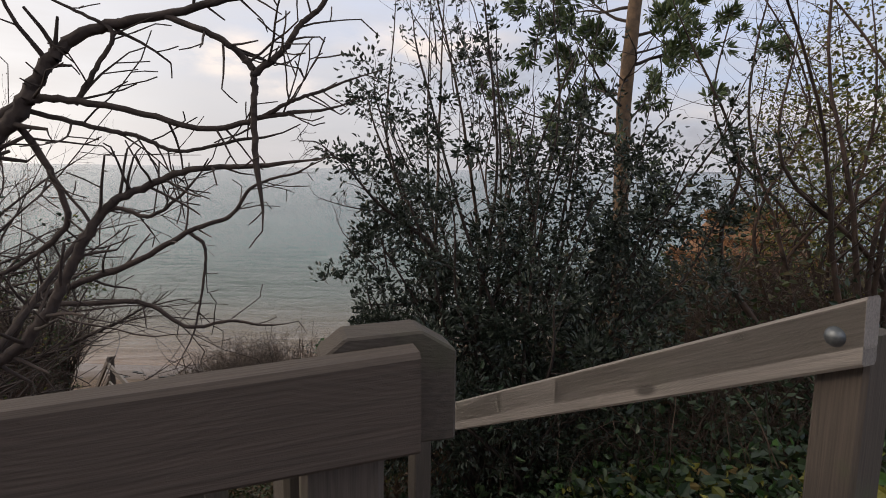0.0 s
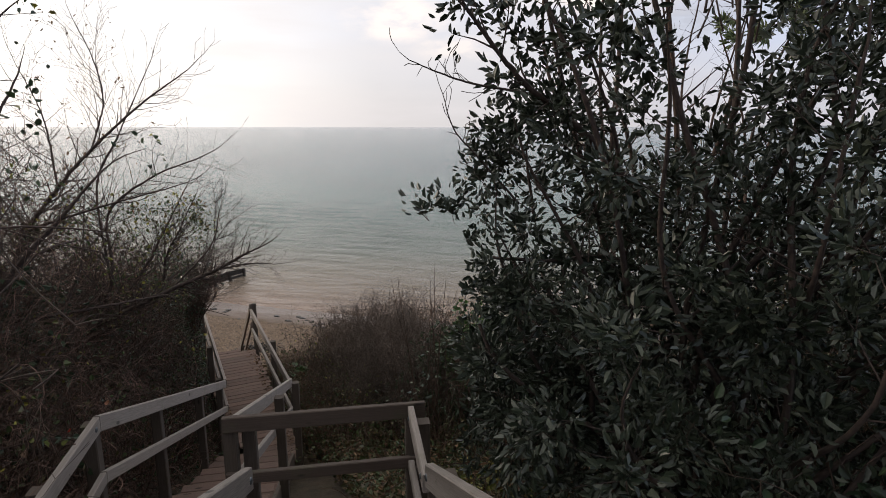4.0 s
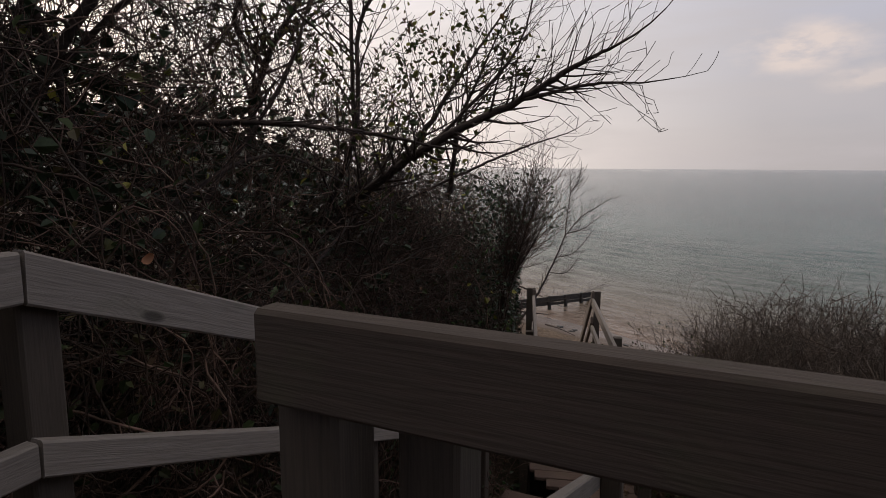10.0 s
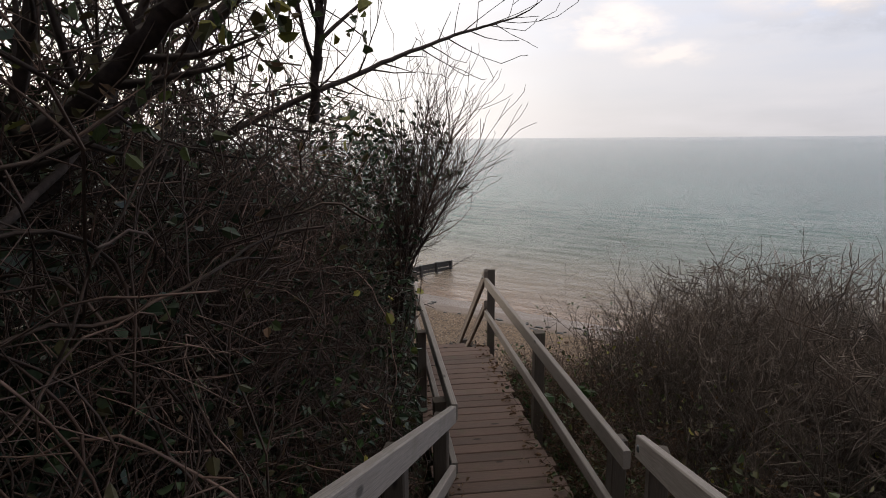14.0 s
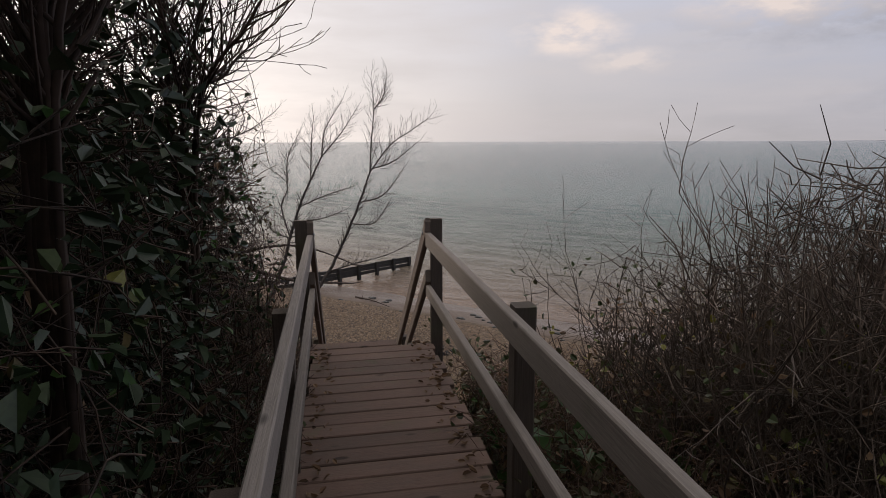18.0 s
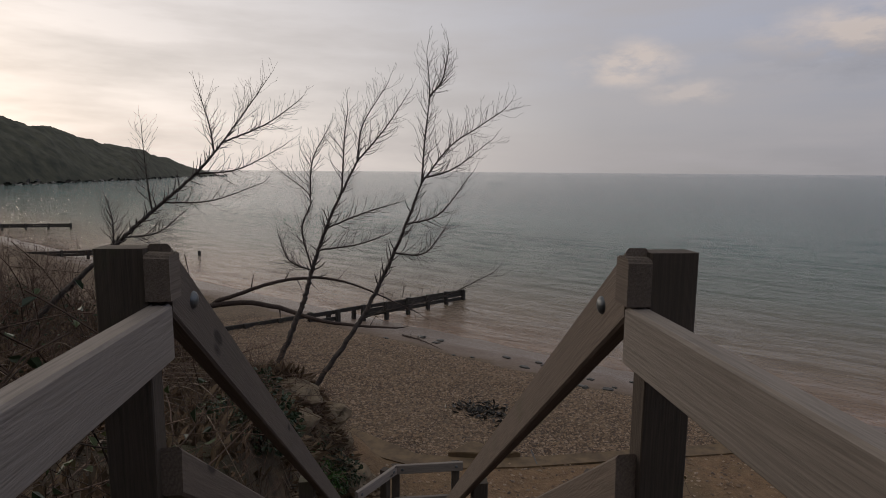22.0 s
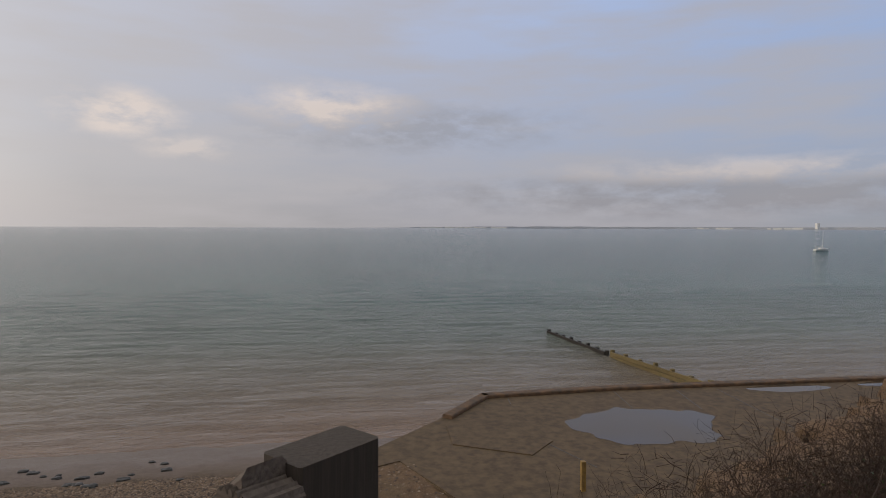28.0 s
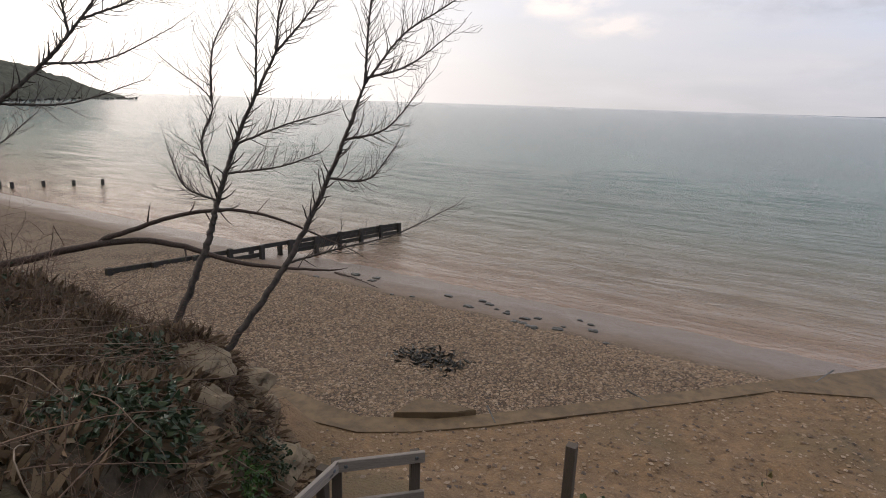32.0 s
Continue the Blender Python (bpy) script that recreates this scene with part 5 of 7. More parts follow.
limb(rng, [(-0.84, 1.89, -0.22), (-0.79, 1.88, -0.27), (-0.8, 1.86, -0.42), (-0.82, 1.84, -0.54)], 0.006, 0.003, segs, ends, **lk)
limb(rng, [(-1.38, 1.85, -0.47), (-1.08, 1.85, -0.45), (-0.97, 1.85, -0.46), (-0.84, 1.84, -0.53), (-0.71, 1.85, -0.51), (-0.6, 1.84, -0.52)], 0.010, 0.004, segs, ends, **lk)
limb(rng, [(-0.4, 1.28, 0.12), (-0.34, 1.27, 0.15), (-0.29, 1.28, 0.17), (-0.26, 1.28, 0.18)], 0.005, 0.0035, segs, ends, **lk)
limb(rng, [(-0.96, 1.29, 0.13), (-0.8, 1.33, 0.09), (-0.7, 1.32, 0.07), (-0.61, 1.32, 0.04), (-0.46, 1.32, 0.07)], 0.007, 0.004, segs, ends, **lk)
limb(rng, [(-1.0, 1.21, -0.42), (-0.91, 1.5, -0.13), (-0.78, 1.5, -0.13), (-0.69, 1.5, -0.07)], 0.008, 0.004, segs, ends, **lk)
for k in range(34):
    a = rng.uniform(-0.2, 1.0)
    grow(rng, (-2.2 + rng.uniform(-0.3, 0.6), 1.7 + rng.uniform(-0.4, 0.9), -1.0 + rng.uniform(-0.3, 0.6)), (0.8, rng.uniform(-0.2, 0.7), rng.uniform(-0.2, 0.5)), rng.uniform(0.6, 1.0), 0.006, 2, segs, ends, 0.09, 0.2, 0.03, 0.8, 0.4)
plant("bare_shrub_tree", b0, "bare crooked dark-barked tree leaning over the upper landing", "tree", segs, BARK, sides=6, half=0.2)

rng = random.Random(12)
segs, ends = [], []
ob = (0.55, 5.0, ground_at(0.55, 5.0))
tips = [(-0.5, 4.35, 0.3), (-0.45, 4.5, -0.62), (-0.5, 4.7, 0.45), (-0.72, 5.5, -1.9), (-0.6, 5.7, -2.3), (-0.5, 5.6, -1.6), (-0.35, 5.7, -1.2), (-0.2, 4.5, 0.9), (0.3, 4.4, 1.2), (0.9, 4.3, 0.7), (1.6, 4.6, 0.3), (2.0, 4.9, -0.4), (0.1, 4.1, -0.4), (0.8, 3.9, -0.9), (0.5, 5.6, 1.1), (-0.35, 5.2, 0.2), (1.3, 5.4, 0.8), (-0.72, 4.55, -1.2), (-0.55, 5.1, -1.5), (-0.5, 5.0, -0.7), (1.4, 4.1, -1.4), (0.0, 3.9, -1.5), (-0.2, 5.7, -1.9), (-0.1, 5.9, -0.8), (0.9, 5.0, 1.5), (-0.6, 4.8, -2.1), (-0.58, 4.62, -1.08), (-0.5, 4.7, -1.18), (-0.4, 4.6, 0.3), (0.95, 4.5, 0.15), (1.2, 4.4, -0.15), (0.6, 4.5, 0.2), (1.5, 4.3, -0.5), (1.9, 4.5, 0.05), (1.1, 4.6, 0.5), (1.7, 4.2, -0.9), (0.7, 4.2, -0.3), (2.3, 4.6, -0.2), (2.2, 4.4, 0.4)]
for t in tips:
    t = V(*t)
    m1 = V(*ob).lerp(t, 0.35) + V(0.45 * rng.uniform(-1, 1), 0.35 * rng.uniform(-1, 1), 0.2)
    m2 = V(*ob).lerp(t, 0.7) + V(0.25 * rng.uniform(-1, 1), 0.2 * rng.uniform(-1, 1), 0.15)
    limb(rng, [ob, m1, m2, t], 0.022, 0.007, segs, ends, level=2, twig=0.55, chance=0.6, up=0.06, spread=0.85, step=0.08, wob=0.25, n=8, start=0.3)
for k in range(30):
    a = rng.uniform(0, 6.28)
    p = V(0.5 + 1.0 * math.cos(a) * rng.random(), 5.0 + 0.7 * math.sin(a), rng.uniform(-0.2, 0.9))
    grow(rng, p, (rng.uniform(-0.6, 0.4), rng.uniform(-0.4, 0.3), 1), rng.uniform(0.5, 1.0), 0.006, 2, segs, ends, 0.1, 0.2, 0.06, 0.6, 0.4)
oak_twig = dict(level=1, chance=0.5, up=0.05, spread=0.7, step=0.07, wob=0.25, n=8, start=0.1)
limb(rng, [(0.51, 5.0, -1.49), (0.0, 4.8, -0.73), (-0.26, 4.7, -0.47), (-0.46, 4.5, -0.3), (-0.63, 4.3, -0.08)], 0.026, 0.010, segs, ends, twig=0.4, **oak_twig)
limb(rng, [(0.3, 5.0, -1.3), (-0.05, 4.9, -1.14), (-0.36, 4.7, -1.13), (-0.68, 4.6, -1.1), (-0.79, 4.5, -1.03)], 0.014, 0.005, segs, ends, twig=0.35, **oak_twig)
bare = []
for pts in ([(-0.63, 4.3, -0.08), (-0.74, 4.1, 0.06), (-0.84, 3.8, 0.12), (-0.9, 3.4, -0.01)], [(-0.74, 4.1, 0.06), (-0.85, 4.0, 0.17), (-0.94, 3.8, 0.18), (-0.88, 3.8, 0.27)], [(-0.45, 4.5, -0.34), (-0.68, 4.4, -0.3), (-0.8, 4.3, -0.26), (-0.89, 4.2, -0.22)], [(-0.5, 4.7, -0.85), (-0.69, 4.6, -0.62), (-0.78, 4.5, -0.49), (-0.83, 4.5, -0.34)]):
    limb(rng, pts, 0.006, 0.002, segs, bare, twig=0.16, **oak_twig)
clear(segs, ends, 0.5)


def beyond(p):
    """Clear of the space over the landing's edge, to suit the camera's view."""
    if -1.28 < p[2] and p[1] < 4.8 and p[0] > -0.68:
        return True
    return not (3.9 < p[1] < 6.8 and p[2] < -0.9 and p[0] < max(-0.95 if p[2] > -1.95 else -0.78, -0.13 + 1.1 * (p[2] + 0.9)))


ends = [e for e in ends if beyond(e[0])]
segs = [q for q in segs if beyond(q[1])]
low_ends = [e for e in ends if e[0][2] < 0.55] + [e for e in ends if e[0][2] >= 0.55][::3]
lv = joined(rosettes(low_ends, rng, 3000, 0.05, 4), leaves_on(low_ends, rng, 24000, 0.046, 0.09, 0.6), leaves_on([e for e in ends if e[0][2] < -1.2], rng, 6000, 0.05, 0.1, 0.6),
            shell_leaves(rng, 1.45, 4.75, -0.6, 0.85, 0.7, 1.0, 4200, 0.05, 0.95, 0.5),
            shell_leaves(rng, 0.55, 5.1, -1.9, 1.15, 0.9, 1.3, 5200, 0.06, 0.85, 0.5), shell_leaves(rng, -0.3, 5.35, -2.0, 0.55, 0.55, 0.8, 2200, 0.058, 0.8, 0.45))
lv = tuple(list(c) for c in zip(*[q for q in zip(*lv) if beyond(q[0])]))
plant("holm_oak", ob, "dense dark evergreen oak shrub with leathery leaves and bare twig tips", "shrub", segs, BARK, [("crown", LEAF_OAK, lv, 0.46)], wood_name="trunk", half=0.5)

rng = random.Random(13)
segs, ends = [], []
px0, py0 = 2.25, 7.2
pz = ground_at(px0, py0) - 0.2
trunk = [(px0, py0, pz), (px0 + 0.03, py0, -1.5), (px0 - 0.03, py0, 0.6), (px0 + 0.05, py0, 2.6), (px0 + 0.02, py0, 5.2), (px0, py0, 7.0)]
tsegs = []
limb(rng, trunk, 0.115, 0.05, tsegs, [], chance=0.0, twig=0.2, n=10)
clumps = []
for k in range(30):
    z = -0.6 + k * 0.17
    a = rng.uniform(0, 2 * math.pi)
    ln = rng.uniform(0.9, 1.9) * (0.8 if z < 0.4 else 1.0)
    bs, be = [], []
    grow(rng, (px0, py0, z), (math.cos(a), math.sin(a), rng.uniform(-0.15, 0.35)), ln, 0.022, 2, bs, be, 0.14, 0.2, 0.03, 0.8, 0.5)
    segs += bs
    if z > 0.15:
        clumps += be
pts, ways, sizes = [], [], []
for p, d in clumps:
    if rng.random() < 0.2:
        continue
    for _ in range(30):
        w = unit(rng)
        pts.append((p[0] + w.x * 0.03, p[1] + w.y * 0.03, p[2] + w.z * 0.03))
        ways.append((d[0] * 0.9 + w.x, d[1] * 0.9 + w.y, d[2] * 0.9 + w.z + 0.25))
        sizes.append(rng.uniform(0.07, 0.13))
th = plant("pine_tree", (px0, py0, pz), "tall pine with an orange trunk and tufts of green needles", "tree", segs, BARK, [("needles", NEEDLES, (pts, ways, sizes), 0.05)])
put("trunk", tubes("trunk", tsegs, 9), BARK_PINE, th)

rng = random.Random(14)
for bx, by, top, nb, label in ((0.2, 7.0, 2.4, 5, "slender bare sapling rising behind the oak shrub"), (3.6, 4.6, 2.5, 9, "many-branched bare brown tree beside the upper stairs"), (4.6, 6.5, 3.0, 8, "bare brown tree on the bank"), (1.4, 8.8, 1.8, 6, "bare sapling behind the pine"), (5.6, 9.5, 2.5, 8, "bare brown tree on the bank")):
    bz = ground_at(bx, by) - 0.1
    th = thing("bare_tree", (bx, by, bz), label, "tree", "bare trees")
    for k in range(nb):
        segs, ends = [], []
        t = V(bx + rng.uniform(-1.9, 1.0) * (0.5 if nb < 6 else 1), by + rng.uniform(-0.9, 0.9), top * rng.uniform(0.4, 1.0))
        q1 = V(bx, by, bz).lerp(t, 0.35) + V(rng.uniform(-0.5, 0.5), rng.uniform(-0.4, 0.4), 0.3)
        q2 = V(bx, by, bz).lerp(t, 0.7) + V(rng.uniform(-0.6, 0.6), rng.uniform(-0.5, 0.5), 0)
        limb(rng, [(bx, by, bz), q1, q2, t], 0.034, 0.006, segs, ends, level=2, twig=0.75, chance=0.95, up=0.05, spread=0.8, step=0.11, wob=0.2, n=10, start=0.25, sprout=0.34)
        clear(segs, ends)
        put("bough", tubes("bough", segs, 4), TWIG, th)
    if bx in (4.6, 5.6):
        iv = shell_leaves(rng, bx + 0.6, by + 0.4, 0.4, 1.1, 1.0, 2.2, 5200, 0.055, 0.7, 0.6)
        tagged(put("ivy_leaves", leaf_mesh("ivy_leaves", *iv, 0.6), LEAF_YELLOW, th), kind="stuff")

# bracken bank in late sun, seen between the trees
rng = random.Random(15)
bkx, bky = 9.3, 17.5
QS = (0, 0.25, 0.5, 0.75, 1.0, 1.2)
bk = np.array([[bkx + 2.1 * math.cos(a) * q, bky + 1.6 * math.sin(a) * q, 0] for q in QS for a in np.linspace(0, 2 * math.pi, 48, endpoint=False)])
bk[:, 2] = np.interp(np.repeat(QS, 48), (0, 0.5, 1.0, 1.2), (-1.3, -1.5, -2.6, -7.5)) + 0.3 * fbm(bk[:, 0], bk[:, 1], 0.9, 3)
fc = [[r * 48 + i, r * 48 + (i + 1) % 48, (r + 1) * 48 + (i + 1) % 48, (r + 1) * 48 + i] for r in range(5) for i in range(48)]
bkt = thing("bracken_bank", (bkx, bky, -7.5), "sunlit bank covered in orange dead bracken", "bank", kind="stuff")
BRACKEN = plain("orange_bracken", (0.32, 0.165, 0.085), (0.19, 0.10, 0.055), 6, 0.9, 0.8, 0.08)
put("bank_face", quads("bank_face", bk, fc, True), BRACKEN, bkt)
LEAF_BRACKEN = leaf_mat("bracken_fronds", (0.33, 0.16, 0.075), (0.22, 0.11, 0.05), (0.38, 0.20, 0.09), rough=0.8)
ptsb = [(x + rng.gauss(0, 0.1), y + rng.gauss(0, 0.1), z + rng.random() * 0.12) for x, y, z in (bk[rng.randrange(1, 239)] for _ in range(5000))]
put("fronds", leaf_mesh("fronds", ptsb, [unit(rng)[:] for _ in ptsb], [rng.uniform(0.1, 0.25) for _ in ptsb], 0.4), LEAF_BRACKEN, bkt)

rng = random.Random(150)
rt = strip([(2.2, 6.6), (4.5, 8.6), (8.5, 11.5)], -2.5, 1.5, (-0.8, -1.25, -1.6))
segs, ends = canes(rng, rt, 900, 0.007, 0.7, 6, 0.5)
segs += brush(rng, rt, 9000, 0.0045, 0.5, 0.45)
fill = shell_leaves(rng, 6.2, 12.6, -4.0, 4.2, 1.4, 2.05, 12000, 0.13, 0.5, 0.2, turn=20)
plant("hedge_thicket", (4.5, 8.6, -5.0), "dark brown leafless thicket below the bare trees", "thicket", segs, TWIG, [("leaves", LEAF_BRAMBLE, joined(litter(rng, rt, 9000, 0.09, 3.6), leaves_on(ends, rng, 6000, 0.08), fill), 0.6)], kind="stuff", sides=3)

# undergrowth to the right of the upper stairs and round the middle landing
rng = random.Random(16)
low1 = strip([(1.35, 0.6), (-0.45, 4.5), (-0.95, 6.0)], -3.0, -0.12, (-1.5, -3.2, -3.6))
segs, ends = canes(rng, low1, 420, 0.005, 1.2, 2, 0.3)
plant("bramble_undergrowth", (1.5, 2.5, -2.6), "tangled brambles and ivy covering the slope beside the stairs", "brambles", segs, TWIG,
      [("ivy_leaves", LEAF_IVY, joined(litter(rng, low1, 9000, 0.075, 0.55), leaves_on(ends, rng, 2500, 0.06)), 0.75), ("yellowing_leaves", LEAF_YELLOW, litter(rng, strip([(1.3, 1.8), (0.3, 3.8)], -1.4, -0.25, (-1.6, -2.9)), 1100, 0.07, 0.5), 0.75),
       ("fresh_leaves", LEAF_GREEN, litter(rng, strip([(1.3, 1.6), (0.2, 4.0)], -1.8, -0.3, (-1.6, -2.9)), 1000, 0.07, 0.55), 0.7)], kind="stuff", sides=3)
low2 = strip([(2.4, 3.4), (0.6, 6.4), (-0.6, 8.4)], -2.2, 0.7, (-0.9, -1.6, -2.9))
segs, ends = canes(rng, low2, 620, 0.006, 0.8, 3, 0.4)
plant("hawthorn_thicket", (1.5, 5.6, -4.0), "dark leafy thicket under the oak shrub", "thicket", segs, TWIG,
      [("leaves", LEAF_IVY, joined(leaves_on(ends, rng, 9000, 0.06, 0.12), litter(rng, low2, 5000, 0.07, 1.1)), 0.6)], kind="stuff", sides=3)

# brambles in the hollow between landing, middle stairs and deck
rng = random.Random(17)
hol = strip([(-1.3, 6.2), (-2.9, 8.6), (-4.3, 10.4)], -2.6, 0.5, (-4.15, -4.7, -4.6))
segs, ends = canes(rng, hol, 620, 0.005, 1.3, 2, 0.3)
plant("bramble_patch", (-2.0, 8.6, -5.2), "low brambles with yellowing leaves below the middle landing", "brambles", segs, TWIG_DRY,
      [("leaves", LEAF_BRAMBLE, joined(litter(rng, hol, 8500, 0.07, 0.45), leaves_on(ends, rng, 3000, 0.06)), 0.75),
       ("yellowing_leaves", LEAF_YELLOW, litter(rng, strip([(-1.2, 6.3), (-2.0, 8.0)], -1.3, 0.0, (-4, -4.5)), 1700, 0.07, 0.5), 0.75),
       ("brown_leaves", LEAF_BROWN, litter(rng, hol, 4200, 0.07, 0.45), 0.6)], kind="stuff", sides=3)
# ivy mound
rng = random.Random(18)
ivz = ground_at(-1.6, 11.3)
segs, ends = canes(rng, mound(-1.6, 11.3, 0.9, 0.8, -3.4), 60, 0.012, 0.4, 3, 0.4)
plant("ivy_bush", (-1.6, 11.3, ivz), "rounded bush of bright green ivy", "bush", segs, TWIG,
      [("leaves", LEAF_GREEN, joined(shell_leaves(rng, -1.55, 11.2, -4.35, 1.0, 0.9, 0.95, 4200, 0.085, 0.45, 0.5), shell_leaves(rng, -0.85, 11.0, -4.35, 0.8, 0.8, 0.9, 2600, 0.08, 0.5, 0.5)), 0.75), ("dark_leaves", LEAF_IVY, joined(shell_leaves(rng, -1.9, 11.1, -4.8, 1.3, 1.0, 1.15, 4500, 0.085, 0.5, 0.5), shell_leaves(rng, -2.6, 10.9, -5.0, 0.9, 0.8, 0.9, 2200, 0.08, 0.5, 0.5)), 0.75)], sides=3)
# tall bare shoots
rng = random.Random(19)
for cx, cy, rx, ry, top, n, rad, label in ((-2.45, 9.7, 0.45, 0.35, -2.05, 26, 0.010, "clump of tall bare upright shoots"), (-3.1, 10.6, 0.6, 0.5, -3.3, 30, 0.005, "clump of short bare shoots"), (-1.8, 9.8, 0.5, 0.4, -2.45, 22, 0.008, "clump of bare upright shoots"), (-0.55, 7.9, 0.6, 0.9, -1.5, 90, 0.0075, "dense clump of tall bare shoots"), (0.1, 9.0, 0.9, 0.8, -1.8, 80, 0.007, "dense clump of tall bare shoots"), (-0.9, 9.3, 0.5, 0.6, -2.6, 34, 0.006, "clump of tall bare upright shoots")):
    th = thing("bare_shoots", (cx, cy, ground_at(cx, cy)), label, "shrub", group="bare shoots")
    for _ in range(n):
        segs, ends = shoots(rng, mound(cx, cy, rx, ry, top), 1, rad, 7)
        if segs:
            put("stem", tubes("stem", segs, 4), TWIG, th)
# dry bracken and grass at the right of the landing
rng = random.Random(20)
dry = strip([(-0.55, 5.6), (-0.5, 7.4), (-0.6, 9.6)], -1.6, 0.25, (-3.0, -3.5, -4.2))
segs, ends = canes(rng, dry, 900, 0.0045, 0.9, 2, 0.25, lean=0.4)
plant("dry_bracken", (0.2, 7.2, -4.6), "dry brown bracken and dead stems beside the landing", "bracken", segs, TWIG_DRY,
      [("fronds", LEAF_BROWN, leaves_on(ends, rng, 2600, 0.07), 0.35), ("leaves", LEAF_YELLOW, litter(rng, dry, 700, 0.06, 0.5), 0.7)], kind="stuff", sides=3)

# ---- twiggy thicket along the seaward side of the deck ----
rng = random.Random(21)
sd = strip([(-3.9, 10.0), (-5.0, 11.4), (-5.9, 12.3), (-6.4, 12.8)], -1.7, -0.15, (-4.25, -3.72, -4.28, -5.2))
segs, ends = scrub(rng, sd, 850, 0.0062, 9, 0.34)
segs += shoots(rng, sd, 260, 0.0055, 5, 0.14)[0]
segs += brush(rng, sd, 5200, 0.0042, 0.32, 0.4)
inner = [e for e in ends if e[0][2] < -4.65]
plant("twiggy_thicket", (-4.6, 11.9, -6.3), "rounded thicket of grey leafless twigs beside the deck", "thicket", segs, TWIG_GREY,
      [("leaves", LEAF_BRAMBLE, joined(litter(rng, sd, 6000, 0.065, 1.0), leaves_on(inner, rng, 2200, 0.05)), 0.7), ("brown_leaves", LEAF_BROWN, joined(litter(rng, sd, 2600, 0.065, 1.0), leaves_on(inner, rng, 1500, 0.045)), 0.6), ("yellowing_leaves", LEAF_YELLOW, leaves_on(inner, rng, 600, 0.05), 0.7)], kind="stuff", sides=3)
rng = random.Random(22)
sdr = strip([(-2.9, 10.2), (-3.9, 11.8), (-4.9, 12.9)], -1.4, 0.3, (-4.05, -3.75, -3.9))
segs, ends = scrub(rng, sdr, 620, 0.0085, 10, 0.42)
segs += shoots(rng, sdr, 300, 0.0055, 6, 0.1)[0]
segs += brush(rng, sdr, 4600, 0.0045, 0.34, 0.3)
plant("blackthorn_thicket", (-3.6, 11.8, -6.2), "upright thorny thicket of bare grey shoots", "thicket", segs, TWIG_GREY, [("leaves", LEAF_BRAMBLE, joined(litter(rng, sdr, 5000, 0.065, 0.95), leaves_on([e for e in ends if e[0][2] < -4.6], rng, 1300, 0.05)), 0.7)], kind="stuff", sides=4)
front = strip([(-4.5, 9.6), (-6.2, 11.55), (-7.5, 13.0)], -0.9, -0.06, (-5.15, -5.1, -5.6))
segs, ends = canes(rng, front, 260, 0.005, 1.2, 2, 0.25)
segs += clear(brush(rng, front, 2600, 0.003, 0.26, 0.2), [])[0]
plant("bramble_edge", (-6.0, 12.0, -6.2), "green and brown brambles crowding the edge of the deck", "brambles", segs, TWIG_DRY,
      [("leaves", LEAF_BRAMBLE, joined(litter(rng, front, 2800, 0.055, 0.7), leaves_on(ends, rng, 1300, 0.05)), 0.75), ("fresh_leaves", LEAF_GREEN, litter(rng, front, 300, 0.085, 0.55), 0.9), ("brown_leaves", LEAF_BROWN, litter(rng, front, 2600, 0.055, 0.6), 0.6)], kind="stuff", sides=3)
rng = random.Random(23)
toe = strip([(-7.3, 13.3), (-8.9, 15.2), (-10.0, 16.4)], -2.4, -0.2, (-5.7, -6.9, -8.3))
segs, ends = canes(rng, toe, 420, 0.005, 1.1, 2, 0.25)
segs += brush(rng, toe, 7000, 0.003, 0.3, 0.1)
plant("bramble_patch", (-8.0, 15.5, -7.8), "low brambles and dead stems on the bank below the deck", "brambles", segs, TWIG_DRY,
      [("leaves", LEAF_BRAMBLE, joined(litter(rng, toe, 9000, 0.06, 0.5), leaves_on(ends, rng, 2500, 0.055)), 0.75), ("brown_leaves", LEAF_BROWN, litter(rng, toe, 1600, 0.06, 0.3), 0.6)], kind="stuff", sides=3)

rng = random.Random(230)
lp, lw, ls = [], [], []
for a0, b0, n, side in ((C1, P, 210, 1), (D, L, 150, -1)):
    for _ in range(n):
        c = a0.lerp(b0, rng.random()) + LEFT3 * side * (0.02 + abs(rng.gauss(0, 0.075)))
        w = unit(rng)
        lp.append((c.x, c.y, Z_LOW + 0.006 + rng.random() ** 3 * 0.03))
        lw.append((w.x, w.y, 0.1))
        ls.append(rng.uniform(0.025, 0.06))
lt = thing("leaf_litter", (-6.2, 11.2, Z_LOW), "fallen brown leaves gathered along the deck edges", "leaves", kind="stuff")
put("leaves", leaf_mesh("leaves", lp, lw, ls, 0.55, 0.1), LEAF_BROWN, lt)

rng = random.Random(231)
dock = thing("broad_leaved_plant", (-6.0, 11.78, ground_at(-6.0, 11.78)), "low plant with broad fresh green leaves beside the deck", "plant")
for k in range(16):
    a = rng.uniform(0, 6.28)
    r = rng.uniform(0.02, 0.26)
    at = (-6.02 + 0.75 * r * math.cos(a), 11.8 + r * math.sin(a), -5.5 + rng.uniform(-0.12, 0.16))
    put("leaf", leaf_mesh("leaf", [at], [(math.cos(a), math.sin(a), 0.25)], [rng.uniform(0.12, 0.2)], 0.85, 0.08, np.random.default_rng(k)), LEAF_GREEN, dock)
put("stalk", tubes("stalk", [((-6.02, 11.8, ground_at(-6.02, 11.8)), (-6.02, 11.8, -5.5), 0.012, 0.006)], 5), TWIG, dock)

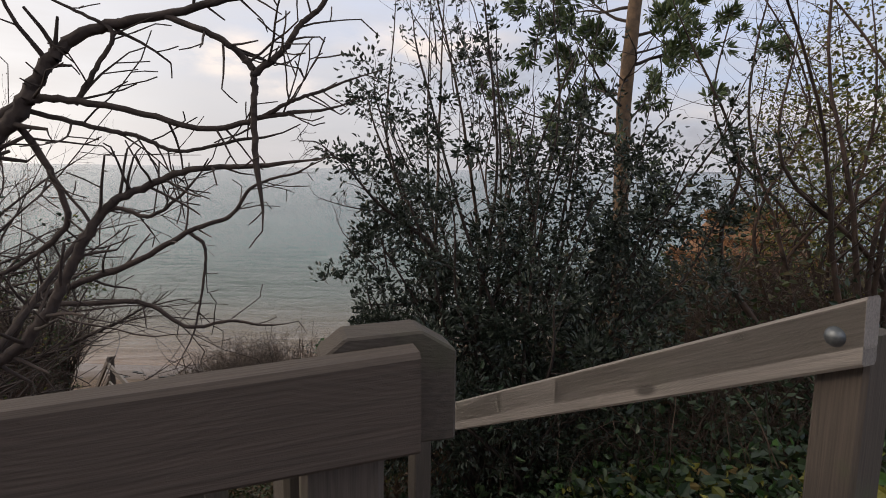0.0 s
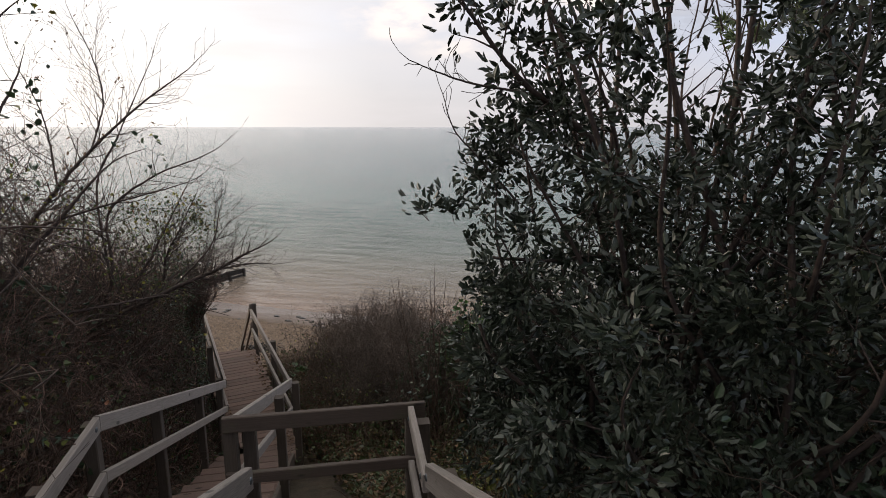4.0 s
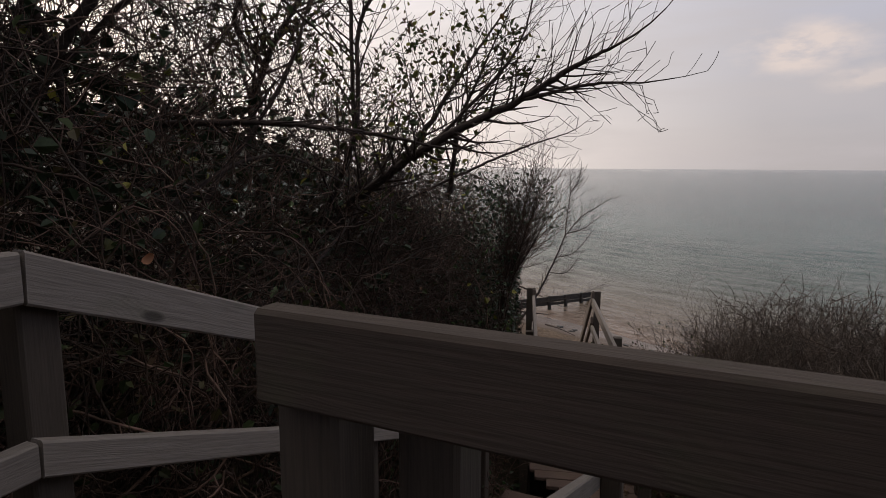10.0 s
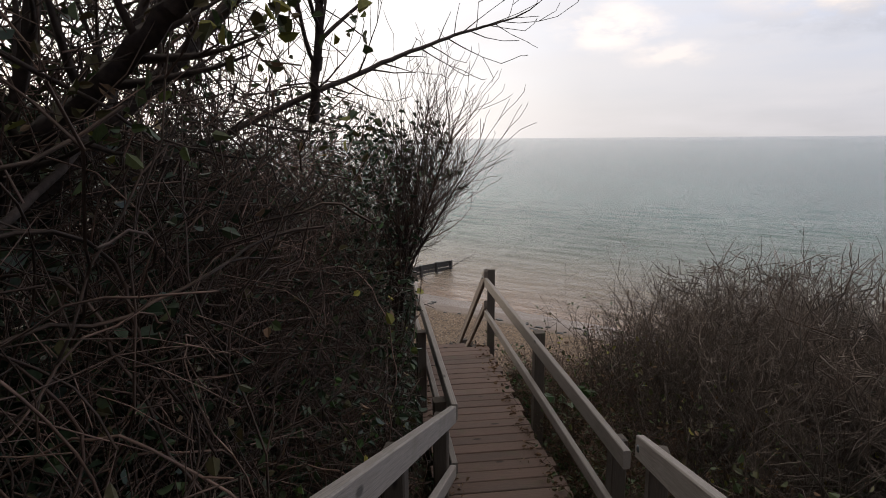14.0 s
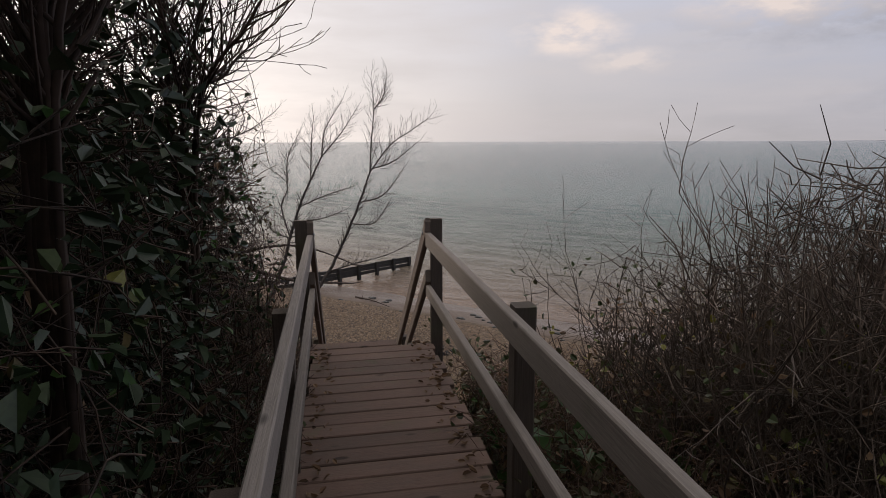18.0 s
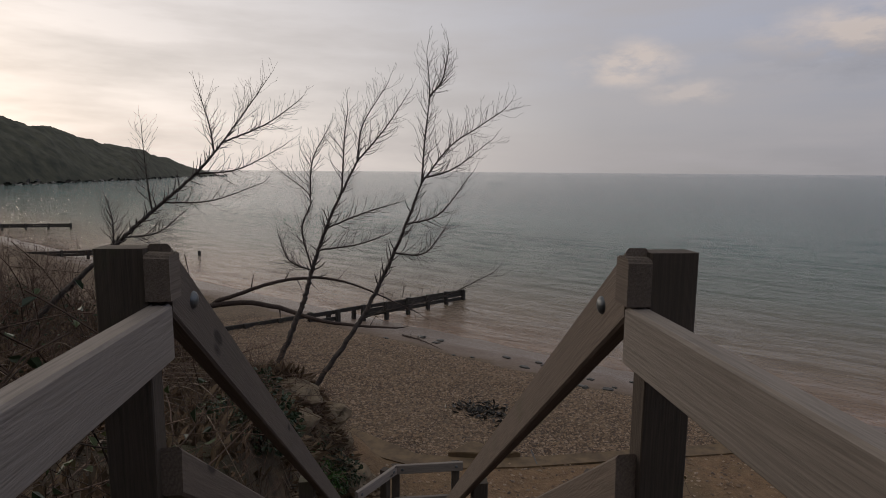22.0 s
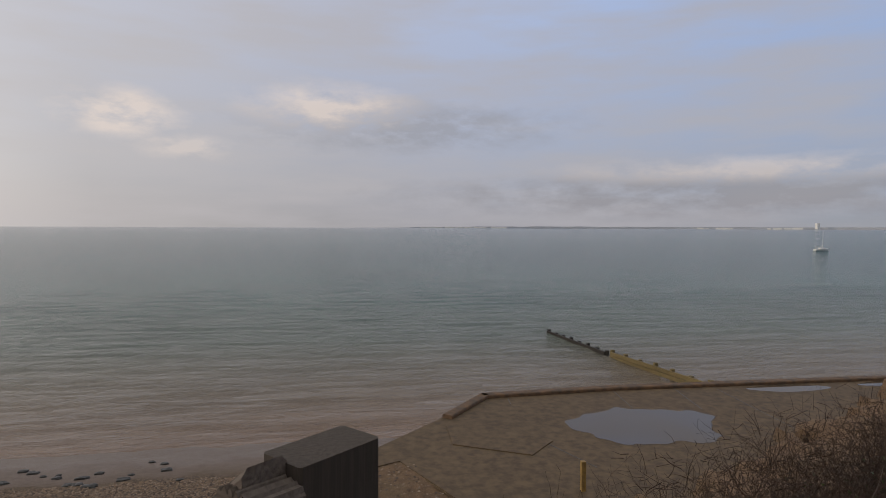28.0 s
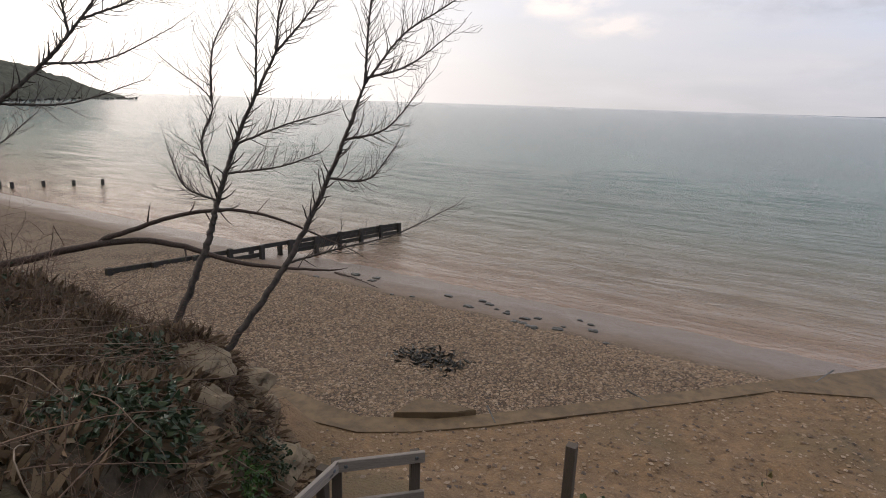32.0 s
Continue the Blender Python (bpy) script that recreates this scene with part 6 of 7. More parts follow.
# ---- thicket on the landward side: brambles, ivy and leaning trees ----
rng = random.Random(24)
wall = strip([(-2.6, 2.2), (-3.75, 4.3), (-4.35, 5.6), (-5.2, 7.4), (-6.35, 9.4)], 0.15, 1.9, (-1.5, -0.9, -0.6, -1.15, -2.6))
segs, ends = canes(rng, wall, 1000, 0.0042, 1.3, 5, 0.4, lean=0.9, step=0.07, wob=0.4)
segs += scrub(rng, wall, 420, 0.005, 10, 0.3, 0.34)[0]
face = strip([(-2.6, 2.2), (-3.75, 4.3), (-4.35, 5.6), (-5.2, 7.4), (-6.35, 9.4)], 0.12, 0.8, (-1.7, -1.2, -1.0, -1.5, -2.7))
tangle = brush(rng, wall, 2200, 0.0028, 0.34, 0.2) + brush(rng, face, 3000, 0.0026, 0.34, 0.1)
rest, fe = canes(rng, face, 520, 0.0062, 1.6, 6, 0.5, lean=1.1, step=0.07, wob=0.42)
tangle += rest
top = strip([(-3.9, 4.0), (-4.5, 5.6), (-5.2, 6.9)], 0.15, 1.5, (-0.35, -0.2, -0.75))
segs += brush(rng, top, 4200, 0.0034, 0.36, 0.5) + canes(rng, top, 160, 0.007, 1.0, 5, 0.5, lean=0.9, step=0.08, wob=0.4)[0]
ends += fe
# darker twigs and ivy behind paler front twigs put depth shade into colour
bt = plant("bramble_thicket", (-5.2, 6.2, -4.2), "wall of tangled dry bramble canes beside the middle stairs", "brambles", segs, TWIG,
      [("leaves", LEAF_BRAMBLE, leaves_on(ends, rng, 5200, 0.055), 0.7), ("yellow_green_leaves", LEAF_YELLOW, leaves_on([e for e in ends if e[0][2] > -2.6], rng, 900, 0.045), 0.7), ("brown_leaves", LEAF_BROWN, leaves_on(ends, rng, 420, 0.06), 0.6), ("dark_leaves", LEAF_IVY, joined(litter(rng, wall, 5000, 0.065, 2.3), litter(rng, strip([(-2.6, 2.2), (-3.75, 4.3), (-4.35, 5.6), (-5.2, 7.4), (-6.35, 9.4)], 0.65, 1.5, (-1, -1, -1, -1, -1)), 16000, 0.085, 1.9)), 0.75)], kind="stuff", sides=3)
clear(tangle, [])
put("tangled_twigs", tubes("tangled_twigs", tangle, 3), TWIG_RED, bt, None, "reddish-brown tangled twigs")
rng = random.Random(25)
wall2 = strip([(-5.3, 7.6), (-6.3, 9.35), (-7.5, 10.6)], 0.12, 1.3, (-2.2, -2.9, -3.3))
segs, ends = canes(rng, wall2, 800, 0.0045, 1.1, 4, 0.4, lean=0.6, step=0.1, wob=0.28)
lv = joined(leaves_on(ends, rng, 9000, 0.052, 0.1, 0.5, -0.4), shell_leaves(rng, -6.9, 9.3, -3.9, 0.95, 1.5, 1.5, 8000, 0.058, 0.55, 0.45))
segs += brush(rng, wall2, 5000, 0.003, 0.3, 0.4)
over = strip([(-5.0, 7.4), (-5.7, 8.6), (-6.5, 9.6)], 0.3, 1.4, (-1.3, -1.9, -2.5))
segs += brush(rng, over, 3200, 0.0034, 0.34, 0.5)
lv = joined(lv, litter(rng, over, 2200, 0.05, 2.6))
plant("bramble_thicket", (-6.8, 9.4, -5.4), "leafy wall of dark brambles and ivy beside the deck", "brambles", segs, TWIG, [("leaves", LEAF_IVY, lv, 0.6), ("dry_leaves", LEAF_BROWN, leaves_on(ends, rng, 500, 0.06), 0.5), ("yellowing_leaves", LEAF_YELLOW, leaves_on(ends, rng, 420, 0.055), 0.7), ("fresh_leaves", LEAF_GREEN, leaves_on(ends, rng, 2400, 0.055), 0.6)], kind="stuff", sides=3)
rng = random.Random(26)
wall3 = strip([(-6.7, 9.7), (-7.5, 10.7), (-8.5, 11.85)], 0.05, 1.7, (-2.2, -2.6, -3.8))
segs, ends = canes(rng, wall3, 1100, 0.0042, 0.9, 4, 0.4, lean=0.7, step=0.1, wob=0.26)
segs += brush(rng, wall3, 5500, 0.0036, 0.36, 0.45)
lv = joined(leaves_on(ends, rng, 9500, 0.05, 0.08, 0.5, -0.3), litter(rng, wall3, 8000, 0.07, 2.2))
def under(p):
    return p[2] < -4.6 or p[1] < 11.75 + 0.27 * (-7.46 - p[0])


segs = [q for q in segs if under(q[1])]
lv = tuple(list(c) for c in zip(*[q for q in zip(*lv) if under(q[0])]))
ends = [e for e in ends if under(e[0])]
plant("bramble_thicket", (-8.3, 11.2, -5.8), "dark bramble thicket with leaves overhanging the deck rail", "brambles", segs, TWIG, [("leaves", LEAF_IVY, tuple(c[::2] for c in lv), 0.6), ("bramble_leaves", LEAF_BRAMBLE, tuple(c[1::2] for c in lv), 0.6), ("fresh_leaves", LEAF_GREEN, leaves_on(ends, rng, 350, 0.05), 0.7)], kind="stuff", sides=3)

rng = random.Random(27)
segs, ends = [], []
wb = (-6.4, 7.0, ground_at(-6.4, 7.0) - 0.1)
wk = dict(level=2, twig=0.75, chance=0.95, up=0.09, spread=0.65, step=0.075, wob=0.12, n=11, start=0.1, sprout=0.42)
limb(rng, [wb, (-5.9, 6.9, -3.0), (-5.2, 7.0, -2.53), (-4.68, 7.08, -2.27), (-4.2, 7.28, -2.05), (-3.95, 7.4, -1.9), (-3.75, 7.5, -1.8)], 0.045, 0.007, segs, ends, **{**wk, "twig": 0.5})
limb(rng, [(-4.2, 7.28, -2.05), (-3.85, 7.42, -1.99), (-3.6, 7.5, -2.0)], 0.012, 0.004, segs, ends, **{**wk, "twig": 0.4})
limb(rng, [(-4.68, 7.08, -2.27), (-4.3, 7.33, -1.8), (-4.22, 7.43, -1.4)], 0.012, 0.004, segs, ends, **wk)
limb(rng, [wb, (-6.4, 6.7, -2.3), (-6.23, 6.74, -1.68), (-5.91, 6.95, -1.15), (-5.58, 7.13, -0.74), (-5.11, 7.37, -0.27), (-4.67, 7.57, 0.08)], 0.038, 0.006, segs, ends, **wk)
limb(rng, [(-5.58, 7.13, -0.74), (-5.49, 7.28, -0.21), (-5.63, 7.34, 0.26), (-5.85, 7.36, 0.67)], 0.014, 0.005, segs, ends, **wk)
limb(rng, [(-5.91, 6.95, -1.15), (-6.12, 7.06, -0.38), (-6.44, 7.09, 0.21)], 0.016, 0.005, segs, ends, **wk)
limb(rng, [(-5.9, 6.9, -3.0), (-5.35, 6.96, -2.2), (-5.37, 7.04, -1.45), (-4.93, 7.26, -1.04), (-4.44, 7.44, -0.83)], 0.024, 0.006, segs, ends, **wk)
limb(rng, [(-5.35, 6.96, -2.2), (-5.5, 7.06, -1.16), (-5.3, 7.25, -0.57), (-5.04, 7.48, 0.14)], 0.018, 0.005, segs, ends, **wk)
limb(rng, [(-5.9, 6.9, -3.0), (-5.6, 8.0, -2.5), (-5.35, 8.55, -2.25), (-5.15, 8.9, -2.12)], 0.016, 0.004, segs, ends, **{**wk, "twig": 0.4})
limb(rng, [(-6.23, 6.74, -1.68), (-5.6, 6.3, -1.5), (-4.8, 6.4, -1.25), (-4.3, 6.7, -1.1)], 0.02, 0.006, segs, ends, **wk)
limb(rng, [(-5.9, 5.0, -2.5), (-5.4, 5.5, -2.25), (-4.89, 5.94, -2.2), (-4.65, 6.5, -2.22), (-4.6, 7.1, -2.3)], 0.024, 0.007, segs, ends, **{**wk, "twig": 0.5})
limb(rng, [(-5.6, 8.0, -2.6), (-5.4, 7.9, -2.1), (-5.2, 7.9, -1.8), (-5.05, 7.95, -1.5)], 0.026, 0.006, segs, ends, **wk)
limb(rng, [(-5.9, 6.9, -3.0), (-5.5, 7.5, -2.3), (-5.35, 7.9, -1.7), (-5.3, 8.3, -1.2)], 0.03, 0.006, segs, ends, **wk)
clear(segs, ends, 0.6, 2.05)
plant("leaning_tree", wb, "bare tree leaning across the stairs with a few withered leaves", "tree", segs, BARK, [("withered_leaves", LEAF_BROWN, leaves_on([e for e in ends if e[0][0] < -4.9 and e[0][1] < 8.3], rng, 330, 0.04), 0.5), ("green_leaves", LEAF_BRAMBLE, leaves_on([e for e in ends if e[0][2] < -1.4 and e[0][0] < -4.7 and e[0][1] < 8.2], rng, 1700, 0.045), 0.6), ("yellow_leaves", LEAF_YELLOW, leaves_on([e for e in ends if e[0][2] < -1.2 and e[0][0] < -4.6 and e[0][1] < 8.2], rng, 480, 0.045), 0.7)], wood_name="trunk", head=2.05)
segs, ends = [], []
wb = (-5.6, 4.6, ground_at(-5.6, 4.6) - 0.1)
for t in ((-4.6, 5.0, -0.6), (-4.2, 4.4, 0.3), (-4.9, 5.6, 0.1), (-5.0, 4.8, 0.9), (-4.3, 3.9, -0.5), (-5.2, 5.9, -0.3), (-5.4, 5.4, 0.6), (-4.7, 3.6, 0.5), (-5.9, 4.1, 0.9), (-4.4, 5.9, -1.0)):
    t = V(*t)
    limb(rng, [wb, V(*wb).lerp(t, 0.5) + V(0, 0, 0.2), t], 0.05, 0.012, segs, ends, level=2, twig=0.9, chance=0.65, up=0.03, spread=0.95, step=0.1, wob=0.25, n=12, start=0.2)
clear(segs, ends)
plant("thorn_tree", wb, "dense tangled thorn tree behind the middle landing", "tree", segs, BARK,
      [("ivy_leaves", LEAF_IVY, joined(shell_leaves(rng, -5.0, 3.7, -1.9, 1.0, 1.0, 1.6, 3500, 0.075, 0.6, 0.5), leaves_on(ends, rng, 900, 0.06)), 0.7), ("yellow_leaves", LEAF_YELLOW, leaves_on(ends, rng, 160, 0.06), 0.7)], wood_name="trunk")
rng = random.Random(271)
old = thing("elder_bush", gz0(-4.75, 5.4), "old grey-barked elder with crooked boughs among the brambles", "shrub")
for pts, r in (([(-4.75, 5.4, -4.0), (-4.5, 5.3, -2.9), (-4.45, 5.2, -2.0), (-4.3, 4.9, -1.2), (-4.0, 4.7, -0.5)], 0.034), ([(-4.6, 5.4, -3.2), (-4.65, 5.9, -2.5), (-4.6, 6.3, -1.9), (-4.75, 6.6, -1.2)], 0.026),
               ([(-4.5, 5.3, -2.9), (-4.3, 5.7, -2.5), (-4.45, 6.2, -2.35), (-4.7, 6.9, -2.6)], 0.02), ([(-4.6, 5.6, -3.4), (-4.5, 6.2, -3.1), (-4.85, 6.9, -2.7), (-5.2, 7.4, -2.1)], 0.022),
               ([(-4.45, 5.2, -2.0), (-4.3, 5.6, -1.6), (-4.35, 6.1, -1.55), (-4.6, 6.6, -1.7)], 0.018), ([(-4.8, 5.2, -3.5), (-4.35, 4.7, -2.9), (-4.1, 4.4, -2.2), (-4.2, 4.0, -1.5)], 0.026)):
    segs, ends = [], []
    limb(rng, [V(*q) + V(-0.55, 0.1, 0) for q in pts], r * 0.8, r * 0.25, segs, ends, level=1, twig=0.45, chance=0.5, up=0.02, spread=0.9, step=0.07, wob=0.24, n=9, start=0.25, sprout=0.4)
    clear(segs, ends)
    put("bough", tubes("bough", segs, 6), BARK, old)

vs, fs = [], []
for i in range(9):
    u = i / 8
    for j in range(7):
        v = j / 3 - 1
        w = 0.026 * math.sin(math.pi * min(1, u * 0.93 + 0.05)) ** 0.75 * (1 + 0.14 * math.sin(9 * u + 2 * j))
        vs.append(0.58 * V(v * w, 0.07 * u - 0.035, 0.016 * v * v * (0.4 + u) + 0.02 * (u - 0.5) ** 2 * 3 + 0.002 * math.sin(11 * u + 5 * v)))
fs = [[i * 7 + j, i * 7 + j + 1, i * 7 + j + 8, i * 7 + j + 7] for i in range(8) for j in range(6)]
turn = pose(-3.90, 5.36, -2.682, 62, 48, 38)
put("withered_leaf", quads("withered_leaf", np.array([(turn @ q)[:] for q in vs]), fs, True), LEAF_WITHERED, old, None, "large withered orange-brown leaf caught in the twigs")

# a trailing spray over the rail behind the landing
rng = random.Random(272)
spray = thing("bramble_spray", (-3.95, 4.7, -2.4), "bramble spray with broad dark leaves trailing over the rail", "brambles")
for pts in ([(-4.2, 4.55, -2.35), (-3.9, 4.62, -2.47), (-3.62, 4.66, -2.545), (-3.56, 4.74, -2.62), (-3.545, 4.77, -2.72), (-3.55, 4.80, -2.83), (-3.555, 4.82, -2.90)], [(-4.2, 4.6, -2.5), (-3.9, 4.69, -2.44), (-3.7, 4.68, -2.52), (-3.6, 4.60, -2.55)]):
    segs, ends = [], []
    limb(rng, pts, 0.004, 0.002, segs, ends, level=0, twig=0.06, chance=0.25, n=5)
    put("cane", tubes("cane", segs, 5), TWIG, spray)
for k, (x, y, z) in enumerate([(-3.60, 4.64, -2.545), (-3.60, 4.69, -2.56), (-3.58, 4.70, -2.595), (-3.57, 4.745, -2.60), (-3.55, 4.735, -2.64), (-3.545, 4.735, -2.68), (-3.56, 4.77, -2.69), (-3.55, 4.79, -2.83), (-3.55, 4.815, -2.87), (-3.56, 4.83, -2.89), (-3.64, 4.60, -2.54), (-3.66, 4.66, -2.56), (-3.9, 4.69, -2.42), (-3.85, 4.64, -2.46)]):
    a = rng.uniform(0, 6.28)
    put("leaf", leaf_mesh("leaf", [(x, y, z)], [(math.cos(a), math.sin(a), rng.uniform(-0.9, -0.1))], [rng.uniform(0.045, 0.065)], 0.72, 0.1, np.random.default_rng(90 + k)), LEAF_IVY, spray)
LEAF_RED = leaf_mat("scarlet_leaf", (0.42, 0.045, 0.025), (0.34, 0.04, 0.02), rough=0.5)
put("red_leaf", leaf_mesh("red_leaf", [(-3.62, 4.755, -2.575)], [(0.3, 0.5, 0.6)], [0.034], 0.75, 0.15, np.random.default_rng(7)), LEAF_RED, spray, None, "scarlet autumn leaf")

# small bare shrub by the end of the thicket, leaning over the head of the deck
for bx, by, lo, hi, n in ((-6.45, 9.45, (-0.2, -0.35), (0.88, 0.6), 13), (-7.2, 10.3, (-0.3, -0.5), (0.8, 0.6), 8)):
    bz = ground_at(bx, by) - 0.1
    th = thing("bare_shrub", (bx, by, bz), "fine-twigged bare shrub at the edge of the thicket", "shrub", "bare shrubs")
    for k in range(n):
        segs, ends = [], []
        f = rng.random()
        t = V(bx + lo[0] + (hi[0] - lo[0]) * f, by + rng.uniform(lo[1], hi[1]), -2.32 - 0.3 * f - rng.random() ** 2 * 1.1)
        limb(rng, [(bx, by, bz), (bx + 0.15 * f, by, -3.9), V(bx, by, -3.6).lerp(t, 0.55) + V(0.05, 0, -0.05), t], 0.014, 0.003, segs, ends, level=2, twig=0.6, chance=1.0, up=0.15, spread=0.5, step=0.08, n=14, start=0.35, sprout=0.6)
        clear(segs, ends, 0.6, 2.0)
        if segs:
            put("stem", tubes("stem", segs, 4), TWIG, th)

# ---- bank above the beach: grass, dead stems, three bare trees ----
rng = random.Random(28)


def bare_bank_tree(limbs, label, r, seed, by=(0.09, 0, -0.18)):
    """A leaning tree: its trunk first, then its boughs, each through a few places."""
    rg = random.Random(seed)
    limbs = [[V(*p) + V(*by) for p in pts] for pts in limbs]
    th = thing("bank_tree", limbs[0][0], label, "tree", "bare bank trees")
    for k, pts in enumerate(limbs):
        sg, en = [], []
        limb(rg, pts, r if k == 0 else 0.017, 0.016 if k == 0 else 0.005, sg, en, level=2, twig=0.46 if k else 0.4, chance=1.0, up=0.15, spread=0.62, step=0.07, wob=0.2, n=21, start=0.45 if k == 0 else 0.08, sprout=0.42, taper=0.7)
        put("bough" if k else "trunk", tubes("bough", sg, 5), BARK_PALE, th)
    return th


def gz(x, y, dz=-0.15):
    return (x, y, ground_at(x, y) + dz)


bare_bank_tree(([(-14.75, 17.6, -7.95), (-14.08, 18.29, -6.57), (-13.65, 18.7, -5.36), (-13.37, 18.97, -4.36)], [(-13.37, 18.97, -4.36), (-13.04, 19.27, -3.79), (-12.69, 19.57, -3.47), (-12.37, 19.85, -3.18)],
                [(-13.37, 18.97, -4.36), (-13.34, 19.02, -3.63), (-13.3, 19.08, -2.98), (-13.35, 19.07, -2.37)], [(-13.3, 19.08, -3.0), (-13.15, 19.21, -2.74), (-13.09, 19.3, -2.29)],
                [(-14.08, 18.29, -6.57), (-13.63, 18.68, -6.4), (-13.05, 19.17, -6.21), (-12.45, 19.69, -5.83)], [(-13.37, 18.97, -4.3), (-12.97, 19.32, -4.12), (-12.56, 19.67, -3.71)],
                [(-13.7, 18.66, -5.5), (-13.32, 18.97, -5.5), (-13.07, 19.19, -5.11)], [(-13.56, 18.79, -5.03), (-13.14, 19.14, -4.86), (-12.77, 19.47, -4.24)]), "slender bare tree leaning out over the shingle", 0.05, 31, (0.23, 0.11, -0.12))
bare_bank_tree(([(-15.6, 17.6, -7.85), (-15.18, 18.01, -6.5), (-14.98, 18.15, -5.73), (-14.72, 18.34, -4.85), (-14.36, 18.61, -3.94)], [(-14.36, 18.61, -3.94), (-14.27, 18.66, -3.35), (-13.96, 18.89, -2.73)],
                [(-14.36, 18.61, -3.94), (-14.01, 18.88, -3.43), (-13.74, 19.08, -2.94)], [(-14.99, 18.14, -5.76), (-15.09, 18.03, -5.06), (-14.97, 18.12, -4.54), (-15.32, 17.81, -4.11)], [(-14.97, 18.12, -4.54), (-14.92, 18.14, -3.94), (-14.73, 18.28, -3.47)],
                [(-14.57, 18.45, -4.45), (-14.51, 18.47, -3.6), (-14.45, 18.5, -3.1)], [(-14.79, 18.29, -5.06), (-14.31, 18.68, -4.8), (-13.87, 19.04, -4.63)], [(-15.0, 18.14, -5.78), (-15.28, 17.89, -5.59), (-15.4, 17.78, -5.15)],
                [(-14.87, 18.23, -5.42), (-14.39, 18.63, -5.33), (-14.02, 18.93, -5.16)]), "pale-barked bare tree leaning from the bank edge", 0.055, 32, (0.18, 0.07, -0.2))
bare_bank_tree(([(-19.5, 14.9, -7.6), (-18.66, 15.61, -6.45), (-18.04, 16.11, -5.74), (-17.4, 16.63, -5.0), (-16.66, 17.22, -4.19), (-16.29, 17.52, -3.66)], [(-16.29, 17.52, -3.66), (-15.99, 17.75, -3.17), (-15.69, 17.98, -2.66)],
                [(-16.29, 17.52, -3.66), (-15.72, 17.98, -3.35), (-15.28, 18.33, -2.96)], [(-16.4, 17.43, -3.83), (-16.44, 17.38, -3.35), (-16.55, 17.27, -2.78)], [(-17.25, 16.75, -4.85), (-17.28, 16.7, -4.19), (-17.29, 16.67, -3.48)],
                [(-17.1, 16.88, -4.68), (-16.47, 17.39, -4.64), (-15.8, 17.95, -4.33)], [(-17.78, 16.32, -5.46), (-17.76, 16.32, -5.0), (-17.8, 16.28, -4.68)], [(-16.66, 17.22, -4.19), (-16.1, 17.69, -4.1), (-15.5, 18.18, -3.7)],
                [(-17.63, 16.44, -5.28), (-17.2, 16.8, -5.19), (-16.83, 17.1, -4.82)]), "bare tree leaning low over the grassy bank", 0.06, 33)
# fallen dead tree
segs, ends = [], []
limb(rng, [gz(-22.5, 18.6, 0.5), (-19.8, 20.2, -7.6), (-17.5, 21.0, -7.9), (-15.9, 21.6, -7.9)], 0.09, 0.02, segs, ends, level=1, twig=0.5, chance=0.25, up=0.05)
limb(rng, [(-20.4, 19.9, -7.6), (-18.6, 20.6, -6.95), (-17.2, 21.2, -6.9), (-15.6, 21.9, -7.5)], 0.06, 0.012, segs, ends, level=1, twig=0.6, chance=0.35, up=0.05)
plant("fallen_tree", gz(-22.5, 18.6, 0.3), "dead fallen tree reaching out from the bank over the beach", "tree", segs, BARK, sides=6, wood_name="trunk")

bank = strip([(-9.6, 13.2), (-12.6, 15.6), (-13.9, 17.4), (-15.2, 18.1), (-18.0, 18.4), (-24, 18.6)], 0.0, 4.5, (-6.2, -6.9, -7.3, -7.4, -7.3, -7.2))
nseg, nend = [], []
tuft_p, tuft_w, tuft_s = [], [], []
for _ in range(1700):
    x, y, z, h = bank(rng)
    for _ in range(9):
        w = unit(rng)
        tuft_p.append((x + w.x * 0.08, y + w.y * 0.08, z))
        tuft_w.append((w.x * 0.8, w.y * 0.8, 1))
        tuft_s.append(rng.uniform(0.08, 0.26))
edge = strip([(-12.2, 15.4), (-13.6, 17.0), (-14.4, 18.2), (-15.4, 18.6), (-18.0, 18.9), (-24, 19.0)], -0.9, 0.9, (-7, -7.2, -7.4, -7.5, -7.4, -7.3))
for _ in range(1300):
    x, y, z, h = edge(rng)
    for _ in range(9):
        w = unit(rng)
        tuft_p.append((x + w.x * 0.1, y + w.y * 0.1, z + 0.02))
        tuft_w.append((w.x + 0.2, w.y + 0.3, rng.uniform(-0.5, 0.6)))
        tuft_s.append(rng.uniform(0.08, 0.24))
stalk = []
for _ in range(1300):
    x, y, z, h = bank(rng)
    grow(rng, (x, y, z), (rng.uniform(-0.7, 0.9), rng.uniform(-0.7, 0.7), rng.uniform(0.1, 0.7)), rng.uniform(0.3, 1.0), 0.005, 1, stalk, nend, 0.12, 0.15, -0.02, 0.7, 0.3)
for _ in range(420):
    x, y, z, h = bank(rng)
    a = rng.uniform(0, 6.28)
    grow(rng, (x, y, z + 0.1), (math.cos(a), math.sin(a), rng.uniform(-0.05, 0.35)), rng.uniform(0.7, 1.9), 0.009, 1, stalk, nend, 0.14, 0.1, -0.03, 0.5, 0.2)
stalk += scrub(rng, strip([(-10.0, 13.9), (-12.9, 16.2), (-14.2, 17.9), (-16.2, 18.2), (-19, 18.5)], 0.0, 2.4, (-6.6, -7.1, -7.35, -7.4, -7.3)), 420, 0.0045, 7, 0.22)[0]
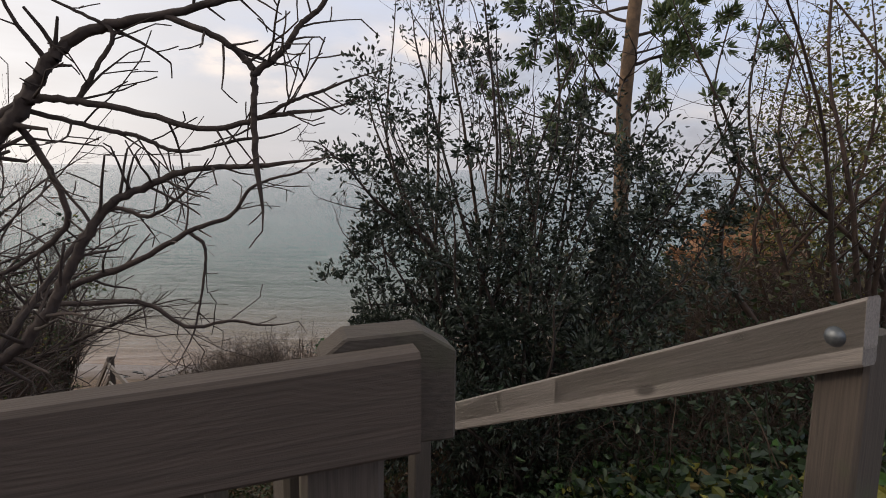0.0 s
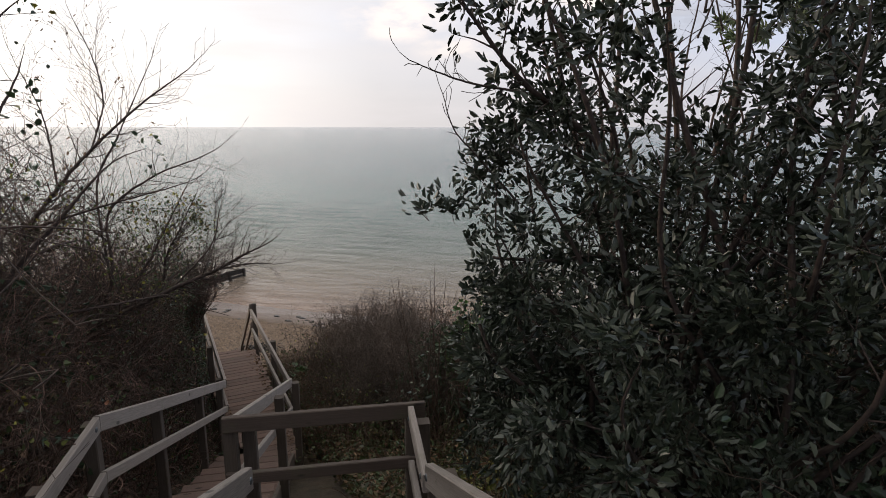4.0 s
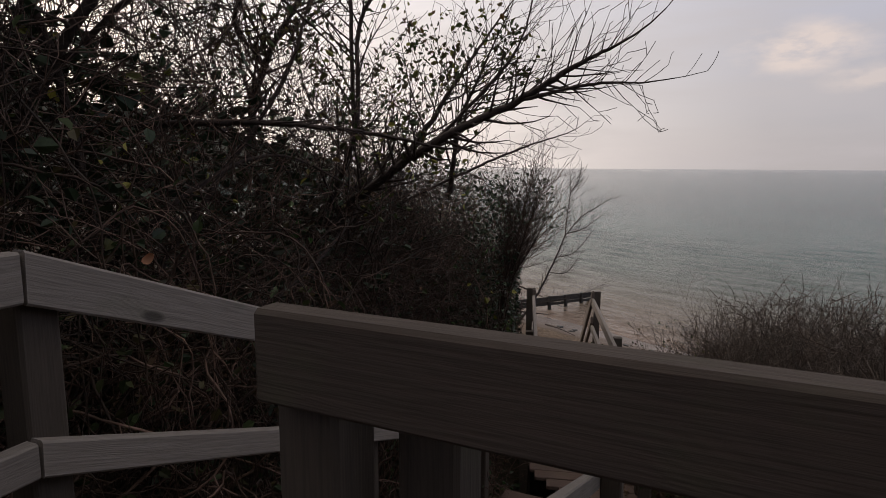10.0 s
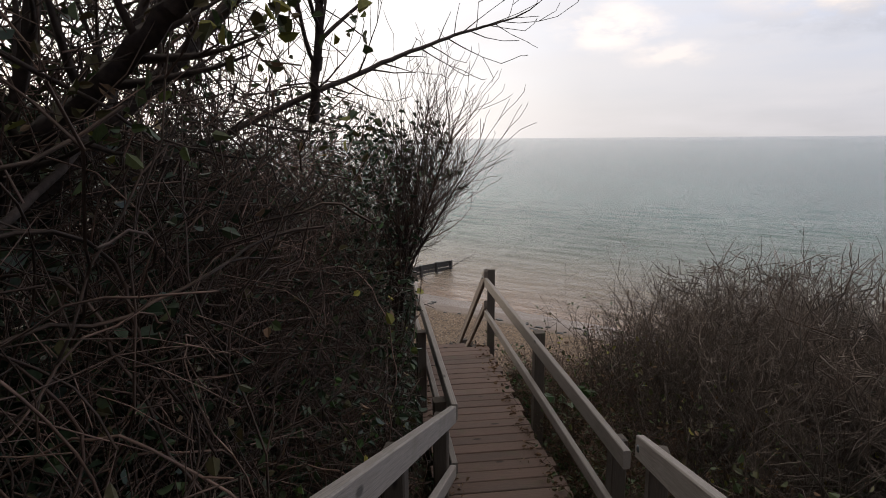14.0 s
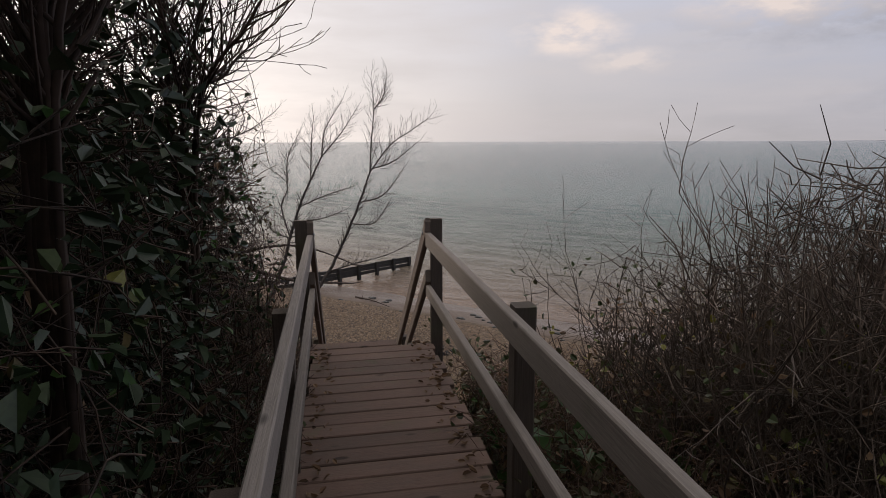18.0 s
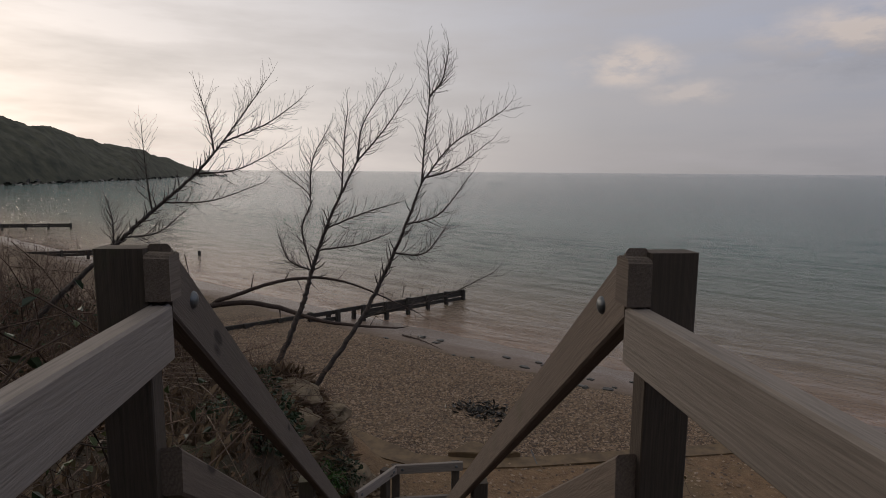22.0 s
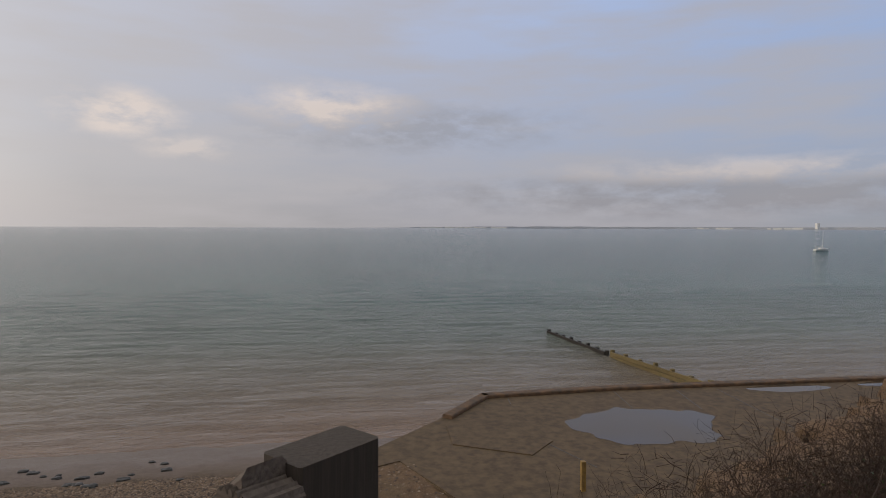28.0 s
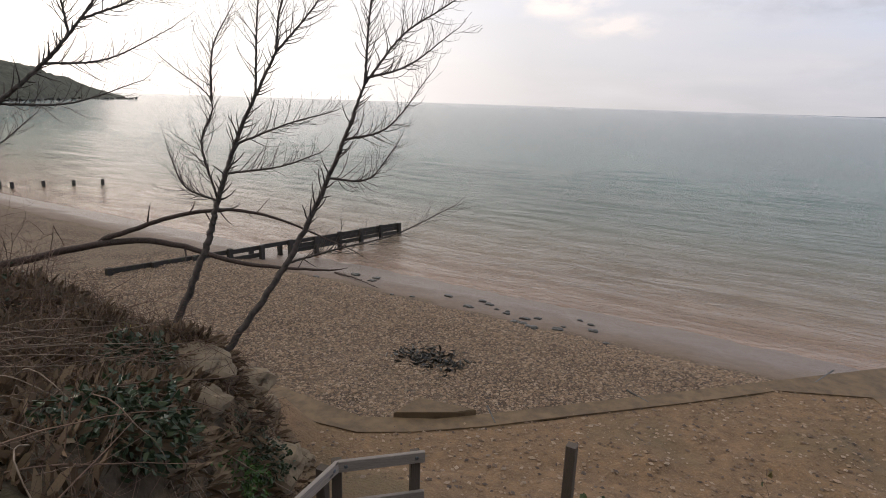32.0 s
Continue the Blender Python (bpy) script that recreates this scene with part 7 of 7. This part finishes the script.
plant("bank_grass", (-13.5, 15.8, -7.0), "rough dead grass and broken stems on the crumbling bank", "grass", stalk, TWIG_DRY,
      [("grass_blades", GRASS_DRY, (tuft_p, tuft_w, tuft_s), 0.04), ("dead_leaves", LEAF_BROWN, litter(rng, bank, 3200, 0.06, 0.12), 0.6)], kind="stuff", sides=3)
# long pale dead stems lying over the bank
rng = random.Random(282)
lying = thing("dead_stems", (-12.6, 15.0, -6.9), "long pale dead stems lying across the bank", "stems", kind="stuff")
segs, ends = [], []
for _ in range(60):
    x, y = rng.uniform(-16.5, -10.6), rng.uniform(13.6, 16.4)
    z = ground_at(x, y)
    a = rng.uniform(-0.5, 1.1)
    ln = rng.uniform(0.8, 2.4)
    mid = (x + math.cos(a) * ln * 0.5, y + math.sin(a) * ln * 0.5)
    end = (x + math.cos(a + 0.3) * ln, y + math.sin(a + 0.3) * ln)
    limb(rng, [(x, y, z + 0.05), (*mid, ground_at(*mid) + rng.uniform(0.12, 0.4)), (*end, ground_at(*end) + rng.uniform(0.02, 0.25))], rng.uniform(0.005, 0.011), 0.003, segs, ends, level=0, twig=0.4, chance=0.18, n=6)
clear(segs, ends)
STEM_PALE = plain("bleached_dead_stems", (0.24, 0.185, 0.14), (0.12, 0.085, 0.06), 5, 0.85, 0.0)
put("stems", tubes("stems", segs, 4), STEM_PALE, lying)
# ivy, moss and hanging roots on the bank
for x, y, rx, rz, n, mat, size, label in ((-12.75, 15.5, 0.55, 0.3, 700, LEAF_IVY, 0.075, "patch of dark ivy on the bank"), (-14.5, 16.7, 0.45, 0.25, 380, LEAF_IVY, 0.08, "clump of dark green fern on the bank"),
                                          (-15.6, 17.4, 0.35, 0.22, 900, LEAF_YELLOW, 0.03, "cushion of yellow-green moss at the bank edge"), (-13.6, 17.5, 0.5, 0.25, 420, LEAF_IVY, 0.06, "ivy growing round the foot of the bank"), (-13.2, 16.9, 0.4, 0.2, 260, LEAF_GREEN, 0.06, "low green weeds on the bank")):
    gz1 = ground_at(x, y)
    patch = thing("ivy_patch", (x, y, gz1), label, "ground cover", "bank plants")
    put("leaves", leaf_mesh("leaves", *shell_leaves(rng, x, y, gz1, rx, rx * 0.8, rz, n, size, 0.6, 0.5), 0.7), mat, patch)
segs, ends = [], []
lip = strip([(-13.3, 17.1), (-14.3, 18.2), (-15.3, 18.7), (-17.5, 19.0), (-20, 19.1)], -0.35, 0.45, (-7, -7.2, -7.4, -7.5, -7.4))
for _ in range(900):
    x, y, z, h = lip(rng)
    grow(rng, (x, y, z + 0.08), (rng.uniform(-0.4, 0.8), rng.uniform(-0.1, 1.0), rng.uniform(-0.8, 0.5)), rng.uniform(0.2, 0.6), 0.005, 1, segs, ends, 0.07, 0.35, -0.12, 0.8, 0.35)
roots = thing("hanging_roots", (-15.0, 18.6, -7.8), "tangle of dead stems and roots hanging over the bank edge", "roots", kind="stuff")
put("roots", tubes("roots", segs, 3), TWIG_DRY, roots)
rng = random.Random(283)
far = strip([(-16.5, 17.0), (-20.0, 17.6), (-26, 18.0)], 0.0, 6.0, (-6.3, -6.0, -5.6))
segs, ends = canes(rng, far, 600, 0.007, 0.4, 5, 0.4, lean=0.4)
plant("reddish_scrub", (-20, 16, -7), "reddish-brown bare scrub along the top of the bank", "scrub", segs, TWIG_DRY, [("leaves", LEAF_IVY, litter(rng, far, 1800, 0.07, 0.6), 0.7)], kind="stuff", sides=3)
# bank scrub at the right, above the promenade
rscrub = strip([(-6.0, 14.4), (-3.6, 16.4), (0.2, 17.6), (5.0, 18.5)], -0.9, 2.6, (-7.0, -7.0, -6.6, -6.0))
segs, ends = scrub(rng, rscrub, 1500, 0.005, 9, 0.3)
segs += brush(rng, rscrub, 16000, 0.0045, 0.32, 0.3)
plant("bank_scrub", (-2.5, 16.5, -8.5), "reddish-brown twiggy scrub on the bank above the promenade", "scrub", segs, TWIG, [("leaves", LEAF_BRAMBLE, litter(rng, rscrub, 13000, 0.08, 0.9), 0.6), ("fresh_leaves", LEAF_GREEN, litter(rng, rscrub, 1300, 0.07, 1.2), 0.7)], kind="stuff", sides=3)

# ---- beach things ----


def boulder(name, at, size, label, mat, seed, cat="rock"):
    bm = bmesh.new()
    bmesh.ops.create_icosphere(bm, subdivisions=3, radius=1)
    for v in bm.verts:
        big = max(abs(v.co.x), abs(v.co.y), abs(v.co.z))
        k = 0.55 + 0.42 / big + 0.4 * noise.noise(v.co * 1.2 + V(seed, 0, 0)) + 0.16 * noise.noise(v.co * 3.5 + V(0, seed, 0))
        v.co = V(v.co.x * size[0] * k, v.co.y * size[1] * k, v.co.z * size[2] * k)
    me = bpy.data.meshes.new(name)
    bm.to_mesh(me)
    bm.free()
    return tagged(put(name, me, mat, None, Matrix.Translation(at)), label, cat)


boulder("rock", gz(-14.81, 18.45, 0.1), (0.45, 0.3, 0.2), "lichened flat sandstone boulder in the bank", ROCK, 33)
boulder("rock", gz(-15.5, 19.4, 0.05), (0.22, 0.3, 0.28), "upright sandstone block at the foot of the bank", ROCK, 37)
boulder("rock", gz(-14.3, 17.3, 0.0), (0.5, 0.34, 0.14), "sandy stone ledge breaking through the bank", ROCK, 40)
boulder("rock", gz(-13.7, 17.9, 0.1), (0.42, 0.3, 0.22), "lichened sandstone rock at the foot of the bank", ROCK, 3)
boulder("rock", gz(-14.7, 19.2, 0.08), (0.28, 0.22, 0.3), "pale sandstone block at the foot of the bank", ROCK, 9)
boulder("rock", gz(-14.2, 18.9, 0.05), (0.2, 0.18, 0.14), "small sandstone block at the foot of the bank", ROCK, 14)
boulder("rock", gz(-13.6, 16.9, 0.05), (0.3, 0.2, 0.12), "flat sandstone rock half buried in the bank", ROCK, 21)
rng = random.Random(41)
for k in range(26):
    x, y = rng.uniform(-24, -12), rng.uniform(29.5, 32.5)
    s = rng.uniform(0.05, 0.16)
    boulder("seaweed_clump", gz(x, y, 0.02), (s * 1.4, s, s * 0.45), "dark wet clump of seaweed lying on the sand", WEED, k * 3.1, "seaweed")["group"] = "seaweed clumps"
wr = [gz(-15.6 + rng.gauss(0, 0.45), 25.0 + rng.gauss(0, 0.3), 0.03) for _ in range(260)]
wt = thing("seaweed_wrack", gz(-15.6, 25.0, 0.0), "patch of dark dried seaweed on the shingle", "seaweed", kind="stuff")
put("fronds", leaf_mesh("fronds", wr, [(rng.uniform(-1, 1), rng.uniform(-1, 1), 0.2) for _ in wr], [rng.uniform(0.08, 0.22) for _ in wr], 0.35), WEED, wt)
segs, ends = [], []
limb(rng, [gz(-24.2, 31.6, 0.03), gz(-22.8, 31.1, 0.08), gz(-21.2, 30.4, 0.03)], 0.05, 0.015, segs, ends, level=0, twig=0.3, chance=0.3, up=0)
plant("driftwood_branch", gz(-22.8, 31.1, 0.0), "dark driftwood branch stranded on wet sand", "driftwood", segs, BARK, sides=5, wood_name="branch")

# shingle: loose stones
rgn = np.random.default_rng(5)
n = 125000
x = rgn.uniform(-30, -4, n)
y = 18.5 + rgn.random(n) ** 0.85 * 12.5
g = ground(x, y)
inner = (g > -10.55) & (g < -10.1) & (x > -15) & (x < -5) & (rgn.random(n) < 0.2)
keep = ((g < -10.62) & (g > -11.5) & ~((x > -9) & (y < 27.5 + (x + 9) * 0.7))) | inner
x, y, g = x[keep], y[keep], g[keep]
n = len(x)
r = 0.015 + 0.036 * rgn.random(n) ** 1.8
octa = np.array([[1, 0, 0], [0, 1, 0], [-1, 0, 0], [0, -1, 0], [0, 0, 1], [0, 0, -1]], float)
tri = np.array([[0, 1, 4], [1, 2, 4], [2, 3, 4], [3, 0, 4]])
a = rgn.uniform(0, 6.28, n)
rot = np.stack([np.stack([np.cos(a), -np.sin(a)], -1), np.stack([np.sin(a), np.cos(a)], -1)], 1)
shape = octa[None] * (r[:, None] * np.stack([rgn.uniform(0.8, 1.5, n), rgn.uniform(0.7, 1.1, n), rgn.uniform(0.4, 0.7, n)], -1))[:, None]
xy = np.einsum("nij,nkj->nki", rot, shape[..., :2])
verts = np.concatenate([xy, shape[..., 2:]], -1) + np.stack([x, y, g + r * 0.15], -1)[:, None]
faces = (tri[None] + (np.arange(n) * 6)[:, None, None]).reshape(-1, 3)
PEBBLE = leaf_mat("beach_pebbles", (0.085, 0.055, 0.038), (0.28, 0.19, 0.12), (0.38, 0.29, 0.215), (0.06, 0.045, 0.04), (0.20, 0.135, 0.09), (0.32, 0.225, 0.15), rough=0.75, trans=0.0)
tagged(put("shingle", quads("shingle", verts.reshape(-1, 3), faces, True), PEBBLE), "brown and grey flint pebbles heaped on the beach", "shingle", kind="stuff")

# ---- far things ----
# wooded headland
bear = np.radians(np.linspace(57.5, 128, 420))
depth = np.linspace(0, 1, 46)
BE, DE = np.meshgrid(bear, depth)
bd = np.degrees(BE)
d0 = np.interp(bd, (57.5, 60.5, 64, 70, 77, 90, 128), (760, 640, 480, 380, 305, 190, 120))
ridge = np.interp(bd, (57.5, 58.6, 60.2, 61.5, 64, 68, 72, 77, 90, 128), (0.3, 5, 12, 20, 26, 31, 35, 40, 46, 48)) * (1 + 0.10 * fbm(bd * 1.0, bd * 0, 0.35, 3, 4))
dist = d0 * (1 + DE * 0.6)
HX, HY = -8 - np.sin(BE) * dist, 12.4 + np.cos(BE) * dist
HZ = Z_SEA - 1.0 + ridge * np.minimum(1, (DE * 2.4)) ** 0.75 + ridge * 0.14 * fbm(HX, HY, 0.03, 5, 4) * (DE > 0.05) + 3.2 * np.abs(fbm(HX, HY, 0.11, 9, 3)) * smooth(0.03, 0.12, DE) * smooth(0.5, 9, ridge)
ids = np.arange(HX.size).reshape(HX.shape)
me = quads("headland", np.stack([HX, HY, HZ], -1).reshape(-1, 3), np.stack([ids[:-1, :-1], ids[1:, :-1], ids[1:, 1:], ids[:-1, 1:]], -1).reshape(-1, 4), True)
hl = thing("headland", (-330, 90, Z_SEA), "dark wooded headland sloping down to a rocky point", "headland", kind="structure")
put("hillside", me, HILL, hl)
rng = random.Random(51)
rk = [(HX[0, j] + rng.uniform(-3, 10), HY[0, j] + rng.uniform(-4, 14), Z_SEA + rng.uniform(-0.2, 0.35)) for j in range(0, 420, 4) for _ in range(9)]
put("shore_rocks", leaf_mesh("shore_rocks", rk, [(rng.uniform(-1, 1), rng.uniform(-1, 1), 0.15) for _ in rk], [rng.uniform(1.0, 4.0) for _ in rk], 0.8), WEED, hl)
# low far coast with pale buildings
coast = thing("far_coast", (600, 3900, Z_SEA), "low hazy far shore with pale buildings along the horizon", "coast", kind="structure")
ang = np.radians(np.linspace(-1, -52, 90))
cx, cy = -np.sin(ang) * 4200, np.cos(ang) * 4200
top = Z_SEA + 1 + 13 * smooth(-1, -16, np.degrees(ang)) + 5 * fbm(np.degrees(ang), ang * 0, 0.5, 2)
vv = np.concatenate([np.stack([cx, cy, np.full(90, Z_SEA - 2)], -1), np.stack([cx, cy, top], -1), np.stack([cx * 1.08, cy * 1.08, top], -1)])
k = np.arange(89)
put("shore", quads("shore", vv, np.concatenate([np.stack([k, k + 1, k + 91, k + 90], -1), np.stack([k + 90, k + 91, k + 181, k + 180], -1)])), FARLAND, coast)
for i in range(34):
    a = radians(rng.choice((rng.uniform(-6, -16), rng.uniform(-33, -43))))
    d, w, h = 4150, rng.uniform(12, 60), rng.uniform(5, 11)
    me = beam_mesh(round(w), 20, round(h), 0.5)
    put("building", me, FARWHITE, coast, Matrix.Translation((-math.sin(a) * d, math.cos(a) * d, Z_SEA + h / 2)) @ pose(0, 0, 0, 0, 0, math.degrees(a)))
put("tower", beam_mesh(34, 18, 18, 0.5), FARWHITE, coast, Matrix.Translation((math.sin(radians(42.3)) * 4140, math.cos(radians(42.3)) * 4140, Z_SEA + 22)) @ pose(0, 0, 0, 0, 90, 0))

# sailing boat
bt = thing("sailing_boat", (160.7, 194.1, Z_SEA), "white sailing yacht with bare mast on the sea", "boat")
bm = bmesh.new()
rows = []
for x, w, zt in ((-3.2, 0.75, 0.75), (-2.4, 1.0, 0.72), (-0.5, 1.15, 0.72), (1.4, 0.9, 0.82), (2.7, 0.4, 0.95), (3.4, 0.04, 1.05)):
    rows.append([bm.verts.new((x, y * w, z)) for y, z in ((-1, zt), (-0.85, 0.2), (-0.2, -0.35), (0.2, -0.35), (0.85, 0.2), (1, zt))])
for a, b in zip(rows, rows[1:]):
    for i in range(6):
        bm.faces.new((a[i], a[(i + 1) % 6], b[(i + 1) % 6], b[i]))
bm.faces.new(rows[0][::-1])
bm.faces.new(rows[-1])
bmesh.ops.recalc_face_normals(bm, faces=bm.faces)
me = bpy.data.meshes.new("hull")
bm.to_mesh(me)
bm.free()
bp = Matrix.Translation((160.7, 194.1, Z_SEA)) @ pose(0, 0, 0, 0, 0, 8)
put("hull", me, WHITE, bt, bp)
put("cabin", beam_mesh(2.2, 1.2, 0.45, 0.12), WHITE, bt, bp @ Matrix.Translation((0.1, 0, 0.95)))
put("mast", tubes("mast", [((0.6, 0, 0.7), (0.6, 0, 7.2), 0.09, 0.06)], 6), WHITE, bt, bp)
put("boom", tubes("boom", [((0.6, 0, 1.7), (-2.4, 0, 1.6), 0.16, 0.13)], 6), WHITE, bt, bp, "furled white sail along the boom")
